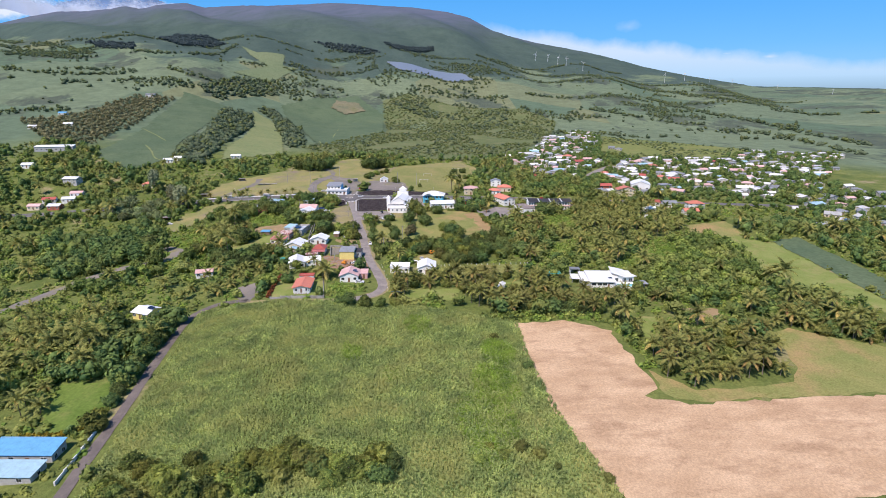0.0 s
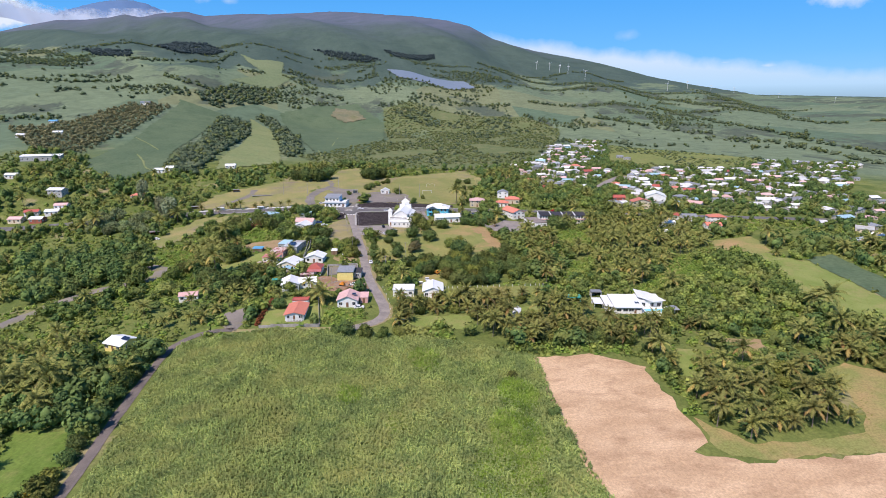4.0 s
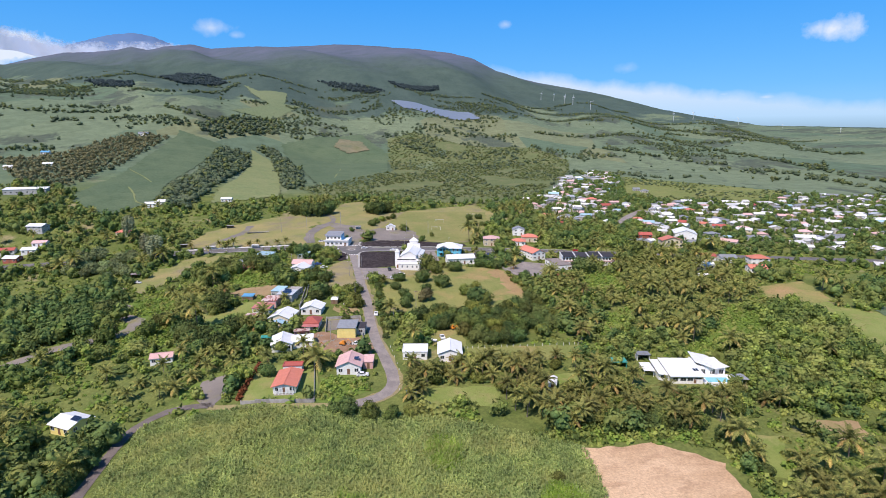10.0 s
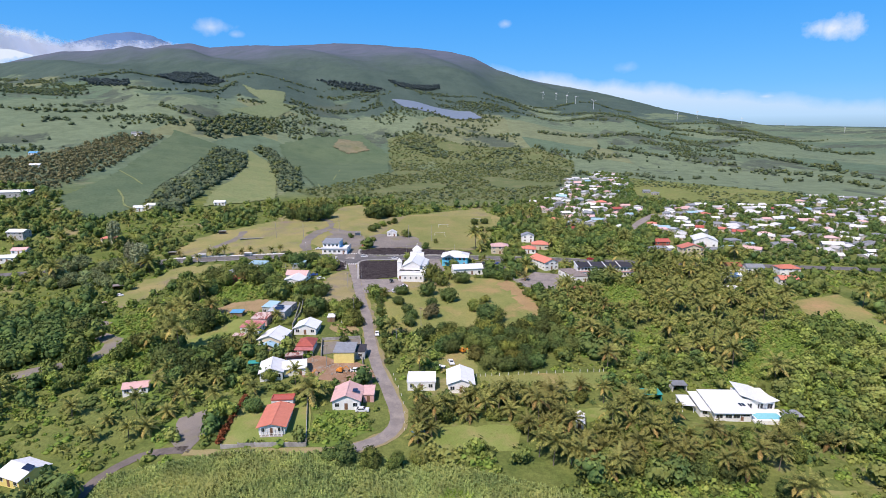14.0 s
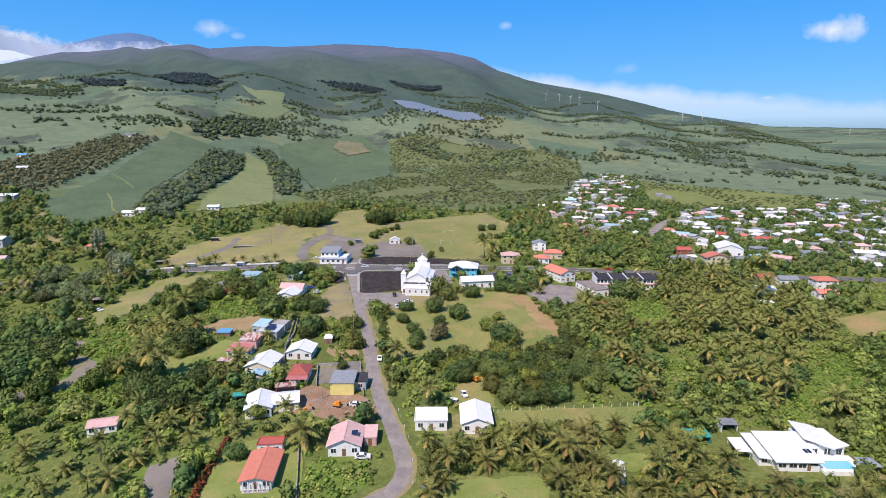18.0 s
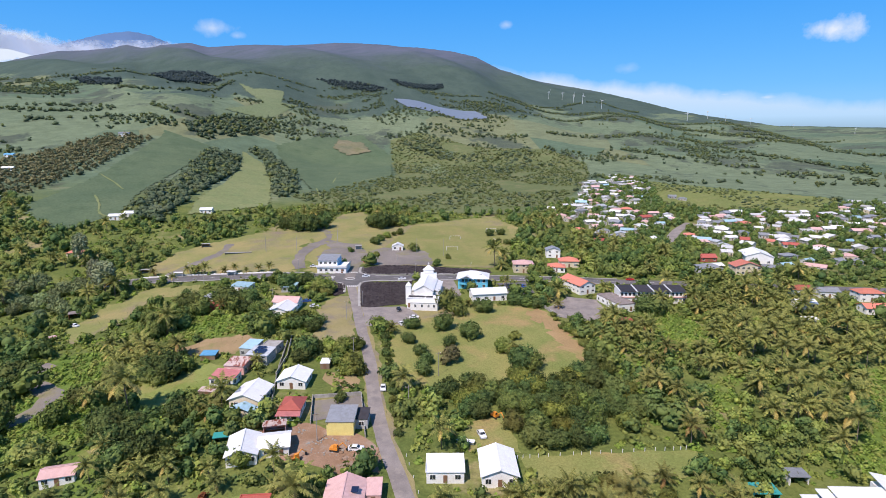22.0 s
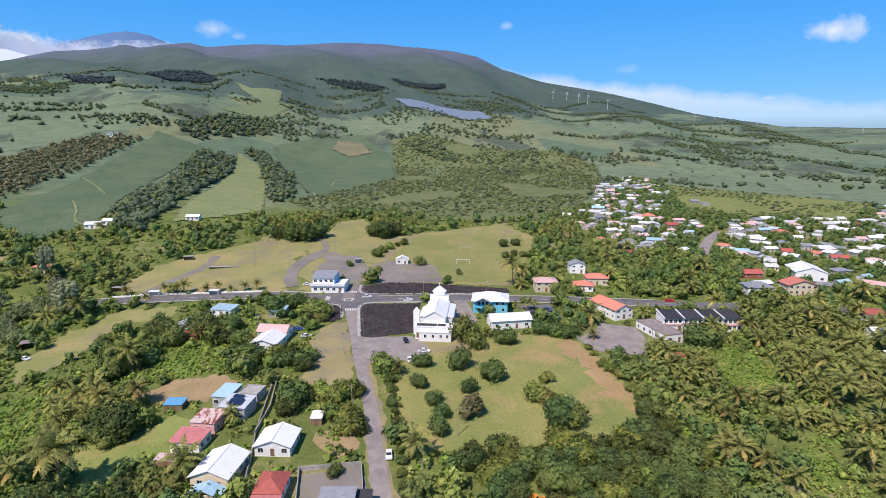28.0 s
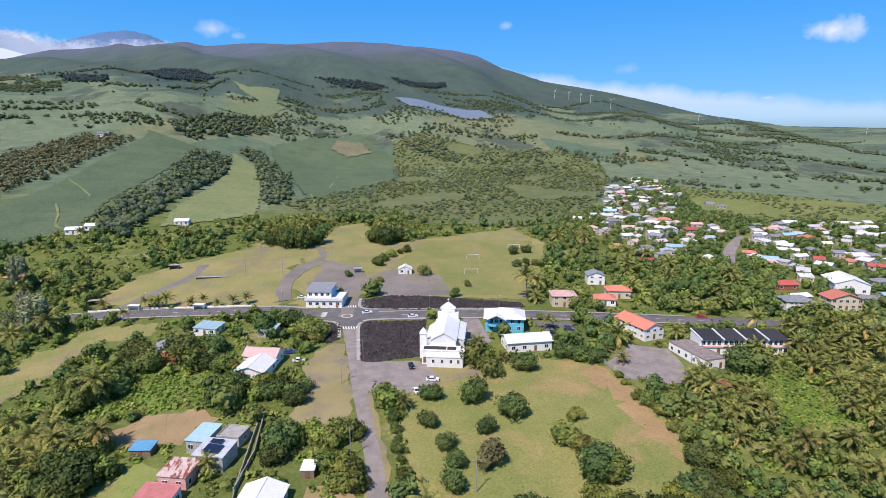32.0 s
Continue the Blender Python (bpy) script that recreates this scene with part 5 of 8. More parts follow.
# ---- church, school, post office, parish house, villa ----
def church():
    root = empty("church", 29.3, 365.0, -13)
    FOOT.append((29.3, 365.0, 9, 16, -13))
    W = M["white_wall"]
    part("nave", wall_mesh("gable_y", 8.6, 22, 7.0, 2.4), W, root)
    bm = roof_mesh("gable_y", 8.6, 22, 7.0, 2.4, 0.35, 0.2)
    part("nave_roof", bm, M["white_roof"], root, "white sheet nave roof")
    ai = boxes((4.3, -8, -1.2, 6.9, 11, 5.5))
    part("aisle", ai, W, root)
    bm = bmesh.new()
    slab(bm, [(4.3, -8.2, 6.6), (7.2, -8.2, 5.6), (7.2, 11.2, 5.6), (4.3, 11.2, 6.6)], 0.18)
    part("aisle_roof", bm, M["white_roof"], root)
    part("aisle", boxes((-6.9, -4, -1.2, -4.3, 11, 4.2)), W, root)
    bm = bmesh.new()
    slab(bm, [(-7.2, -4.2, 4.2), (-4.3, -4.2, 6.0), (-4.3, 11.2, 6.0), (-7.2, 11.2, 4.2)], 0.18)
    part("aisle_roof", bm, M["white_roof"], root)
    part("sacristy", boxes((-7.0, -15.5, -1.2, 7.2, -11.2, 4.4), (-7.3, -15.7, 4.4, 7.5, -11.2, 4.75)), W, root, "low white flat-roofed sacristy")
    part("terrace", boxes((-7.0, -11.19, 3.6, 4.5, -11.01, 4.2), (-7.0, -11.0, 3.9, -4.4, -8.2, 4.1)), W, root)
    part("flat_roof", boxes((-6.6, -15.2, 4.76, 1.2, -12.2, 4.8), (1.5, -15.2, 4.76, 4.6, -12.2, 4.8)), M["dark_roof"], root, "dark felt flat roof")
    part("porch", boxes((-5.2, -17.6, -1.2, 7.0, -15.72, 2.9), (-5.4, -17.8, 2.9, 7.2, -15.72, 3.15)), W, root)
    bm = boxes((-8.4, -10.6, -1.2, -6.0, -8.2, 8.6))
    v = [bm.verts.new(p) for p in ((-8.6, -10.8, 8.6), (-5.8, -10.8, 8.6), (-5.8, -8.0, 8.6), (-8.6, -8.0, 8.6), (-7.2, -9.4, 10.6))]
    for i in range(4):
        bm.faces.new((v[i], v[(i + 1) % 4], v[4]))
    part("turret", bm, W, root, "slim white turret with a pointed cap")
    bm = boxes((-4.0, 10.6, -1.2, 4.0, 12.2, 9.8))
    box(bm, -2.5, 10.4, 9.8, 2.5, 12.4, 11.4)
    a = [bm.verts.new(p) for p in ((-3.0, 10.2, 11.4), (3.0, 10.2, 11.4), (3.0, 12.6, 11.4), (-3.0, 12.6, 11.4))]
    t = [bm.verts.new(p) for p in ((-0.5, 11.2, 13.6), (0.5, 11.2, 13.6), (0.5, 11.6, 13.6), (-0.5, 11.6, 13.6))]
    for i in range(4):
        bm.faces.new((a[i], a[(i + 1) % 4], t[(i + 1) % 4], t[i]))
    bm.faces.new(t)
    part("belfry", bm, W, root, "white stepped bell gable over the front")
    bm = boxes((-0.08, 11.32, 13.6, 0.08, 11.48, 15.2), (-0.45, 11.34, 14.5, 0.45, 11.46, 14.66))
    part("cross", bm, M["frame_white"], root)
    for y in (-5, -1, 3, 7):
        window(root, 6.92, y, 1.4, 0.9, 1.9, 90)
        window(root, -6.92, y + 2, 1.4, 0.9, 1.9, -90)
    for x in (-3, 0, 3, 5.5):
        window(root, x, -17.62, 0.9, 0.8, 1.2, 0)
    part("door", boxes((-6.6, -15.57, 0, -5.6, -15.5, 2.1)), M["door"], root)
    tagged(root, "white village church with a gabled nave and bell gable", "church")


church()


def school():
    root = empty("school", 135.2, 349.3, -9)
    FOOT.append((135.2, 349.3, 17, 7, -9))
    part("wall", boxes((-15.8, -5.4, -1.5, 15.8, 3.0, 5.6)), M["white_wall"], root)
    part("gallery", boxes((-15.8, -5.75, 2.55, 15.8, -5.41, 3.05), (-15.8, -5.6, 5.3, 15.8, -5.41, 5.6)), M["pink_wall"], root, "pale pink band between the storeys")
    for k in range(4):
        x0 = -15.9 + k * 7.95
        bm = bmesh.new()
        slab(bm, [(x0 + 0.5, -6.2, 5.7), (x0 + 7.75, -6.2, 5.7), (x0 + 7.75, 3.6, 6.5), (x0 + 0.5, 3.6, 6.5)], 0.16)
        part("roof", bm, M["dark_roof"], root, "dark mono-pitch roof panel")
        bm = bmesh.new()
        slab(bm, [(x0, -6.2, 5.92), (x0 + 0.48, -6.2, 5.92), (x0 + 0.48, 3.6, 6.72), (x0, 3.6, 6.72)], 0.5)
        part("parapet", bm, M["frame_white"], root)
        for j in range(4):
            window(root, x0 + 1.3 + j * 1.85, -5.45, 3.55, 1.1, 1.4, 0)
            if k == 3 or (k == 2 and j > 1):
                window(root, x0 + 1.3 + j * 1.85, -5.45, 0.8, 1.1, 1.4, 0)
    part("door", boxes((-9.6, -5.47, 0, -8.5, -5.4, 2.1)), M["door"], root)
    tagged(root, "two-storey white school with dark roof bays and window rows", "school")


school()


def post_office():
    root = empty("post_office", -16.5, 419.6, -10)
    FOOT.append((-16.5, 419.6, 9, 8, -10))
    part("ground_floor", boxes((-8, -6.8, -1.0, 8, 6, 3.2), (-8.4, -7.4, 3.2, 8.4, 6, 3.5)), M["white_wall"], root)
    part("upper_floor", boxes((-8, -3.8, 3.5, 2.6, 6, 6.4)), M["white_wall"], root)
    bm = bmesh.new()
    slab(bm, [(-8.5, -4.4, 6.45), (3.0, -4.4, 6.45), (3.0, 6.5, 8.0), (-8.5, 6.5, 8.0)], 0.2)
    part("roof", bm, M["grey_roof"], root, "dark blue-grey sheet roof")
    part("side_wall", boxes((2.62, -3.8, 3.5, 2.9, 6, 7.2)), M["blue_roof"], root, "blue side wall")
    part("parapet", boxes((-8.4, -7.4, 3.5, 8.4, -7.2, 4.3), (8.2, -7.2, 3.5, 8.4, 6, 4.3)), M["frame_white"], root)
    for k in range(5):
        window(root, -6 + k * 3, -6.83, 1.0, 1.4, 1.3, 0)
    for k in range(4):
        window(root, -6.6 + k * 2.6, -3.83, 4.4, 1.3, 1.2, 0)
    part("door", boxes((5.2, -6.87, 0, 6.3, -6.8, 2.1)), M["door"], root)
    tagged(root, "white two-storey public building with a blue-grey roof", "building")


post_office()


def parish_house():
    root = empty("parish_house", 55.5, 381.0, -14)
    FOOT.append((55.5, 381.0, 9, 8, -14))
    part("wall", boxes((-7.5, -5.5, -1.2, 7.5, 6.0, 5.6)), M["blue_wall"], root, "turquoise rendered wall")
    bm = roof_mesh("hip", 15, 11.5, 5.6, 2.6, 0.8)
    bmesh.ops.recalc_face_normals(bm, faces=bm.faces[:])
    part("roof", bm, M["white_roof"], root, "broad white hipped roof")
    bm = bmesh.new()
    n = 12
    ring = [(math.cos(math.pi * (1 + k / n)) * 3.6 - 3.2, math.sin(math.pi * (1 + k / n)) * 2.6 - 5.5) for k in range(n + 1)]
    lo = [bm.verts.new((x, y, 2.6)) for x, y in ring]
    hi = [bm.verts.new((x, y, 3.7)) for x, y in ring]
    for k in range(n):
        bm.faces.new((lo[k], lo[k + 1], hi[k + 1], hi[k]))
    bm.faces.new(lo[::-1])
    part("balcony", bm, M["blue_wall"], root, "curved turquoise balcony")
    bm = bmesh.new()
    slab(bm, [(-7.0, -8.2, 5.5), (-3.2, -8.2, 7.3), (-3.2, -2.0, 7.3), (-7.0, -2.0, 5.5)], 0.15)
    slab(bm, [(-3.2, -8.2, 7.3), (0.6, -8.2, 5.5), (0.6, -2.0, 5.5), (-3.2, -2.0, 7.3)], 0.15)
    part("gable_roof", bm, M["white_roof"], root)
    for x in (-5.0, -3.2, -1.4, 3.0, 5.6):
        window(root, x, -5.53, 3.5, 1.2, 1.5, 0)
    for x in (-5, 2.0, 5.6):
        window(root, x, -5.53, 0.9, 1.2, 1.3, 0)
    for y in (-3, 2.5):
        window(root, -7.53, y, 3.5, 1.2, 1.3, -90)
        window(root, 7.53, y, 3.5, 1.2, 1.3, 90)
    part("door", boxes((-0.2, -5.57, 0, 0.8, -5.5, 2.1)), M["door"], root)
    part("skylight", boxes((3.2, -3.2, 6.9, 4.6, -1.8, 7.0)), M["glass"], root)
    tagged(root, "turquoise two-storey house with a white roof and curved balcony", "house")


parish_house()


def villa():
    root = empty("villa", 109.6, 202.5, -10)
    FOOT.append((110.5, 203.5, 19, 10, -10))
    W, R = M["white_wall"], M["white_roof"]
    part("main_wall", boxes((-6.2, -7.2, -1.0, 6.6, 7.0, 2.9)), W, root)
    bm = bmesh.new()
    slab(bm, [(-7.0, -8.0, 3.0), (7.4, -8.0, 3.0), (7.4, 7.4, 4.6), (-7.0, 7.4, 4.6)], 0.18)
    part("main_roof", bm, R, root, "wide white mono-pitch roof")
    bm = bmesh.new()
    slab(bm, [(-10.6, -5.2, 2.8), (-7.1, -6.2, 2.8), (-7.1, 7.0, 4.1), (-10.6, 7.0, 4.1)], 0.16)
    part("side_roof", bm, R, root)
    part("side_wall", boxes((-10.2, -4.6, -1.0, -6.21, 6.6, 2.7)), W, root)
    part("carport_roof", slab(bmesh.new(), [(-15.4, -1.6, 2.7), (-10.9, -2.2, 2.7), (-10.9, 5.6, 3.3), (-15.4, 5.6, 3.3)], 0.14), R, root)
    for x, y in ((-15.1, -1.2), (-11.3, -1.6), (-15.1, 5.2), (-11.3, 5.2)):
        part("post", tube(bmesh.new(), (x, y, -0.8), (x, y, 2.75), 0.1, 0.1, 6), M["frame_white"], root)
    part("garage_wall", boxes((-15.0, 5.3, -0.8, -11.2, 5.5, 2.7)), W, root)
    part("rear_wall", boxes((7.9, 1.2, -1.0, 19.2, 12.0, 3.4)), W, root)
    bm = bmesh.new()
    slab(bm, [(6.8, 2.4, 5.0), (14.0, -1.4, 3.6), (21.0, 1.5, 3.4), (15.5, 13.2, 3.9), (8.0, 13.2, 5.4)], 0.18)
    part("rear_roof", bm, R, root, "high white pitched roof over the rear wing")
    for x in (10.2, 13.0, 15.8, 18.4):
        part("post", tube(bmesh.new(), (x, -0.6 + (x - 10) * 0.12, -0.8), (x, -0.6 + (x - 10) * 0.12, 3.5), 0.12, 0.12, 6), M["frame_white"], root)
    part("terrace", boxes((7.4, -8.6, -1.2, 20.5, 1.0, 0.35)), M["white_wall"], root, "white pool terrace")
    part("pool_basin", boxes((9.0, -6.6, 0.36, 18.2, -2.2, 0.4)), M["pool"], root, "turquoise swimming pool")
    part("terrace_wall", boxes((7.4, -8.8, -1.2, 20.5, -8.62, 0.9)), W, root)
    for x in (-4.6, -1.4, 1.4):
        window(root, x, -7.23, 0.95, 2.2, 1.2, 0)
    window(root, 4.6, -7.23, 1.6, 2.6, 0.6, 0)
    for x in (10.0, 14.0, 17.5):
        window(root, x, 1.17, 0.5, 1.8, 1.8, 0)
    window(root, -8.6, -4.63, 0.9, 1.6, 1.2, 0)
    part("door", boxes((2.9, -7.27, 0, 3.9, -7.2, 2.05)), M["door"], root)
    part("skylight", boxes((4.2, -3.6, 3.6, 5.0, -1.6, 3.78), (5.3, -3.6, 3.6, 6.1, -1.6, 3.78)), M["glass"], root)
    root.scale = (0.85, 0.85, 0.9)
    tagged(root, "large white villa with pitched white roofs and a pool terrace", "villa")
    gaz = empty("pool_hut", 127.0, 194.5, -10)
    bm = roof_mesh("hip", 3.6, 3.6, 2.5, 1.1, 0.4)
    bmesh.ops.recalc_face_normals(bm, faces=bm.faces[:])
    part("roof", bm, M["grey_roof"], gaz)
    part("wall", boxes((-1.6, 0.6, -0.8, 1.6, 1.6, 2.5)), W, gaz)
    for x in (-1.5, 1.5):
        part("post", tube(bmesh.new(), (x, -1.5, -0.8), (x, -1.5, 2.5), 0.1, 0.1, 6), M["wood"], gaz)
    tagged(gaz, "small pool hut with a grey pointed roof", "hut")


villa()
# awnings, skylights, panels, porch
def porch():
    root = empty("porch", -27.1, 207.0, -4)
    for k in range(6):
        x = -2.8 + k * 1.12
        part("post", boxes((x - 0.1, -0.1, -0.9, x + 0.1, 0.1, 2.75)), M["frame_white"], root)
    part("floor", boxes((-3.2, -0.5, -0.9, 3.2, 0.7, 0.25)), M["concrete"], root)
    part("rail", boxes((-2.7, -0.06, 0.8, 2.7, 0.06, 0.92)), M["frame_white"], root)
    tagged(root, "white posted porch under a salmon roof", "porch")


porch()


def solar_array(x, y, z, turn, tilt, cols, rows, label, w=1.0, h=1.6):
    root = empty("solar_array", x, y, turn, z)
    root.matrix_basis = pose(x, y, z, tilt, 0, turn)
    for i in range(cols):
        for j in range(rows):
            part("panel", boxes((i * (w + 0.06), j * (h + 0.06), 0.02, i * (w + 0.06) + w, j * (h + 0.06) + h, 0.08)), M["solar"], root)
    part("rail", boxes((-0.1, 0.3, -0.12, cols * (w + 0.06) + 0.1, 0.4, 0.019), (-0.1, rows * (h + 0.06) - 0.5, -0.12, cols * (w + 0.06) + 0.1, rows * (h + 0.06) - 0.4, 0.019)), M["steel"], root)
    tagged(root, label, "solar panels")


gz = float(land(-36.8, 307.5))
solar_array(-40.1, 302.15, gz + 3.97, -18, 5.5, 4, 2, "dark solar panels on a pale sheet roof")
solar_array(-39.0, 305.6, gz + 4.36, -18, 5.5, 3, 1, "dark solar panels along a roof edge")
solar_array(-4.4, 221.5, float(land(-5.9, 223.5)) + 4.5, -6, 0, 1, 2, "dark solar heater panels on a pink roof", 1.6, 1.0)
solar_array(-90.0, 203.0, float(land(-90.7, 205.2)) + 4.1, -30, 16, 3, 1, "dark solar panel on a white roof", 1.0, 1.8)
solar_array(-37.8, 385.4, float(land(-37, 386.2)) + 3.1, -14, 6.5, 2, 1, "dark solar heater on a pale blue roof", 1.2, 1.6)
# blue awning gable on the long cream house
aw = empty("awning", -36.6, 265.2, -14)
bm = bmesh.new()
slab(bm, [(-4.0, -1.6, 2.6), (0, -1.6, 4.2), (0, 2.6, 4.2), (-4.0, 2.6, 2.6)], 0.1)
slab(bm, [(0, -1.6, 4.2), (4.0, -1.6, 2.6), (4.0, 2.6, 2.6), (0, 2.6, 4.2)], 0.1)
part("sheet", bm, M["pale_blue_roof"], aw)
part("front_wall", boxes((-3.6, -0.8, -0.9, 3.6, 1.2, 2.5)), M["cream_wall"], aw)
part("door", boxes((-0.5, -0.87, 0, 0.5, -0.8, 2.05)), M["frame_white"], aw)
tagged(aw, "pale blue gabled awning over a cream porch", "awning")


# ---- village houses ----
V_W = [(294, 763), (312, 782), (312, 741), (330, 759), (323, 731), (274, 692), (267, 670), (329, 712), (191, 606), (175, 596), (229, 590), (258, 610), (222, 570), (189, 526), (213, 507), (201, 469), (264, 505), (361, 531), (368, 513), (331, 505),
       (331, 478), (366, 489), (233, 467), (234, 433), (257, 444), (404, 526), (329, 521), (258, 464), (333, 458)]
V_P = [(269, 727), (332, 791), (267, 701), (247, 672), (224, 632), (167, 557), (167, 544), (256, 534), (296, 538), (334, 534), (257, 386)]
V_B = [(210, 621), (219, 597), (235, 518), (249, 535), (195, 494), (171, 490), (294, 517), (379, 507), (236, 461), (241, 454), (265, 401)]
V_G = [(193, 577), (200, 524), (201, 494), (317, 555), (275, 475), (232, 391), (261, 413), (321, 649), (324, 635), (281, 514)]
V_R = [(236, 579), (234, 541), (160, 502), (163, 466), (300, 508), (382, 529), (234, 476), (262, 454), (279, 452), (284, 438)]
SETS = {"W": (V_W, [("white_roof", "gable_x", 12, 8, 3.2, "village_wall"), ("village_roof", "gable_y", 10, 10, 3.4, "village_wall"), ("village_roof", "shed", 13, 7, 3.0, "cream_wall")]),
        "P": (V_P, [("pink_roof", "gable_x", 11, 8, 3.2, "village_wall"), ("pink_roof", "hip", 11, 9, 3.4, "cream_wall")]),
        "B": (V_B, [("pale_blue_roof", "gable_x", 12, 8, 3.2, "village_wall"), ("pale_grey_roof", "gable_y", 9, 10, 3.4, "village_wall")]),
        "G": (V_G, [("grey_roof", "hip", 11, 9, 3.4, "village_wall"), ("grey_roof", "gable_x", 10, 8, 3.2, "render_grey")]),
        "R": (V_R, [("salmon_roof", "hip", 11, 9, 3.4, "cream_wall"), ("red_roof", "gable_x", 11, 8, 3.2, "village_wall")])}
VZ = [[(254, 747), (371, 873), (349, 738), (265, 605), (216, 561), (177, 565)], [(177, 565), (247, 581), (270, 555), (242, 500), (204, 473), (169, 477), (161, 493)],
      [(295, 564), (419, 550), (470, 516), (289, 425), (251, 441), (225, 444), (229, 470)], [(225, 444), (252, 429), (420, 480), (320, 350), (252, 389), (200, 364), (180, 382)], [(320, 350), (376, 372), (456, 449), (580, 568), (490, 600), (395, 552), (420, 480)]]
VZ.append(VILLAGE_EAST)
vrng = np.random.default_rng(31)
taken = [p for key in SETS for p in SETS[key][0]]
for x, y in zip(*[a.tolist() for a in (vrng.uniform(150, 580, 6400), vrng.uniform(255, 870, 6400))]):
    if len(taken) > 300:
        break
    if not any(inside(z, x, y) for z in VZ) or min((x - p[0]) ** 2 + (y - p[1]) ** 2 for p in taken) < 85 or min((x - q[0]) ** 2 + (y - q[1]) ** 2 for q in curve_points(VILLAGE_ROAD)) < 80:
        continue
    if min((x - q[0]) ** 2 + (y - q[1]) ** 2 for q in FOOT) < 200:
        continue
    taken.append((x, y))
    SETS["WWWGGPWBGW"[int(vrng.integers(0, 10))]][0].append((x, y))
for key, (spots, kinds) in SETS.items():
    first = {}
    for n, (x, y) in enumerate(spots):
        k = n % len(kinds)
        rf, kd, w, d, h, wl = kinds[k]
        turn = float(vrng.normal(-12, 26))
        if k not in first:
            ob = house(x, y, w, d, turn, h, kd, 1.5, rf, wl, 0.5, "village house with a " + rf.replace("_", " ").replace("sheet ", "").replace("village", "weathered white") + " and " + wl.replace("_wall", "").replace("render_", "").replace("village", "pale") + " walls", wins=3, side=1, clear=2)
            tagged(ob, group="village houses")
            first[k] = ob
        else:
            s = float(vrng.uniform(0.72, 1.12))
            ob = copy_thing(first[k], pose(x, y, float(land(x, y)), 0, 0, turn) @ Matrix.Diagonal((s * float(vrng.uniform(0.7, 1.25)), s * float(vrng.uniform(0.75, 1.1)), float(vrng.uniform(0.6, 0.95)), 1)))
            FOOT.append((x, y, w / 2 * s + 1, d / 2 * s + 1, turn))


# ---- plants ----
ROADS = [(ROAD_MAIN, 5.2), (ROAD_EW, 5.5), (ROAD_NORTH, 4), (LANE, 3.2), (TRACK, 2.2), (DIRT_WEST, 4.2), (VILLAGE_ROAD, 4.5)]
OPEN = [CANE, BROWN, MEADOW, SPORT, RED_YARD, PARKING, DIRT_YARD, TAN_WEST, GRASS_EAST, GRASS_NE, CANE_EAST, LAVA_A, LAVA_B, LAVA_C, CANE_NW, STRIP, CANE_MID,
        BARE, LAWN_A, TAN_NORTH, PADDOCK, GLADE_A, GLADE_B, ORCHARD_YARD, DUG, YARDS, LOOP, SCHOOL_YARD, SIDE_STREET, PARK_EAST, TAN_EAST, DRY_PLOT, SLOT, LANE_LAWN, FORECOURT, CROSSING]
FOOT.append((-40.5, 218, 2.4, 15, 5))
FOOT.append((-87.5, 195.5, 8.5, 8, -20))
GX0, GY0, GN, GM = -420, 20, 900, 720
cy, cx = np.mgrid[GY0:GY0 + GM, GX0:GX0 + GN].astype(float)
blocked = np.zeros(cx.shape, bool)
for poly in OPEN:
    blocked |= inside(poly, cx, cy)
near = np.zeros(cx.shape, bool)
for poly in (LAVA_A, LAVA_B, LAVA_C, PARKING):
    near |= inside(poly, cx, cy)
for step in (1, 2):
    near = near | np.roll(near, step, 0) | np.roll(near, -step, 0) | np.roll(near, step, 1) | np.roll(near, -step, 1)
blocked |= near
for pts, r in ROADS:
    for px, py in curve_points(pts, 1.5):
        i0, j0 = int(px - GX0), int(py - GY0)
        k = int(r) + 1
        a, b, c, d = max(0, j0 - k), max(0, j0 + k + 1), max(0, i0 - k), max(0, i0 + k + 1)
        blocked[a:b, c:d] |= (cx[a:b, c:d] - px) ** 2 + (cy[a:b, c:d] - py) ** 2 < r * r
for px, py, rx, ry, tn in FOOT:
    c, s = math.cos(radians(tn)), math.sin(radians(tn))
    u, v = (cx - px) * c + (cy - py) * s, -(cx - px) * s + (cy - py) * c
    blocked |= (np.abs(u) < rx) & (np.abs(v) < ry)


def free(x, y):
    i, j = np.clip((x - GX0).astype(int), 0, GN - 1), np.clip((y - GY0).astype(int), 0, GM - 1)
    return ~blocked[j, i]


def spread(rng, poly, gap, tries=None):
    """Points over an outline, no two closer than about gap."""
    p = np.array(poly, float)
    (x0, y0), (x1, y1) = p.min(0), p.max(0)
    xs, ys = np.meshgrid(np.arange(x0, x1, gap), np.arange(y0, y1, gap))
    xs = xs.ravel() + rng.uniform(-0.42, 0.42, xs.size) * gap
    ys = ys.ravel() + rng.uniform(-0.42, 0.42, ys.size) * gap
    ok = inside(poly, xs, ys)
    return xs[ok], ys[ok]


def plant(name, trunk_bm, crown_va, mat, label, category, x, y, scale=1.0, turn=0.0, mats=None, index=None):
    root = empty(name, x, y, turn)
    root.scale = (scale,) * 3
    part("trunk", trunk_bm, M["trunk"], root)
    c = mesh_object("crown", crown_va[0], crown_va[1], mats or [M[mat]], index)
    c.parent = root
    return tagged(root, label, category)


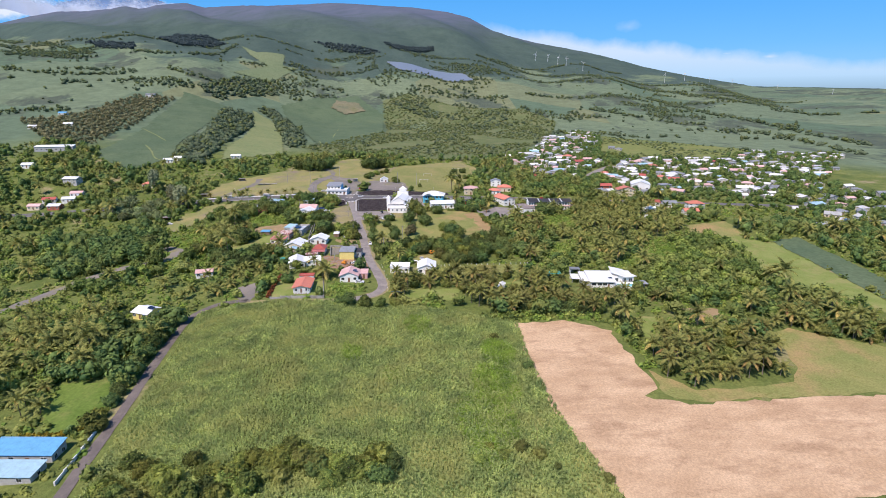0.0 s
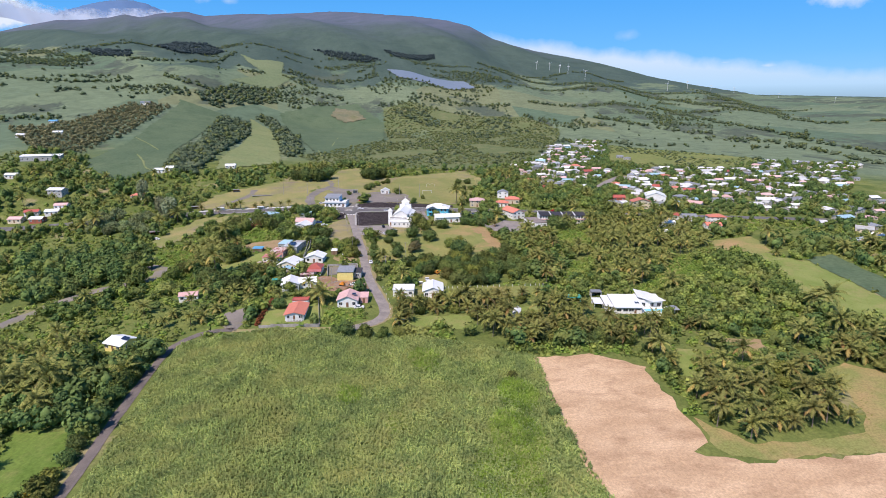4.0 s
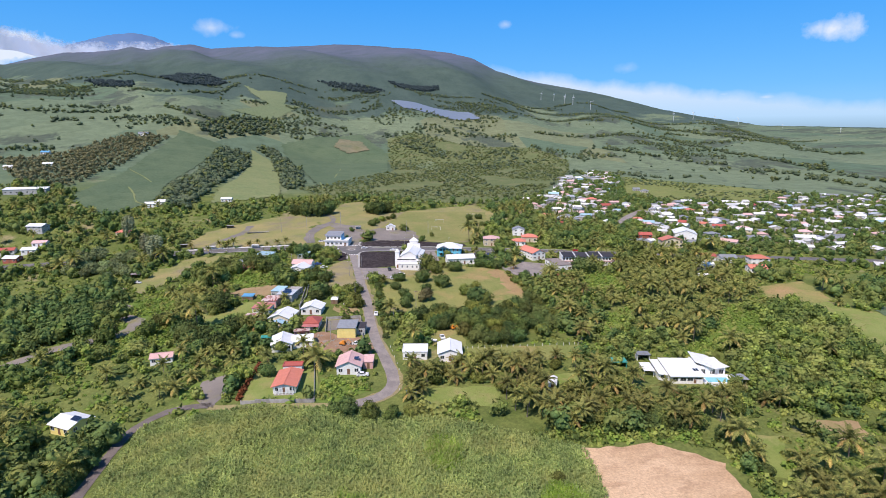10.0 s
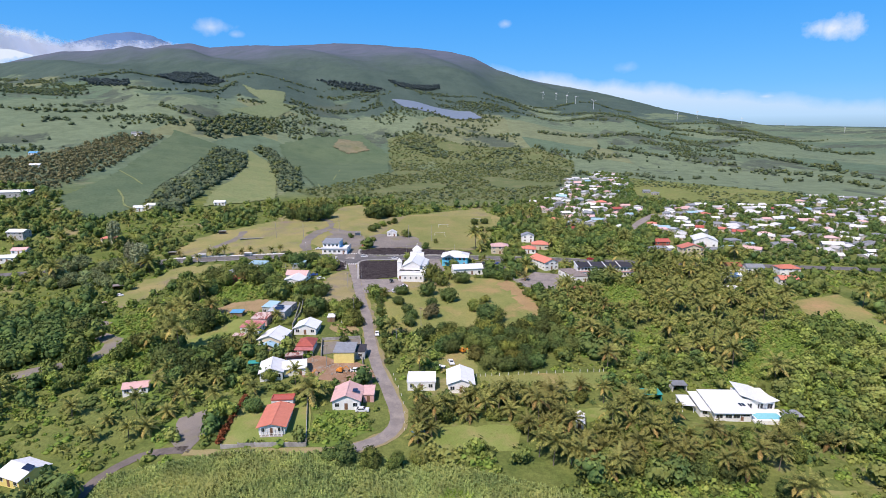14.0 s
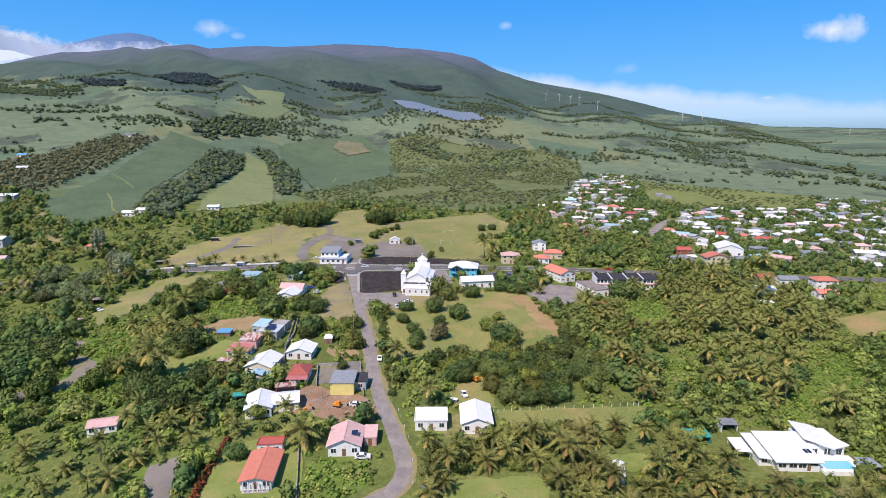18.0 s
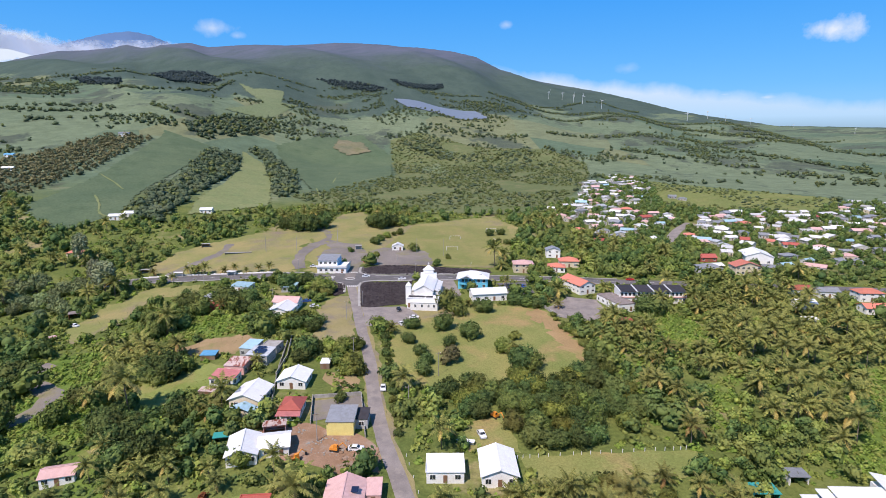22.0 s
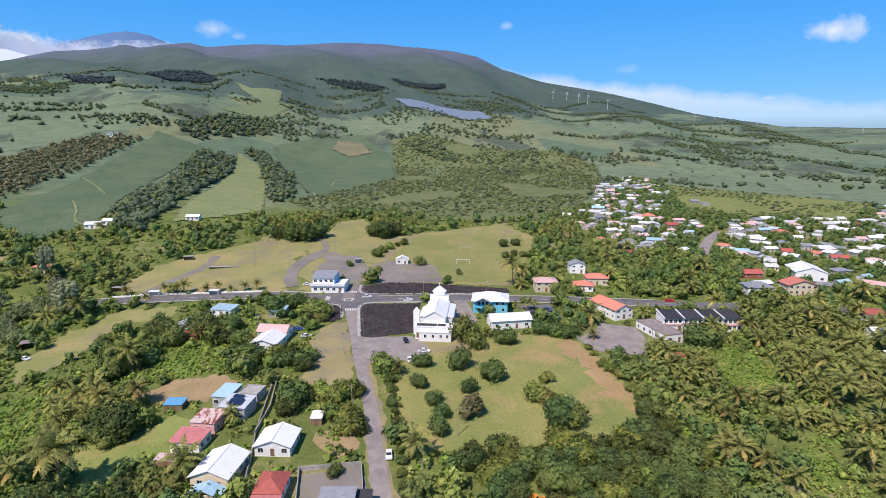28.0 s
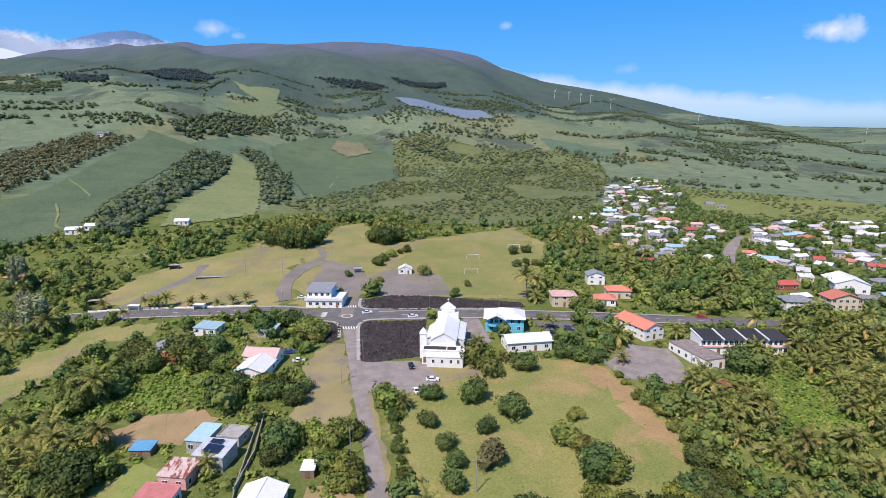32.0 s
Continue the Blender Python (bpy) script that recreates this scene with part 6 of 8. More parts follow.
TREE_KINDS = []
for k, (mat, w, h, lobes, clumps, leaf, lab) in enumerate([
        ("leaf", 7.5, 6.5, 9, 1900, 0.27, "spreading broadleaf tree with dense green foliage"),
        ("leaf", 6.0, 6.0, 8, 1500, 0.26, "rounded broadleaf tree in mid-green leaf"),
        ("leaf_bright", 6.5, 5.0, 9, 1600, 0.26, "low bright green leafy tree"),
        ("leaf_dark", 7.0, 6.0, 11, 2200, 0.25, "dark rounded mango tree"),
        ("leaf_dark", 6.0, 5.5, 9, 1800, 0.25, "dense dark green fruit tree"),
        ("leaf_grey", 7.0, 11.0, 14, 2600, 0.3, "tall feathery grey-green casuarina tree"),
        ("leaf_flush", 6.6, 5.8, 10, 2000, 0.25, "rounded mango tree in yellow-green new leaf"),
        ("leaf_dry", 6.2, 6.6, 9, 1500, 0.25, "thin brownish tree with drying leaves"),
        ("leaf_silver", 7.4, 6.6, 11, 2200, 0.28, "rounded tree with pale silvery green foliage")]):
    TREE_KINDS.append(("tree", k, mat, w, h, lobes, clumps, leaf, lab))
tree_first = {}
palm_first = {}


def add_tree(kind, x, y, scale, turn):
    _, k, mat, w, h, lobes, clumps, leaf, lab = TREE_KINDS[kind]
    m = pose(x, y, float(land(x, y)) - 0.1, 0, 0, turn)
    if kind not in tree_first:
        crown = crown_arrays(20 + k, clumps, w, h, lobes, leaf, base_z=-h * 0.08 if k != 5 else h * 0.2, flat=0.95 if k != 5 else 1.25, fine=True, core=0.7 if k != 5 else 0.6)
        tree_first[kind] = plant("tree", trunk_arrays(40 + k, h * 0.62, 0.25, 4, w * 0.25), crown, mat, lab, "tree", x, y, scale, turn)
        tree_first[kind].scale = (scale,) * 3
        return
    src = tree_first[kind]
    ob = copy_thing(src, m)
    tall = 1.2 if kind == 5 else 1.0
    ob.scale = (scale, scale, tall * scale * (0.9 + 0.25 * ((x * 7.3 + y * 3.1) % 1)))


PALM_HEIGHTS = (4.0, 5.5, 3.0, 7.5)
palm_protos = [palm_arrays(60 + k, hgt, 20, 4.6 + 0.4 * (k % 2)) for k, hgt in enumerate(PALM_HEIGHTS)]


def add_palm(kind, x, y, scale, turn):
    m = pose(x, y, float(land(x, y)) - 0.1, 0, 0, turn)
    if kind not in palm_first:
        v, f, i, head = palm_protos[kind]
        bm = bmesh.new()
        tube(bm, (0, 0, -0.5), (head[0] * 0.3, head[1] * 0.3, head[2] * 0.5), 0.2, 0.15, 7)
        tube(bm, (head[0] * 0.3, head[1] * 0.3, head[2] * 0.5), tuple(head), 0.15, 0.11, 7)
        palm_first[kind] = plant("palm_tree", bm, (v, f), "frond", "coconut palm with arching yellow-green fronds", "palm", x, y, scale, turn, [M["frond"], M["frond_dry"]], i)
        return
    copy_thing(palm_first[kind], m).scale = (scale,) * 3


rng = np.random.default_rng(11)
stuff_tree = []         # rows for joined trees
stuff_palm = []
single_tree, single_palm = [], []


def wood(poly, gap, palms, kinds, lo=0.7, hi=1.2, single=False):
    xs, ys = spread(rng, poly, gap)
    ok = free(xs, ys) & ~inside(SCRUB_GAP, xs, ys) & ~inside(SCRUB_EAST, xs, ys)
    for x, y in zip(xs[ok], ys[ok]):
        s, tn = rng.uniform(lo, hi), rng.uniform(0, 360)
        if rng.random() < palms:
            (single_palm if single else stuff_palm).append((x, y, s, tn, int(rng.integers(0, 4))))
        else:
            (single_tree if single else stuff_tree).append((x, y, s, tn, kinds[int(rng.integers(0, len(kinds)))]))


wood(ORCHARD, 5.6, 0.0, (3, 4, 3, 6, 3, 6, 0), 0.85, 1.2, True)
PALM_N = [(154, 361), (215, 353), (210, 314), (207, 292), (183, 270), (162, 264), (149, 274), (129, 277), (150, 318)]
PALM_M = [(117, 260), (154, 267), (140, 246), (157, 255), (131, 228), (119, 223), (127, 239), (113, 242)]
PALM_SW = [(-103, 268), (-93, 265), (-86, 266), (-73, 259), (-51, 248), (-44, 232), (-61, 218), (-70, 211), (-81, 217), (-92, 240)]
PALM_S = [(-40, 240), (-25, 239), (-19, 237), (-17, 229), (-37, 230)]
DARK_A = [(-81, 270), (-77, 276), (-65, 271), (-59, 255), (-68, 254), (-75, 258)]
DARK_B = [(-82, 315), (-75, 317), (-67, 305), (-69, 299), (-77, 303)]
MIXED = [(96, 246), (113, 241), (129, 238), (110, 219), (81, 222)]
BUSH_EAST = [(118, 191), (142, 228), (184, 268), (209, 265), (209, 234), (195, 207), (181, 189), (157, 175), (127, 173)]
TREES_NE = [(219, 300), (277, 281), (330, 268), (330, 190), (252, 185), (263, 256), (232, 264)]
TREES_SE = [(174, 173), (204, 145), (179, 120), (165, 143), (157, 160)]
wood(BUSH_EAST, 5.2, 0.04, (0, 1, 2, 0, 2), 0.75, 1.25)
WEST_CANOPY = [(-203, 352), (-174, 360), (-132, 355), (-110, 303), (-126, 289), (-142, 276), (-155, 265)]
wood(WEST_CANOPY, 6.4, 0.0, (3, 0, 3, 4), 1.0, 1.7)
wood(LANE_WOOD, 6.2, 0.12, (3, 0, 4, 3), 1.0, 1.6)
wood(VILLAGE_EAST, 7.0, 0.05, (3, 4, 0), 0.6, 1.2)
wood(TREES_NE, 6.5, 0.1, (3, 4, 0), 0.8, 1.4)
wood(TREES_SE, 5.6, 0.3, (3, 4, 0), 0.7, 1.2)
for z in (PALM_N, PALM_M):
    wood(z, 6.6, 0.88, (0, 1, 2), 0.85, 1.15)
wood(PALM_SW, 8.2, 0.62, (0, 2, 2), 0.7, 1.0)
wood(PALM_S, 5.4, 0.6, (0, 2), 0.6, 0.8)
wood(MIXED, 5.6, 0.08, (0, 1, 2, 4), 0.7, 1.1)
WOOD_V = [(135, 468), (179, 463), (230, 456), (218, 433), (178, 382), (132, 380), (123, 405)]
wood(WOOD_V, 6.2, 0.08, (0, 3, 2, 1), 0.8, 1.4)
xs, ys = spread(rng, PALMS_A, 5.8)
ok = free(xs, ys)
for z in (BUSH_EAST, PALM_N, PALM_M, MIXED, SCRUB_GAP, SCRUB_EAST, SCRUB_IN, SCRUB_FAR, SCRUB_POOL, ORCHARD):
    ok &= ~inside(z, xs, ys)
for x, y in zip(xs[ok], ys[ok]):
    (stuff_palm if rng.random() < 0.3 else stuff_tree).append((x, y, rng.uniform(0.7, 1.1), rng.uniform(0, 360), int(rng.integers(0, 3))))
for z in (DARK_A, DARK_B):
    wood(z, 5.2, 0.0, (3, 4, 3), 0.9, 1.3, True)
wood(PALMS_B, 4.9, 0.82, (2, 1), 0.7, 1.0, True)
wood(PALMS_C, 5.8, 0.8, (0, 2), 0.75, 1.05, True)
PALMS_W = [[(-100, 327), (-87, 331), (-72, 317), (-72, 308), (-87, 305)], [(-148, 203), (-142, 217), (-108, 223), (-96, 184), (-92, 138), (-108, 131)], [(-97, 311), (-88, 331), (-65, 327), (-64, 310), (-77, 307), (-81, 285)]]
for z in PALMS_W:
    wood(z, 6.0, 0.7, (0, 2), 0.7, 1.0)
wood(PALMS_D, 5.6, 0.7, (0, 2), 0.75, 1.05, True)
PALMS_E = [(60, 175), (96, 168), (128, 178), (136, 190), (112, 187), (92, 190), (70, 197)]
wood(PALMS_E, 5.0, 0.6, (0, 2, 4), 0.65, 0.95, True)
ZONES = [LANE_WOOD, VILLAGE_EAST, WEST_CANOPY, BUSH_EAST, TREES_NE, TREES_SE, PALMS_A, WOOD_V, PALM_N, PALM_M, PALM_SW, PALM_S, DARK_A, DARK_B, MIXED, PALMS_E, PALMS_B, PALMS_C, PALMS_D, ORCHARD, VILLAGE] + PALMS_W
# the wooded belt round the houses
BELT = [(-330, 120), (-60, 40), (-78, 200), (-40, 204), (-15, 202), (14, 196), (60, 172), (95, 168), (95, 130), (200, 150), (330, 190), (330, 330), (226, 378), (220, 392), (202, 431), (179, 480), (154, 550), (170, 607), (110, 580), (40, 620), (-60, 640), (-150, 560), (-330, 640), (-420, 600)]
LOW = [SCRUB_LOW, SCRUB_GAP, SCRUB_EAST, SCRUB_WEST, GARDEN, SCRUB_HILL, SCRUB_IN, SCRUB_POOL, SCRUB_FAR]
xs, ys = spread(rng, BELT, 7.2)
ok = free(xs, ys)
for z in ZONES + LOW:
    ok &= ~inside(z, xs, ys)
thin = np.array([noise.noise((x * 0.02, y * 0.02, 3.0)) for x, y in zip(xs, ys)])
for x, y, q in zip(xs[ok], ys[ok], thin[ok]):
    if (q < -0.1 and rng.random() < 0.75) or (x < -45 and y < 430 and q < 0.06 and rng.random() < 0.8):
        continue
    kindly = noise.noise((x * 0.03, y * 0.03, 7.0))
    s, tn = rng.uniform(0.6, 1.2) + (0.4 if rng.random() < 0.2 else 0), rng.uniform(0, 360)
    if rng.random() < (0.3 if kindly > 0.15 else 0.04):
        stuff_palm.append((x, y, max(0.7, s), tn, int(rng.integers(0, 4))))
    else:
        pool = (0, 1, 2, 3) if kindly > 0.1 else ((2, 1, 0, 4) if kindly > -0.15 else (3, 4, 3, 0))
        stuff_tree.append((x, y, s, tn, pool[int(rng.integers(0, len(pool)))]))
xs, ys = spread(rng, VILLAGE, 6.6)
ok = free(xs, ys) & ~inside(WOOD_V, xs, ys)
for x, y in zip(xs[ok], ys[ok]):
    stuff_tree.append((x, y, rng.uniform(0.5, 1.1), rng.uniform(0, 360), (0, 4, 3)[int(rng.integers(0, 3))]))
LONE = [(6, 332, 0.55, 1), (-27, 336, 1.25, 0), (-32, 340, 1.2, 2), (-43, 335, 1.2, 0), (-42, 343, 1.2, 3), (-18, 376, 1, 2), (-22, 385, 1.1, 0), (-31, 395, 0.9, 1), (-48, 403, 0.8, 1), (-53, 362, 1.1, 3), (-59, 374, 1, 0), (-88, 379, 1.1, 0), (-101, 384, 1, 1), (-8, 460, 0.7, 1), (8, 448, 0.7, 2), (42, 421, 0.85, 1), (8, 480, 1, 3), (51, 436, 0.6, 1), (-57, 539, 1.6, 3), (-47, 530, 2.1, 3), (-37, 528, 2.2, 3), (-29, 536, 2, 3), (7, 539, 1.9, 3), (15, 533, 2.2, 3), (23, 541, 1.9, 3), (7, 483, 0.9, 1), (12, 490, 0.8, 0), (17, 498, 0.9, 2), (27, 509, 0.9, 0), (22, 505, 0.7, 1), (32, 458, 1, 0), (85, 468, 0.8, 3), (91, 470, 0.8, 3), (97, 469, 0.8, 3), (91, 496, 0.9, 3), (99, 498, 0.9, 3), (-60, 101, 0.8, 0), (-50, 94, 0.9, 2), (-44, 97, 0.8, 0), (-34, 89, 0.9, 2), (-27, 93, 0.8, 4), (-20, 97, 0.9, 0), (-13, 88, 0.8, 3), (-6, 90, 0.8, 0), (2, 84, 0.9, 3), (-32, 95, 0.7, 2), (28, 87, 0.6, 2), (39, 90, 0.55, 0), (43, 87, 0.6, 2), (57, 76, 0.5, 1), (-58, 88, 0.9, 0), (-47, 87, 0.9, 2), (-38, 85, 0.9, 3), (-22, 88, 0.9, 2), (-16, 92, 0.8, 4), (-9, 84, 0.8, 2), (-29, 85, 0.9, 0), (34, 88, 0.6, 2), (-64, 95, 0.7, 2), (-66, 85, 0.8, 2), (6, 88, 0.7, 3), (46, 82, 0.4, 1), (31, 92, 0.45, 2), (53, 130, 0.55, 3), (47, 153, 0.5, 0), (-6, 192, 1, 3), (1, 190, 0.9, 0), (7, 188, 0.8, 1), (-10, 194, 0.8, 4), (13, 189, 0.7, 2), (-55, 98, 0.7, 2), (-40, 92, 0.8, 0)]
WEST_TREES = [(-182.6, 440.8, 1.52, 8), (-176.6, 437.8, 1.27, 8), (-186.6, 434.8, 1.14, 8), (-159.5, 428.2, 1.33, 8), (-153.5, 425.2, 1.1, 8), (-163.5, 422.2, 0.99, 8), (-151.5, 397.4, 1.16, 8), (-145.5, 394.4, 0.97, 8), (-155.5, 391.4, 0.87, 8), (-190.7, 438.3, 1.41, 8), (-184.7, 435.3, 1.18, 8), (-194.7, 432.3, 1.06, 8), (-187.2, 421.1, 1.3, 8), (-181.2, 418.1, 1.08, 8), (-191.2, 415.1, 0.97, 8), (-157.9, 439.1, 0.89, 8), (-151.9, 436.1, 0.74, 8), (-161.9, 433.1, 0.67, 8), (-166.1, 416.3, 1.13, 8), (-160.1, 413.3, 0.94, 8), (-170.1, 410.3, 0.85, 8), (-171.2, 410.1, 1.24, 8), (-165.2, 407.1, 1.03, 8), (-175.2, 404.1, 0.93, 8), (-135.9, 415.9, 1.57, 5), (-145.1, 427.9, 1.26, 5), (-173.1, 473.7, 1.29, 5)]
MEADOW_TREES = [(31.4, 324.1, 1.23, 3), (40.6, 315.2, 1.5, 4), (31.5, 307.4, 0.78, 3), (29.4, 293.1, 1.31, 7), (53.9, 285.9, 1.49, 3), (57.6, 284.1, 1.17, 0), (51, 300.1, 1.16, 2), (54.4, 297.1, 1.04, 2), (57.9, 310.7, 0.75, 2), (6, 330.6, 0.96, 1), (18.6, 327.5, 1, 3), (16, 313.3, 0.89, 3), (37.6, 348.2, 1.56, 0), (40.5, 340.8, 1.22, 0), (52, 342.8, 1.23, 3), (69.7, 350.6, 1.02, 3), (74, 348.1, 1.02, 3), (78.5, 345.6, 1.12, 4), (19.9, 302.5, 0.84, 3), (20.9, 294, 0.88, 4), (18.8, 286.4, 0.99, 3), (82, 333.7, 0.52, 2), (81.8, 328.4, 0.46, 2), (81.2, 319.2, 0.57, 0), (82.9, 315.5, 0.8, 0), (83.7, 310.4, 0.79, 2), (82.7, 301.4, 0.61, 2), (126.4, 330.8, 1.85, 3), (170.5, 352.1, 2.73, 0), (159.9, 348, 1.72, 3)]
YARD_TREES = [(-21.6, 306.6, 1.33, 3), (-18.9, 309.6, 0.97, 0), (-23, 301.4, 0.92, 3), (-8.9, 306.9, 1.19, 2), (-3.9, 310.3, 0.97, 0), (-10.5, 297.4, 0.94, 0), (-5.1, 294.4, 1.28, 2), (-3.1, 288.8, 0.89, 0), (-6.9, 289.3, 0.99, 2), (-13.5, 310.2, 0.94, 2), (-21.1, 292.3, 0.52, 0), (-68.2, 301.4, 1.72, 3), (-70.9, 298.1, 1.05, 0), (-83, 378.1, 1.68, 3), (-74.4, 365.8, 1.42, 0), (-65.9, 373.5, 1.73, 3), (-58, 362.3, 1.37, 0), (-55.5, 374.7, 1.48, 3), (-48.3, 356.7, 1.16, 0), (-38.7, 388.8, 1.47, 3), (-29.4, 392.8, 1.66, 4), (-19.5, 379.6, 1.71, 2), (-24.5, 377.4, 1.02, 0), (-45, 400.7, 1.26, 0), (-43.1, 333.8, 1.16, 3), (-40.4, 336.4, 1.24, 0), (-28.4, 333.8, 1.09, 3), (-25.5, 337, 0.94, 0), (-21.3, 329.4, 0.97, 3)]
HILL_TREES = [(-70, 300.8, 1.5, 3), (-76.5, 268.1, 1.44, 3), (-67.1, 259.4, 1.48, 3), (-59.9, 251.6, 1.25, 3), (-65.8, 250.2, 1.53, 4), (-56.3, 270.7, 1.3, 3), (-51.1, 271.4, 1.05, 0), (-48.2, 274.5, 0.96, 0), (-51.9, 246, 1.03, 0), (-34.8, 221.5, 0.86, 3), (-43.9, 220.1, 1.31, 2), (-23, 308.7, 1.29, 3), (-8.4, 270.8, 0.6, 3), (-93.8, 278.3, 1.27, 0), (-90.2, 259.3, 1.54, 2), (-110.4, 279.8, 1.62, 0), (-91.5, 290.1, 1.29, 3), (-122.7, 315.4, 1.85, 3), (-32.2, 241.9, 0.93, 2), (-87.6, 345.3, 1.81, 0), (-81.3, 357.9, 1.5, 0)]
for x, y, s, k in LONE + WEST_TREES + MEADOW_TREES + YARD_TREES + HILL_TREES:
    add_tree(k, x, y, s, rng.uniform(0, 360))
for x, y in ((93, 307), (101, 312), (103, 303), (109, 305), (105, 324), (102, 280), (107, 284), (115, 276), (88, 262), (91, 260), (95, 257), (90, 242), (86, 234), (91, 265), (-90, 317), (-85, 313), (-81, 319), (-69, 317), (-86, 299), (-81, 297), (-87, 295), (-85, 282), (-46, 268), (-50, 271), (97, 300), (112, 312)):
    add_palm(int(rng.integers(0, 4)), x, y, rng.uniform(0.8, 1.05), rng.uniform(0, 360))
for x, y in ((-100, 434), (-94, 432), (-79, 430), (-73, 429), (-66, 426), (-59, 425), (-53, 424), (-121, 441), (10, 322), (47, 350), (72, 377), (86, 352), (88, 343), (-38, 300), (-66, 369)):
    add_palm(int(rng.integers(0, 3)), x, y + (3 if y > 422 else 0), rng.uniform(0.65, 0.85), rng.uniform(0, 360))
for x, y, s, k in ((66, 178, 0.85, 3), (72, 175, 0.95, 0), (78, 174, 0.9, 3), (84, 173, 1.0, 4), (90, 172, 0.9, 3), (96, 170, 0.85, 0), (70, 183, 0.8, 2), (80, 180, 0.9, 3), (88, 179, 0.9, 4), (62, 182, 0.8, 0), (56, 182, 0.7, 2), (100, 164, 0.8, 3), (102, 156, 0.8, 0), (101, 148, 0.7, 4)):
    add_tree(k, x, y, s, rng.uniform(0, 360))
for k in range(34):
    add_tree((2, 2, 6, 0)[k % 4], -64 + 68 * ((k * 0.618) % 1), 82 + 15 * rng.random(), rng.uniform(0.75, 1.1), rng.uniform(0, 360))
for k in range(13):
    add_tree((0, 2, 4, 3)[k % 4], -77.8 + rng.uniform(-1.0, 0.6), 122 + k * 6.0, rng.uniform(0.7, 1.05), rng.uniform(0, 360))
for k in range(16):
    add_tree((4, 1, 3)[k % 3], 8.4 - k * 0.1 + rng.uniform(-0.6, 0.6), 250 + k * 4.7, rng.uniform(0.4, 0.62), rng.uniform(0, 360))
for x, y, s, tn, k in single_tree:
    add_tree(k, x, y, s, tn)
for x, y, s, tn, k in single_palm:
    add_palm(k, x, y, s, tn)

mid_protos = []
for k in range(6):
    _, _, mat, w, h, lobes, clumps, leaf, lab = TREE_KINDS[k]
    v, f = crown_arrays(80 + k, 270, w, h, 7, leaf * 1.6, base_z=-h * 0.05, flat=0.9 if k != 5 else 1.3, core=0.66)
    mid_protos.append((v, f, [{"leaf": 0, "leaf_bright": 1, "leaf_dark": 2, "leaf_grey": 3}[mat]] * len(f)))
for k in range(6):          # plainer crowns for the trees that stay far off
    _, _, mat, w, h, lobes, clumps, leaf, lab = TREE_KINDS[k]
    v, f = crown_arrays(90 + k, 150, w, h, 5, leaf * 1.65, base_z=-h * 0.05, flat=0.9 if k != 5 else 1.3, core=0.78)
    mid_protos.append((v, f, [{"leaf": 0, "leaf_bright": 1, "leaf_dark": 2, "leaf_grey": 3}[mat]] * len(f)))
st = np.array(stuff_tree)
off = np.maximum(np.abs(st[:, 0] - 30) - 185, 0) + np.maximum(st[:, 1] - 350, 0)
st[:, 4] += 6 * (off > 0)
rows = np.c_[st[:, 0], st[:, 1], land(st[:, 0], st[:, 1]) - 0.2, st[:, 2], np.radians(st[:, 3]), st[:, 4]]
strew("woodland", mid_protos, rows, [M["leaf"], M["leaf_bright"], M["leaf_dark"], M["leaf_grey"]], "dense mixed green woodland round the houses", "woodland")
sp = np.array(stuff_palm)
rows = np.c_[sp[:, 0], sp[:, 1], land(sp[:, 0], sp[:, 1]) - 0.1, sp[:, 2], np.radians(sp[:, 3]), sp[:, 4]]
trunked = []
for v, f, i, head in palm_protos:
    bm = bmesh.new()
    tube(bm, (0, 0, -0.5), tuple(head), 0.17, 0.1, 5)
    bm.verts.index_update()
    tv = np.array([p.co[:] for p in bm.verts])
    tf = [[p.index + len(v) for p in q.verts] for q in bm.faces]
    bm.free()
    trunked.append((np.concatenate([v, tv]), f + tf, list(i) + [2] * len(tf)))
strew("palm_grove", trunked, rows, [M["frond"], M["frond_dry"], M["trunk"]], "coconut palms scattered through green scrub", "palms")

# low scrub between the trees
shrub = []
for k in range(6):
    v, f = crown_arrays(120 + k, 26, 3.6, 1.5, 2, 0.42, base_z=-0.45, flat=0.42, core=0.85)
    shrub.append((v, f, [(0, 1, 0, 3, 2, 2)[k]] * len(f)))
xs, ys = spread(rng, BELT, 3.9)
for z in LOW:
    more = spread(rng, z, 2.5)
    xs, ys = np.concatenate([xs, more[0]]), np.concatenate([ys, more[1]])
more = spread(rng, [(14, 190), (60, 166), (80, 166), (97, 160), (93, 126), (106, 112), (108, 122), (100, 140), (104, 170), (60, 180), (14, 200)], 1.9)
xs, ys = np.concatenate([xs, more[0]]), np.concatenate([ys, more[1]])
ok = free(xs, ys)
xs, ys = xs[ok], ys[ok]
low = np.zeros(len(xs), bool)
for z in LOW:
    low |= inside(z, xs, ys)
shady = np.zeros(len(xs), bool)
for z in (PALM_N, PALM_M, PALM_SW, PALM_S, PALMS_B, PALMS_C, PALMS_D, PALMS_E, ORCHARD, DARK_A):
    shady |= inside(z, xs, ys)
ok = ~shady | (rng.random(len(xs)) < 0.45)
xs, ys, low, shady = xs[ok], ys[ok], low[ok], shady[ok]
thin = np.array([noise.noise((x * 0.035, y * 0.035, 9.0)) for x, y in zip(xs, ys)])
ok = (thin > -0.35) & ((ys < 380) | (rng.random(len(xs)) < 0.5)) | low
xs, ys, low, shady = xs[ok], ys[ok], low[ok], shady[ok]
size = np.where(low, rng.uniform(0.6, 1.25, len(xs)), rng.uniform(0.6, 1.7, len(xs)))
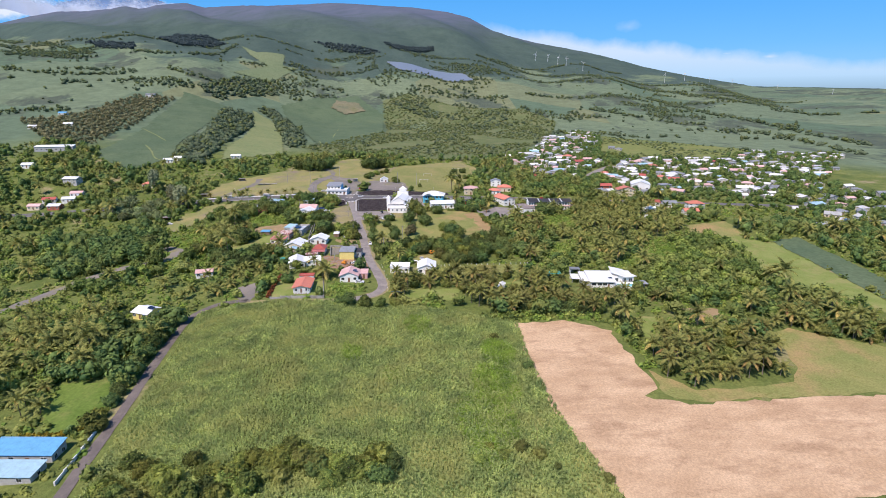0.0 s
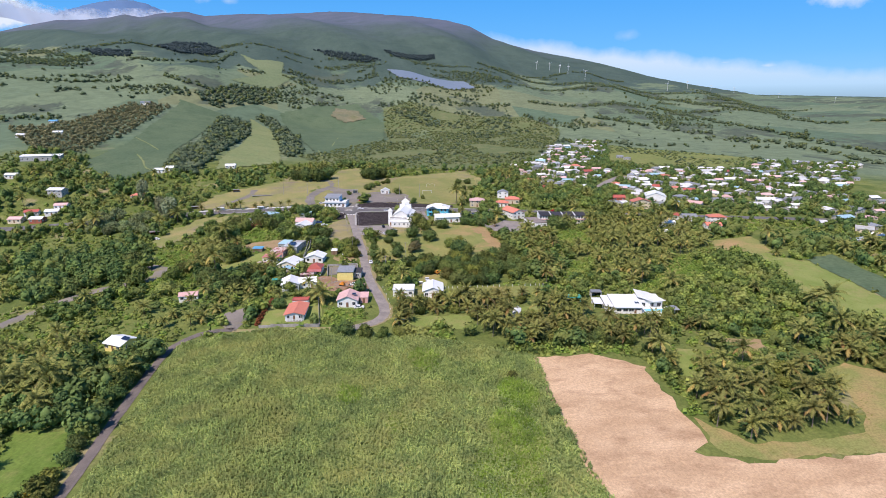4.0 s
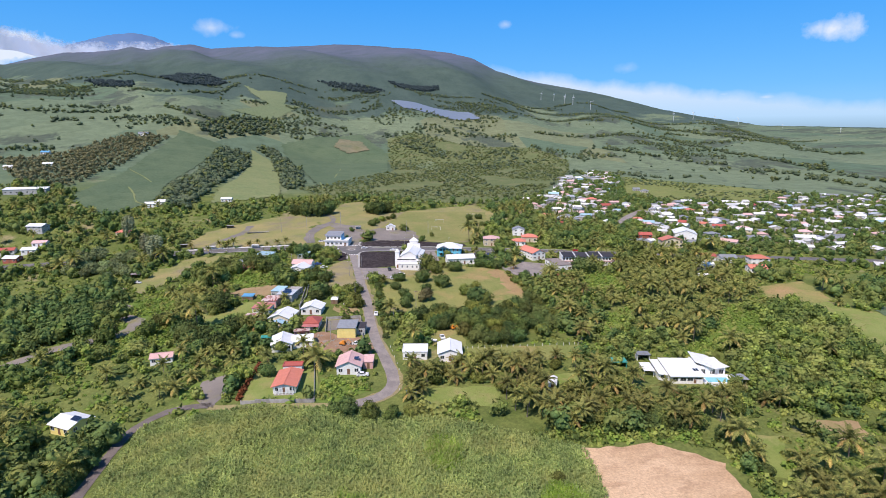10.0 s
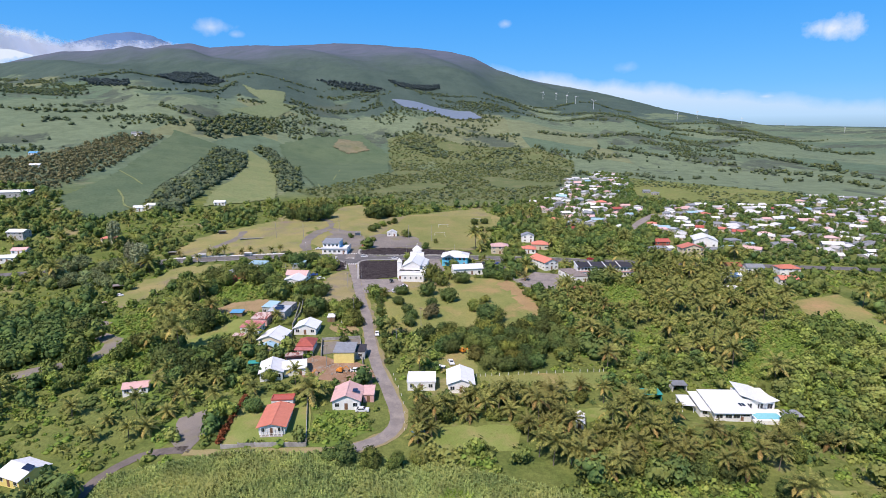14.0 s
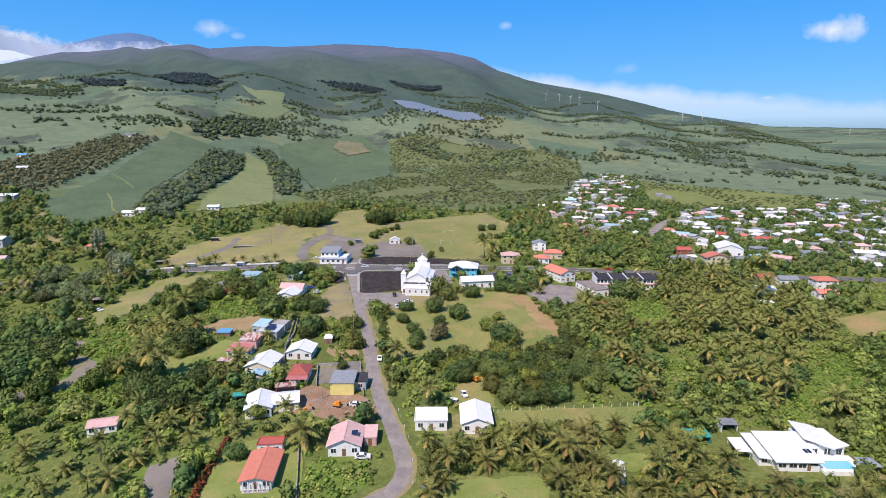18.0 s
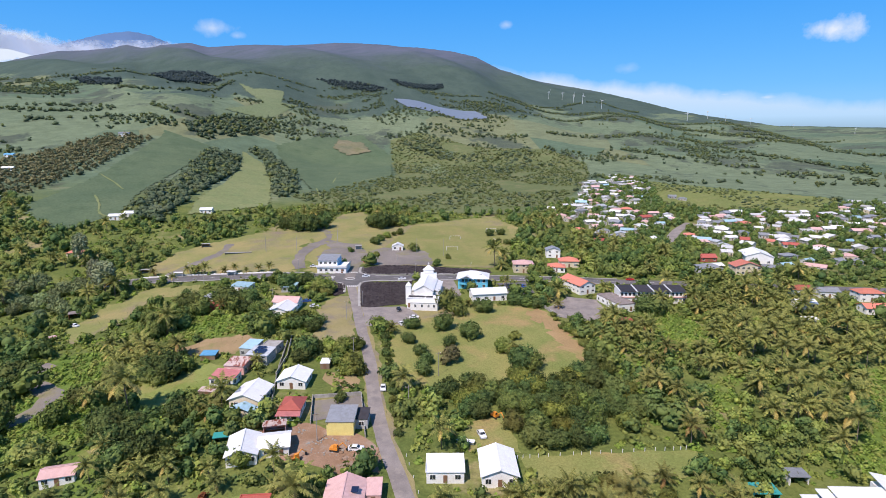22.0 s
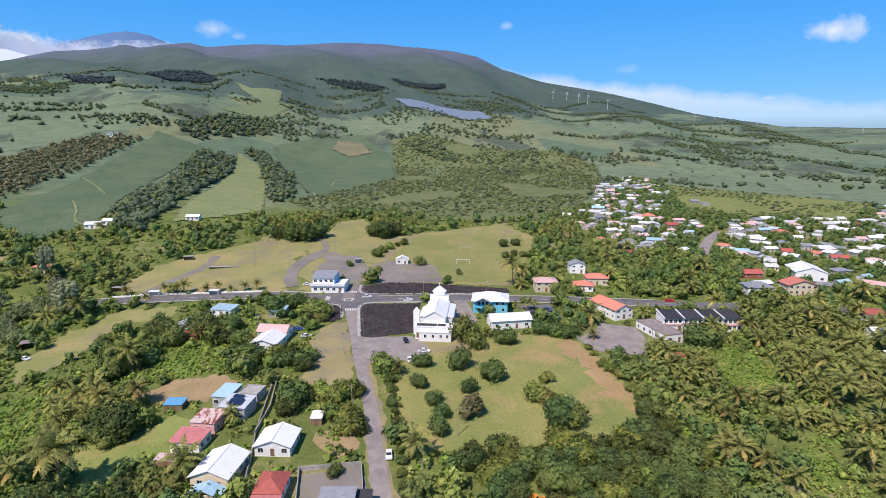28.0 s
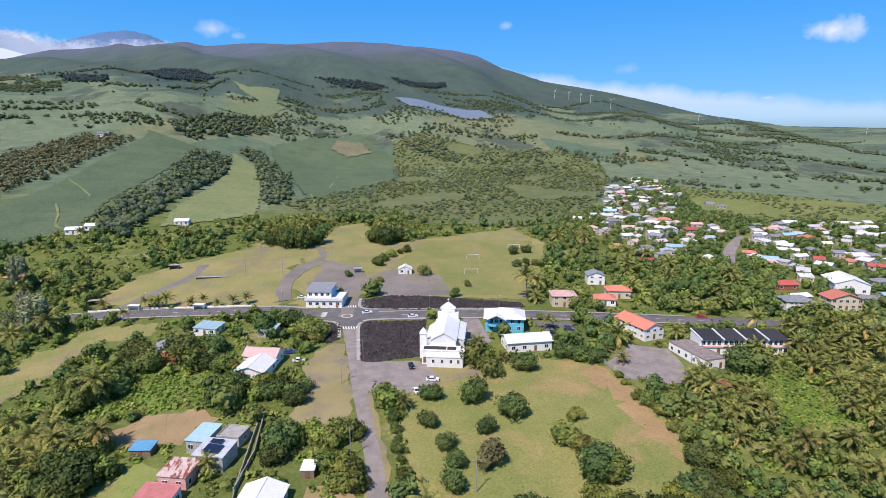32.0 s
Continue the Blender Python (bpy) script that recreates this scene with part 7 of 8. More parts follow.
which = np.where(shady, rng.integers(4, 6, len(xs)), np.where(low, np.where(rng.random(len(xs)) < 0.7, 3, 0), rng.integers(0, 4, len(xs))))
rows = np.c_[xs, ys, land(xs, ys), size, rng.uniform(0, 6.3, len(xs)), which]
strew("scrub", shrub, rows, [M["leaf_bright"], M["leaf"], M["leaf_dark"], M["leaf_creeper"]], "low bright green scrub and creepers", "scrub")

# woods and hedgerows further off
far_proto = []
for k in range(6):
    v, f = crown_arrays(150 + k, 22, 8.0, 6.0, 3, 0.85, base_z=-0.8, flat=0.75, core=1.0)
    far_proto.append((v, f, [(0, 4, 0, 0, 4, 0)[k]] * len(f)))
for k in range(2):
    v, f = crown_arrays(170 + k, 40, 7.0, 7.5, 3, 1.0, base_z=-0.5, flat=0.8)
    far_proto.append((v, f, [3] * len(f)))
for k in range(2):
    v, f = crown_arrays(180 + k, 22, 8.0, 5.0, 3, 0.85, base_z=-0.8, flat=0.6, core=1.0)
    far_proto.append((v, f, [4 - 4 * k] * len(f)))
# dark crowns used only for the cloud-shadow patches
for k in range(2):
    v, f = crown_arrays(190 + k, 16, 8.0, 9.0, 3, 0.9, base_z=-1.0, flat=0.9, core=1.0)
    far_proto.append((v, f, [5] * len(f)))
fx, fy, fs, fk = [], [], [], []


def far_wood(poly, gap, lo, hi, kinds, thin=-0.5):
    xs, ys = spread(rng, poly, gap)
    q = np.array([noise.noise((x * 0.013, y * 0.013, 4.0)) for x, y in zip(xs, ys)])
    xs, ys = xs[q > thin], ys[q > thin]
    fx.extend(xs.tolist())
    fy.extend(ys.tolist())
    fs.extend(rng.uniform(lo, hi, len(xs)).tolist())
    fk.extend([kinds[int(i)] for i in rng.integers(0, len(kinds), len(xs))])


far_wood(WOODS_A, 5.8, 0.4, 1.75, (0, 2, 9, 1, 3))
far_wood(WOODS_B, 5.8, 0.4, 1.7, (0, 2, 9, 1, 3))
far_wood(WOODS_MID, 6.2, 0.25, 0.85, (8, 1, 8, 9, 8, 8), -0.22)
far_wood(SCRUB_V, 7.0, 0.25, 0.75, (8, 8, 9), -0.15)
far_wood(PALM_HILL, 6.4, 0.45, 1.05, (6, 7, 6, 7, 0))
far_wood(WOODS_D, 9.0, 1.0, 1.6, (0, 2, 4))
far_wood([(13, 1460), (186, 1471), (306, 1228), (338, 1010), (204, 892), (135, 1071), (68, 1208)], 13.0, 0.6, 1.3, (0, 2, 1), -0.05)
# made-up groves of dark crowns, laid out where clouds shade the slope
for stand in ([(-534, 1712), (-531, 1875), (-428, 1820), (-336, 1636), (-383, 1591), (-428, 1539)],
              [(-131, 1939), (-38, 1864), (81, 1677), (36, 1651), (-69, 1812)],
              [(92, 1877), (268, 1927), (256, 1852), (134, 1782)],
              [(-692, 1632), (-516, 1467), (-481, 1375), (-606, 1495)]):
    far_wood(stand, 9.0, 0.7, 1.5, (10, 11), -2.0)
for line in ([(393, 1261), (542, 1259), (708, 1257), (708, 983), (710, 805), (700, 659)], [(581, 1546), (883, 1569), (893, 1245), (1051, 997)], [(303, 1619), (412, 1532), (581, 1546)], [(487, 1099), (536, 963), (606, 900)], [(425, 1785), (657, 1860), (1049, 2164)],
             [(607, 840), (649, 768), (607, 570)], [(-1115, 2034), (-801, 1683), (-592, 1412)], [(-482, 1018), (-397, 1067), (-302, 1056)], [(-618, 1118), (-497, 1090), (-413, 1140)], [(-478, 1362), (-363, 1326), (-311, 1608)], [(-156, 1376), (-89, 1310), (-26, 1276)], [(57, 1212), (95, 1110), (142, 1042)], [(-348, 1152), (-256, 1101), (-141, 1128)]):
    for px, py in curve_points(line, 6.0):
        if noise.noise((px * 0.02, py * 0.02, 2.0)) < -0.25:
            continue
        for k in range(2):
            fx.append(px + rng.normal(0, 5))
            fy.append(py + rng.normal(0, 7))
            fs.append(rng.uniform(0.6, 1.3))
            fk.append(int(rng.integers(0, 3)))
# thickets, gullies and hedges across the fields
hx, hy = np.meshgrid(np.arange(-1350, 1350, 9.0), np.arange(570, 1800, 9.0))
hx, hy = hx.ravel() + rng.uniform(-4, 4, hx.size), hy.ravel() + rng.uniform(-4, 4, hx.size)
ok = np.abs(np.arctan2(hx, hy - 60)) < radians(44)
for z in (CANE_NW, STRIP, CANE_MID, VILLAGE, PALE, POND, SPORT, PALM_HILL, WOODS_A, WOODS_B, WOODS_MID, WOODS_D, TAN_MID):
    ok &= ~inside(z, hx, hy)
hx, hy = hx[ok], hy[ok]
for x, y in zip(hx.tolist(), hy.tolist()):
    a = radians(-24 if x > 60 else 12)
    u, v = x * math.cos(a) + y * math.sin(a), -x * math.sin(a) + y * math.cos(a)
    q = noise.noise((u * 0.0042, v * 0.015, 6.0)) + 0.45 * noise.noise((u * 0.02, v * 0.03, 1.0)) + 0.25 * noise.noise((u * 0.06, v * 0.06, 8.0))
    need = 0.37 - 0.16 * min(1.0, max(0.0, (y - 700) / 900)) + (0.1 if x < -80 else 0)
    if q > need or rng.random() < 0.007:
        fx.append(x)
        fy.append(y)
        fs.append(rng.uniform(0.45, 1.25))
        fk.append(int(rng.integers(0, 6)))
fx, fy, fs = np.array(fx), np.array(fy), np.array(fs)
rows = np.c_[fx, fy, land(fx, fy), fs, rng.uniform(0, 6.3, len(fx)), np.array(fk)]
strew("far_woods", far_proto, rows, [M["leaf_hazy"], M["leaf"], M["leaf_bright"], M["leaf_brown"], M["leaf_hill"], M["leaf_cloud_shade"]], "distant dark green woods and hedgerows, haze and cloud shadow in their colours", "woods")


# sugar cane in front
def cane_tuft(seed, blades, height):
    r = np.random.default_rng(seed)
    V, F = [], []
    for k in range(blades):
        a = r.uniform(0, math.tau)
        o = np.array([math.cos(a), math.sin(a), 0])
        s = np.array([-o[1], o[0], 0]) * r.uniform(0.07, 0.15)
        p = np.array([r.uniform(-0.5, 0.5), r.uniform(-0.5, 0.5), r.uniform(0.0, 0.5) * height])
        L = r.uniform(0.6, 1.1)
        q = p + o * 0.25 * L + np.array([0, 0, 0.62 * height * r.uniform(0.6, 1)])
        e = q + o * 0.75 * L + np.array([0, 0, r.uniform(-0.25, 0.2)])
        b = len(V)
        V += [p - s, p + s, q + s * 1.6, q - s * 1.6, e]
        F += [[b, b + 1, b + 2, b + 3], [b + 3, b + 2, b + 4]]
    return np.array(V), F


xs, ys = spread(rng, CANE, 0.86)
h = 0.75 + 0.3 * np.array([noise.noise((x * 0.05, y * 0.05, 1.0)) for x, y in zip(xs, ys)])
rows = np.c_[xs, ys, land(xs, ys), h, rng.uniform(0, 6.3, len(xs)), rng.integers(0, 4, len(xs))]
strew("sugar_cane", [cane_tuft(k, 8, 1.8) for k in range(4)], rows, [M["cane"]], "tall green sugar cane with pale arching blades", "sugar cane")


# lush weeds in the cane, straw on the harvested field, tufts on the open grass
def tuft(seed, blades, height, wide):
    r = np.random.default_rng(seed)
    V, F = [], []
    for k in range(blades):
        a = r.uniform(0, math.tau)
        o = np.array([math.cos(a), math.sin(a), 0])
        s = np.array([-o[1], o[0], 0]) * wide * r.uniform(0.6, 1.2)
        p = np.array([r.uniform(-0.4, 0.4), r.uniform(-0.4, 0.4), 0])
        q = p + o * 0.45 * height + np.array([0, 0, height * r.uniform(0.5, 1)])
        b = len(V)
        V += [p - s, p + s, q]
        F.append([b, b + 1, b + 2])
    return np.array(V), F


xs, ys = [], []
for wx, wy, wr, n in ((40, 122, 10, 480), (33, 104, 12, 560), (46, 142, 8, 340), (30, 90, 6, 120), (-5, 150, 5, 60), (20, 168, 7, 120), (8, 132, 4, 50)):
    a, d = rng.uniform(0, math.tau, n), wr * np.sqrt(rng.uniform(0, 1, n))
    xs.append(wx + np.cos(a) * d * 0.7)
    ys.append(wy + np.sin(a) * d * 1.2)
xs, ys = np.concatenate(xs), np.concatenate(ys)
rows = np.c_[xs, ys, land(xs, ys), rng.uniform(1.2, 2.1, len(xs)), rng.uniform(0, 6.3, len(xs)), rng.integers(0, 3, len(xs))]
strew("weeds", [tuft(900 + k, 26, 1.0, 0.12) for k in range(3)], rows, [M["weed"]], "lush bright green weeds among the cane", "weeds")
xs, ys = spread(rng, BROWN, 1.6)
rows = np.c_[xs, ys, land(xs, ys) + 0.06, rng.uniform(0.3, 0.8, len(xs)), rng.uniform(0, 6.3, len(xs)), rng.integers(0, 3, len(xs))]
strew("straw", [tuft(910 + k, 9, 0.2, 0.1) for k in range(3)], rows, [M["strawblade"]], "loose pale straw and cut stubble", "straw")
xs, ys = [], []
for poly, gap in ((MEADOW, 3.4), (GRASS_EAST, 1.6), (GRASS_NE, 2.2), (PADDOCK, 2.0), (GLADE_A, 1.6), (BARE, 2.0), (LAWN_A, 1.3), (TAN_NORTH, 2.4)):
    a, b = spread(rng, poly, gap)
    q = np.array([noise.noise((x * 0.12, y * 0.12, 5.0)) for x, y in zip(a, b)])
    keep = q > -0.08
    for pts, r in ROADS:
        for px, py in curve_points(pts, 3):
            keep &= (a - px) ** 2 + (b - py) ** 2 > r * r
    xs.append(a[keep])
    ys.append(b[keep])
xs, ys = np.concatenate(xs), np.concatenate(ys)
rows = np.c_[xs, ys, land(xs, ys) + 0.05, rng.uniform(0.2, 0.5, len(xs)), rng.uniform(0, 6.3, len(xs)), rng.integers(0, 3, len(xs))]
strew("grass_tufts", [tuft(920 + k, 16, 0.6, 0.1) for k in range(3)], rows, [M["grassblade"]], "rough tufts of green grass", "grass")

# ---- cars, poles, fences, small things ----
def car(x, y, turn, paint_mat, label, scale=1.0):
    root = empty("car", x, y, turn)
    root.scale = (scale,) * 3
    bm = bmesh.new()
    prof = [(-2.05, 0.35), (-2.1, 0.75), (-1.95, 0.92), (-1.0, 0.98), (-0.35, 1.42), (0.95, 1.46), (1.75, 0.98), (2.1, 0.9), (2.12, 0.35)]
    rings = []
    for w, inset in ((-0.85, 0.0), (0.85, 0.0)):
        rings.append([bm.verts.new((w * (0.86 if z > 1.2 else 1.0), yy, z)) for yy, z in prof])
    n = len(prof)
    for i in range(n):
        bm.faces.new((rings[0][i], rings[0][(i + 1) % n], rings[1][(i + 1) % n], rings[1][i]))
    bm.faces.new(rings[0][::-1])
    bm.faces.new(rings[1])
    bmesh.ops.recalc_face_normals(bm, faces=bm.faces[:])
    part("body", bm, paint_mat, root)
    bm = bmesh.new()
    for s in (-1, 1):
        v = [bm.verts.new(p) for p in ((s * 0.862, -0.85, 1.0), (s * 0.862, 1.55, 1.0), (s * 0.76, 0.9, 1.4), (s * 0.76, -0.3, 1.38))]
        bm.faces.new(v)
    v = [bm.verts.new(p) for p in ((-0.7, -0.98, 1.03), (0.7, -0.98, 1.03), (0.64, -0.4, 1.43), (-0.64, -0.4, 1.43))]
    bm.faces.new(v)
    v = [bm.verts.new(p) for p in ((-0.7, 1.74, 1.03), (0.7, 1.74, 1.03), (0.64, 1.0, 1.47), (-0.64, 1.0, 1.47))]
    bm.faces.new(v[::-1])
    part("window_glass", bm, M["glass"], root)
    for sx in (-0.8, 0.8):
        for sy in (-1.3, 1.3):
            wh = part("wheel", tube(bmesh.new(), (sx - 0.1, sy, 0.32), (sx + 0.1, sy, 0.32), 0.32, 0.32, 12), M["rubber"], root)
            part("rim", tube(bmesh.new(), (sx * 1.13 - 0.02, sy, 0.32), (sx * 1.13 + 0.02, sy, 0.32), 0.19, 0.19, 10), M["steel"], wh)
    for sx in (-0.6, 0.6):
        part("headlight", boxes((sx - 0.18, -2.13, 0.66, sx + 0.18, -2.04, 0.8)), M["frame_white"], root)
    return tagged(root, label, "car", group="parked cars")


CAR_WHITE, CAR_BLACK, CAR_RED, CAR_BLUE = (plain("car_white", (0.8, 0.8, 0.8), 0.25), plain("car_black", (0.02, 0.02, 0.022), 0.25), plain("car_red", (0.5, 0.03, 0.03), 0.25), plain("car_blue", (0.05, 0.1, 0.3), 0.25))
for x, y, tn, m, lab in ((1, 403.6, 97, CAR_WHITE, "white car on the cross road"), (20, 396.5, 95, CAR_WHITE, "white car driving along the village road"), (15, 349.5, 5, CAR_BLACK, "black car on the church car park"),
                         (21, 339, 80, CAR_WHITE, "white car parked under a bush"), (15, 332, 10, CAR_WHITE, "white car on the church car park"), (2, 434, 100, CAR_RED, "red car beside the lava bed"), (-28.5, 427, 90, CAR_WHITE, "white car beside the post office"),
                         (-23, 359, 95, CAR_WHITE, "white van on the grass verge"), (-27, 366.5, 95, CAR_BLUE, "dark blue car under trees"), (77, 369.5, 10, CAR_RED, "red car in the hall car park"), (75.5, 376, 15, CAR_BLACK, "black car in the hall car park"),
                         (80.5, 375.5, 12, CAR_BLUE, "dark car in the hall car park"), (72.5, 371, 8, CAR_BLACK, "dark car in the hall car park"), (141, 380, 80, CAR_RED, "red car on the village road"), (5, 277, -3, CAR_WHITE, "white car on the road verge"),
                         (-1.5, 217.2, 85, CAR_WHITE, "white car in front of the pink house"), (-3.5, 244.5, 80, CAR_WHITE, "white car beside a dug plot"), (-132, 373.5, 60, CAR_WHITE, "white car in a dry clearing"), (-152, 281.5, 40, CAR_WHITE, "white van on the dirt road"),
                         (-8, 292, 80, CAR_WHITE, "white pickup beside a shed")):
    car(x, y, tn, m, lab)


def pole(x, y, h=8.5, label="grey wooden utility pole with a crossarm", arm=True, r=0.14):
    root = empty("utility_pole", x, y, 12)
    part("post", tube(bmesh.new(), (0, 0, -0.8), (0, 0, h), r, r * 0.65, 8), M["concrete"], root)
    if arm:
        part("crossarm", boxes((-0.9, -0.07, h - 0.6, 0.9, 0.07, h - 0.45)), M["wood"], root)
        for k in (-0.8, 0, 0.8):
            part("insulator", tube(bmesh.new(), (k, 0, h - 0.45), (k, 0, h - 0.2), 0.05, 0.04, 6), M["frame_white"], root)
    tagged(root, label, "pole", group="poles")


for x, y in ((24, 284), (-4.5, 301), (-8, 341), (-42, 365), (-86, 416), (-14, 250), (12, 262), (105, 330)):
    pole(x, y)
for x, y in ((-62, 472), (20, 437), (49, 443), (-17, 485), (33, 447), (-42, 466)):
    pole(x, y, 11, "tall floodlight pole by the sports ground", False, 0.16)


def street_lamp(x, y, turn):
    root = empty("street_lamp", x, y, turn)
    part("post", tube(bmesh.new(), (0, 0, -0.5), (0, 0, 7), 0.09, 0.06, 8), M["steel"], root)
    part("arm", tube(bmesh.new(), (0, 0, 6.9), (1.4, 0, 7.3), 0.05, 0.04, 6), M["steel"], root)
    part("lamp_head", boxes((1.1, -0.14, 7.22, 1.8, 0.14, 7.36)), M["frame_white"], root)
    tagged(root, "galvanised street lamp with a curved arm", "street lamp", group="street lamps")


for x, y, tn in ((28, 403.5, -90), (58, 400, -90), (-36, 419, -90), (-100, 440, -90), (100, 381, 90), (-1, 358, 180)):
    street_lamp(x, y, tn)


def goal(x, y, turn):
    root = empty("football_goal", x, y, turn)
    for s in (-3.66, 3.66):
        part("post", tube(bmesh.new(), (s, 0, -0.2), (s, 0, 2.44), 0.08, 0.08, 8), M["frame_white"], root)
        part("stay", tube(bmesh.new(), (s, 0, 2.44), (s, 1.6, 0), 0.04, 0.04, 6), M["frame_white"], root)
    part("crossbar", tube(bmesh.new(), (-3.74, 0, 2.44), (3.74, 0, 2.44), 0.08, 0.08, 8), M["frame_white"], root)
    tagged(root, "white football goal frame on the pitch", "goal", group="football goals")


for x, y, tn in ((64, 488, -5), (90, 474, -70), (57, 458, 175), (95, 510, -5)):
    goal(x, y, tn)


def wall_run(name, pts, h, thick, mat, label, posts=None):
    root = new(name)
    root.matrix_basis = pose(pts[0][0], pts[0][1], float(land(*pts[0])))
    ox, oy, oz = root.matrix_basis.translation
    for (ax, ay), (bx, by) in zip(pts[:-1], pts[1:]):
        L = math.hypot(bx - ax, by - ay)
        n = max(1, int(L / 4))
        for k in range(n):
            x0, y0 = ax + (bx - ax) * k / n, ay + (by - ay) * k / n
            x1, y1 = ax + (bx - ax) * (k + 1) / n, ay + (by - ay) * (k + 1) / n
            z = min(float(land(x0, y0)), float(land(x1, y1)))
            bm = bmesh.new()
            l = math.hypot(x1 - x0, y1 - y0)
            box(bm, 0, -thick / 2, -0.4, l - 0.02, thick / 2, h)
            if posts:
                box(bm, -0.12, -thick / 2 - 0.06, -0.4, 0.12, thick / 2 + 0.06, h + 0.15)
            ob = part("panel", bm, M[mat], root)
            ob.matrix_basis = pose(x0 - ox, y0 - oy, z - oz, 0, 0, math.degrees(math.atan2(y1 - y0, x1 - x0)))
    tagged(root, label, "wall")


wall_run("garden_wall", [(-40, 203.5), (-17, 200.8)], 1.3, 0.2, "concrete", "grey concrete block wall along the lane", True)
wall_run("garden_wall", [(-17, 201), (-19, 230)], 1.1, 0.18, "concrete", "grey garden wall beside a lawn", True)
wall_run("lane_wall", [(-77.5, 99), (-76.8, 112), (-76.5, 124)], 1.1, 0.25, "white_wall", "white panelled wall along the lane", True)
wall_run("garden_wall", [(-30.5, 291), (-28.5, 306), (-29, 324)], 1.4, 0.2, "concrete", "pale block wall beside a grey house", True)
wall_run("garden_wall", [(-30.1, 318.7), (-30.4, 292.5), (-29.5, 278.1), (-29.1, 264.7)], 1.2, 0.2, "concrete", "dark stained block wall between gardens", True)
wall_run("plot_wall", [(-1, 250), (-1.6, 262), (-2, 274)], 1.2, 0.2, "concrete", "rough block wall along the road verge", True)
wall_run("plot_wall", [(-17, 274), (-2, 274.2)], 1.2, 0.2, "concrete", "rough block wall behind a rubble yard", True)
wall_run("plot_wall", [(-16.5, 259), (-17, 274)], 1.3, 0.2, "concrete", "dark block wall beside a rubble yard", True)
wall_run("roadside_wall", [(-127, 441.5), (-104, 438), (-50, 423)], 0.9, 0.2, "white_wall", "low white wall along the sports ground", True)
wall_run("school_wall", [(84, 331), (80, 352), (84, 362)], 1.4, 0.2, "concrete", "grey wall beside the school yard", True)


def fence(pts, label, gap=2.5, h=1.1):
    root = new("fence")
    x, y = pts[0]
    root.matrix_basis = pose(x, y, float(land(x, y)))
    o = root.matrix_basis.translation
    c = curve_points(pts, gap)
    for px, py in c:
        z = float(land(px, py)) - o[2]
        part("post", boxes((px - o[0] - 0.07, py - o[1] - 0.07, z - 0.3, px - o[0] + 0.07, py - o[1] + 0.07, z + h)), M["frame_white"], root)
    tagged(root, label, "fence")


fence([(38, 235), (53, 234.5), (84, 233)], "row of white paddock posts")
fence([(10.6, 205), (11.5, 220), (9.5, 240)], "white verge posts along the road", 5.0, 0.8)


def hedge(pts, mat, w, h, label):
    rows = []
    r = np.random.default_rng(5)
    v, f = crown_arrays(300, 60, 1.8, 1.8, 3, 0.35, base_z=-0.2, flat=0.9)
    for px, py in curve_points(pts, 0.9):
        rows.append((px + r.uniform(-0.2, 0.2), py, float(land(px, py)), r.uniform(0.7, 1.0) * h / 1.5, r.uniform(0, 6), 0))
    strew("hedge", [(v, f)], rows, [M[mat]], label, "hedge")


hedge([(-41.5, 206), (-40.5, 218), (-38.5, 231)], "hedge_red", 1, 1.5, "clipped reddish-brown hedge beside a lawn")
hedge([(-98, 123), (-86, 121.5), (-76, 124)], "leaf_yellow", 1, 1.6, "yellow croton hedge behind a blue roof")


def digger(x, y, turn, label):
    root = empty("excavator", x, y, turn)
    for s in (-1, 1):
        part("track", boxes((s * 0.95 - 0.25, -1.6, 0.0, s * 0.95 + 0.25, 1.6, 0.75), (s * 0.95 - 0.25, -1.9, 0.2, s * 0.95 + 0.25, -1.6, 0.6), (s * 0.95 - 0.25, 1.6, 0.2, s * 0.95 + 0.25, 1.9, 0.6)), M["rubber"], root)
    part("chassis", boxes((-1.2, -1.3, 0.8, 1.2, 1.8, 1.7)), M["orange"], root)
    cab = part("cab", boxes((-1.1, -1.2, 1.7, 0.1, 0.3, 2.9)), M["orange"], root)
    part("window_glass", boxes((-1.0, -1.22, 1.9, 0.0, -1.201, 2.7)), M["glass"], cab)
    part("boom", tube(tube(bmesh.new(), (0.5, -0.8, 1.4), (0.5, -3.0, 3.4), 0.22, 0.2, 6), (0.5, -3.0, 3.4), (0.5, -4.6, 1.6), 0.18, 0.14, 6), M["orange"], root)
    part("bucket", boxes((0.1, -5.0, 0.6, 0.9, -4.3, 1.5)), M["rubber"], root)
    root.scale = (0.7, 0.7, 0.7)
    tagged(root, label, "excavator")


digger(-9, 245, 70, "orange excavator on a dug plot")
digger(-19, 242, 120, "small orange digger on red soil")
digger(37, 255.5, 30, "orange tractor-like machine at the orchard edge")


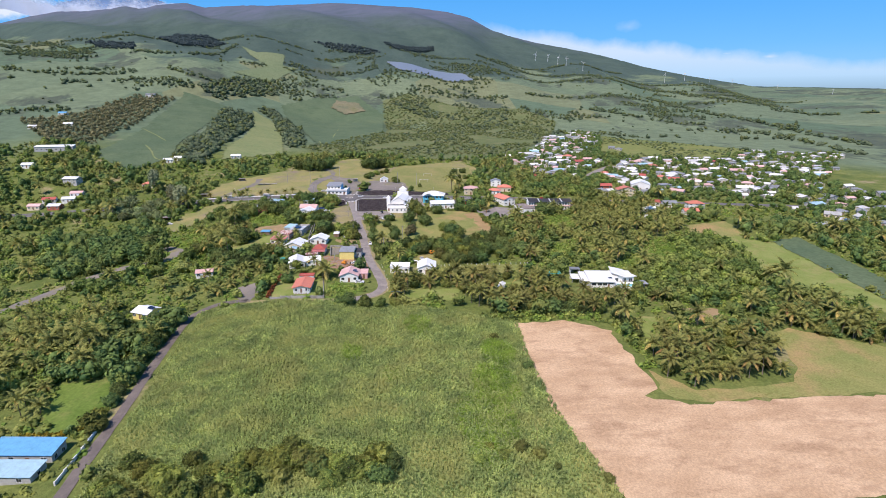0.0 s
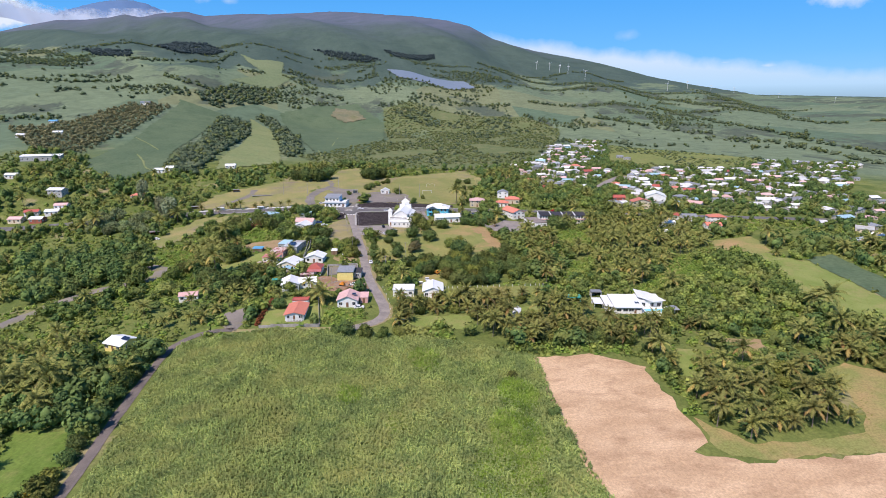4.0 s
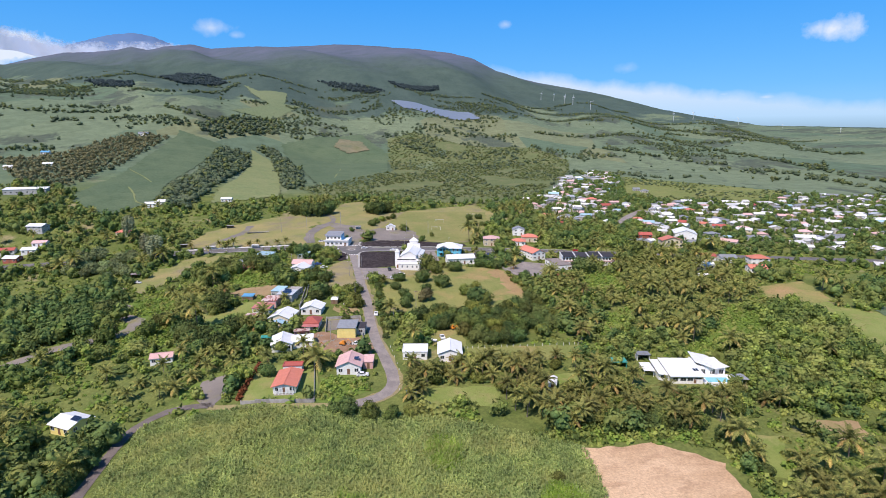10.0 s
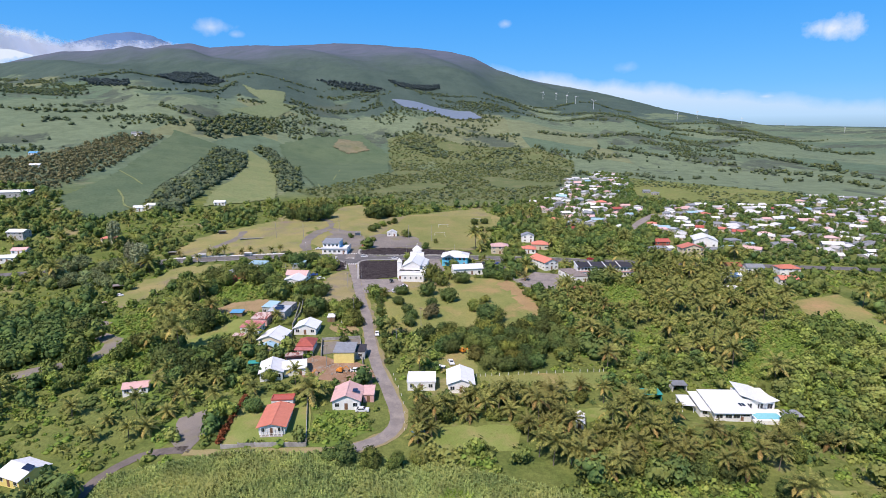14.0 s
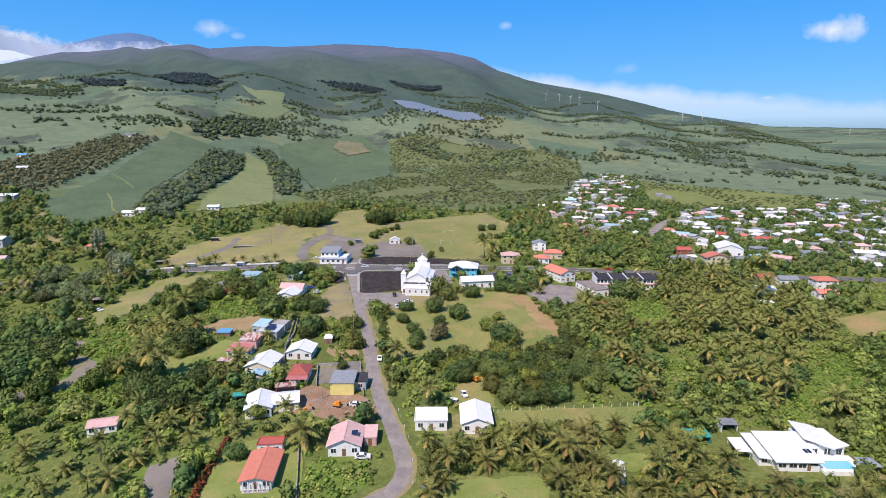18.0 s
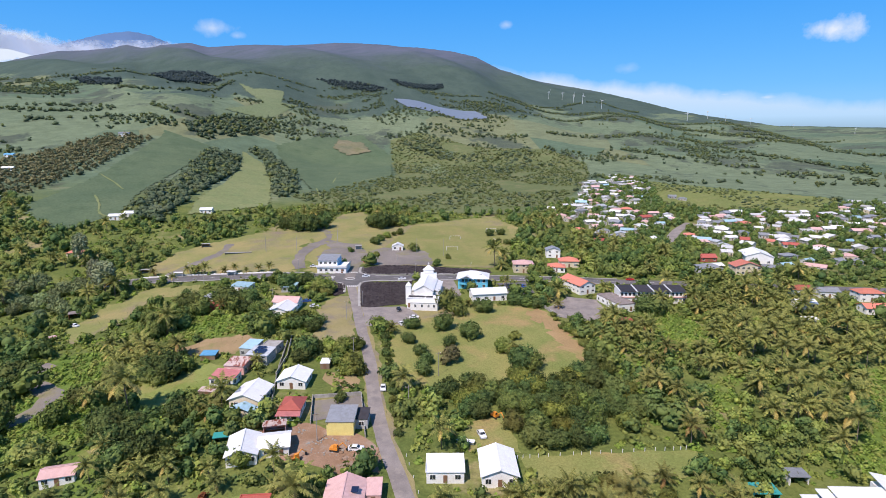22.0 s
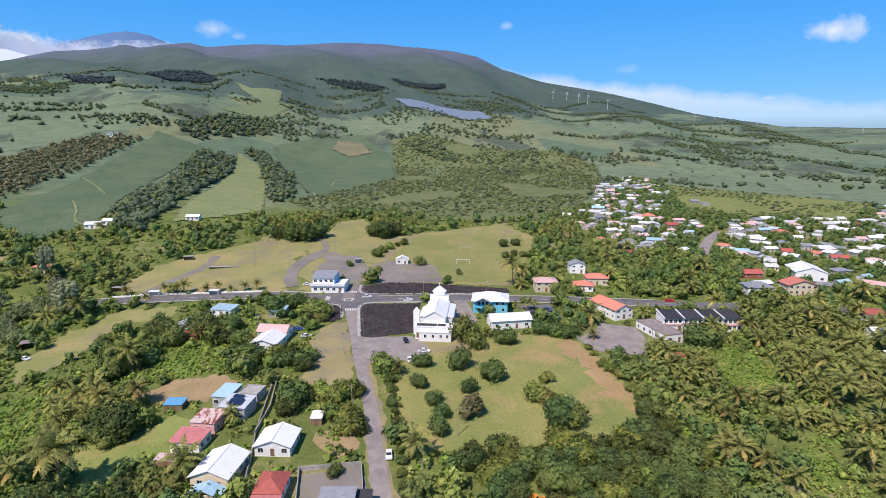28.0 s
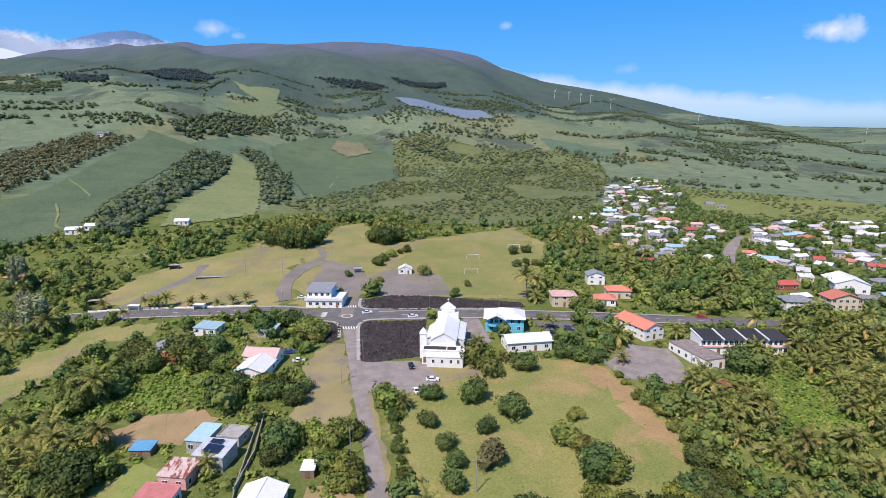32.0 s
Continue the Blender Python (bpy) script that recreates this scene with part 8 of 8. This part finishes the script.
def boat(x, y, turn):
    root = empty("boat", x, y, turn)
    bm = bmesh.new()
    prof = [(-2.4, 0.7), (-2.2, 0.85), (0.0, 0.95), (1.6, 0.7), (2.6, 0.05)]
    top = [bm.verts.new((w, y0, 1.0)) for y0, w in prof] + [bm.verts.new((-w, y0, 1.0)) for y0, w in prof[::-1]]
    low = [bm.verts.new((v.co.x * 0.45, v.co.y * 0.9, 0.35)) for v in top]
    n = len(top)
    for i in range(n):
        bm.faces.new((low[i], low[(i + 1) % n], top[(i + 1) % n], top[i]))
    bm.faces.new(low[::-1])
    bm.faces.new([bm.verts.new((v.co.x * 0.9, v.co.y * 0.95, 0.8)) for v in top])
    part("hull", bm, M["frame_white"], root)
    part("trailer", boxes((-0.6, -2.2, 0.2, 0.6, 2.6, 0.34)), M["steel"], root)
    for s in (-0.75, 0.75):
        part("wheel", tube(bmesh.new(), (s - 0.09, -0.5, 0.28), (s + 0.09, -0.5, 0.28), 0.28, 0.28, 10), M["rubber"], root)
    tagged(root, "white motor boat on a trailer", "boat")


boat(26, 243.5, 70)
car(31, 246.5, 5, CAR_WHITE, "white van in the orchard yard")


def kiosk(x, y, turn, w, d, h, wall, roof, label):
    root = empty("kiosk", x, y, turn)
    t = 0.12
    part("wall", boxes((-w / 2, d / 2 - t, -0.4, w / 2, d / 2, h), (-w / 2, -d / 2, -0.4, -w / 2 + t, d / 2 - t, h), (w / 2 - t, -d / 2, -0.4, w / 2, d / 2 - t, h)), M[wall], root)
    part("roof", boxes((-w / 2 - 0.25, -d / 2 - 0.3, h, w / 2 + 0.25, d / 2 + 0.2, h + 0.16)), M[roof], root)
    part("bench", boxes((-w / 2 + 0.3, d / 2 - 0.6, 0.0, w / 2 - 0.3, d / 2 - 0.2, 0.45)), M["concrete"], root)
    tagged(root, label, "shelter")


kiosk(-105, 496, 0, 5, 2.4, 2.3, "wood", "concrete", "small brown dugout shelter beside turf")
kiosk(-128, 451, 0, 5, 2.4, 2.3, "wood", "concrete", "small brown hut on dry turf")
kiosk(-105, 437, -8, 5, 2.2, 2.5, "white_wall", "white_roof", "white bus shelter by the road")
kiosk(-74, 428, -12, 4.5, 2.2, 2.3, "white_wall", "white_roof", "white bus shelter with a flat roof")
kiosk(-80, 475, 0, 16, 1.2, 0.7, "concrete", "concrete", "low concrete stand on the turf")
kiosk(-3, 467, 0, 4, 2.5, 2.4, "white_wall", "concrete", "small pale hut by the gravel yard")
kiosk(91, 213, -10, 6, 4, 2.2, "tarp", "tarp", "green tarpaulin shelter behind the villa")
kiosk(103, 217, -10, 4.5, 3.5, 2.4, "white_wall", "grey_roof", "grey-roofed pump hut behind the villa")
kiosk(109, 320, -10, 5, 3.5, 2.5, "red_wall", "red_wall", "red metal container in the yard")
kiosk(14.4, 201.9, 15, 3.2, 2.4, 0.9, "blue_roof", "blue_roof", "low stack under a bright blue tarpaulin")
kiosk(-137.7, 387.7, 20, 6, 4.5, 2.5, "red_wall", "stained_roof", "small brown hut under trees in a clearing")
kiosk(-134.9, 357.4, 30, 5, 3.5, 1.8, "wood", "rust_roof", "low rusty shelter beside a dirt road")
kiosk(-39.9, 254.9, 5, 4, 2.6, 1.6, "tarp", "tarp", "turquoise tarpaulin over garden stores")
kiosk(-26, 256.5, 4, 6, 3, 2.6, "pink_wall", "rust_roof", "small pink shed behind a white house")


def turbine(x, y, turn, h=24):
    root = empty("wind_turbine", x, y, turn)
    part("tower", tube(bmesh.new(), (0, 0, -3), (0, 0, h), 0.6, 0.35, 8), M["frame_white"], root)
    part("nacelle", boxes((-1.2, -2.5, h - 0.8, 1.2, 2.8, h + 1.4)), M["frame_white"], root)
    for k in range(3):
        a = math.radians(25 + 120 * k + turn)
        bm = bmesh.new()
        tube(bm, (0, -3, h), (math.sin(a) * 10, -3, h + math.cos(a) * 10), 0.4, 0.15, 5)
        part("blade", bm, M["frame_white"], root)
    tagged(root, "white wind turbine on the far plain", "wind turbine", group="wind turbines")


for n, (x, y) in enumerate(((663, 2065), (692, 2008), (702, 1929), (717, 1887), (720, 1744), (1047, 1820), (1151, 1872), (1786, 2695), (1773, 2493), (2250, 2960), (2509, 3112), (2317, 2489))):
    turbine(x, y, n * 37)

# road markings and kerbs at the crossing
def marks():
    root = new("road_marking")
    root.matrix_basis = pose(-8, 400, float(land(-8, 400)))
    o = root.matrix_basis.translation

    def stripe(x, y, w, l, turn, mat="line", lift=0.2):
        ob = part("stripe", boxes((-w / 2, -l / 2, 0, w / 2, l / 2, 0.02)), M[mat], root)
        ob.matrix_basis = pose(x - o[0], y - o[1], float(land(x, y)) + lift - o[2], 2.6, 0, turn)

    for k in range(6):
        stripe(-8.6 + k * 1.05, 388.0 - k * 0.1, 0.5, 2.6, 8)
        stripe(-9.2 + k * 1.05, 413.0 - k * 0.1, 0.5, 2.6, 4, lift=0.24)
    for k in range(5):
        stripe(-17.6 + k * 0.2, 402.0 + k * 1.1, 2.4, 0.5, -20)
    for k in range(14):
        a = math.tau * k / 14
        stripe(-7.5 + math.cos(a) * 2.2, 401 + math.sin(a) * 2.0, 0.5, 0.9, math.degrees(a), lift=0.3)
    for px, py in curve_points(ROAD_EW[6:], 9)[3:26]:
        stripe(px, py, 2.6, 0.14, -8, lift=0.22)
    for px, py in curve_points(ROAD_EW[2:6], 9)[:-3]:
        stripe(px, py, 2.6, 0.14, -14, lift=0.22)
    tagged(root, "white painted crossings and centre dashes on asphalt", "marking", kind="structure")


marks()
for nm, off in (("kerb_north", 4.6), ("kerb_south", -4.6)):
    c = curve_points(ROAD_EW[2:10], 4)
    t = np.gradient(c, axis=0)
    t /= np.linalg.norm(t, axis=1)[:, None]
    q = c + np.c_[-t[:, 1], t[:, 0]] * off
    keep = np.hypot(q[:, 0] + 8, q[:, 1] - 400) > 12
    for run in (q[:, 0] < -8, q[:, 0] >= -8):
        seg = q[keep & run]
        if len(seg) > 2:
            ribbon(nm, [tuple(p) for p in seg[::3]], 1.2, M["concrete"], 0.3, "pale concrete kerb and pavement beside the road")

# pale pavements round the lava beds
for edge in ([(-2.6, 357), (-2.8, 380), (-2.4, 391), (0.5, 395), (6, 395.6), (25, 393.4)], [(-10, 378), (-10.4, 390), (-13, 395), (-19, 397)], [(-1.6, 423), (-2.4, 414), (0, 409.4), (8, 407.6), (32, 405.2), (68, 401.2)]):
    ribbon("pavement", edge, 1.3, M["concrete"], 0.26, "pale concrete pavement round a lava bed")


# broken concrete and earth on the building plot
def rubble(name, poly, gap, lo, hi, mat, label):
    r = np.random.default_rng(77)
    xs, ys = spread(r, poly, gap)
    q = np.array([noise.noise((x * 0.2, y * 0.2, 2.0)) for x, y in zip(xs, ys)])
    xs, ys = xs[q > -0.05], ys[q > -0.05]
    protos = [(SMALL_V * r.uniform(0.6, 1.2, (len(SMALL_V), 1)) * np.array([1.0, 0.8, 0.5]), SMALL_F.tolist()) for k in range(4)]
    rows = np.c_[xs, ys, land(xs, ys) + 0.1, lo + (hi - lo) * r.random(len(xs)) ** 3, r.uniform(0, 6.3, len(xs)), r.integers(0, 4, len(xs))]
    ob = strew(name, protos, rows, [mat], label, "rubble")
    ob.data.polygons.foreach_set("use_smooth", np.zeros(len(ob.data.polygons), bool))


rubble("rubble", [(-20, 258), (-9, 250), (-4, 249), (-8, 242), (-20, 246)], 0.8, 0.12, 0.6, M["concrete"], "broken grey concrete and stones on dug soil")
rubble("earth_heap", [(-9, 247), (2, 246), (3, 238), (-7, 239)], 0.9, 0.25, 1.1, M["redsoil"], "heaps of red-brown dug earth")
rubble("rubble", [(-45, 322), (-33, 318), (-33, 311), (-40, 309)], 1.1, 0.15, 0.5, M["concrete"], "loose blocks and rubble behind a house")
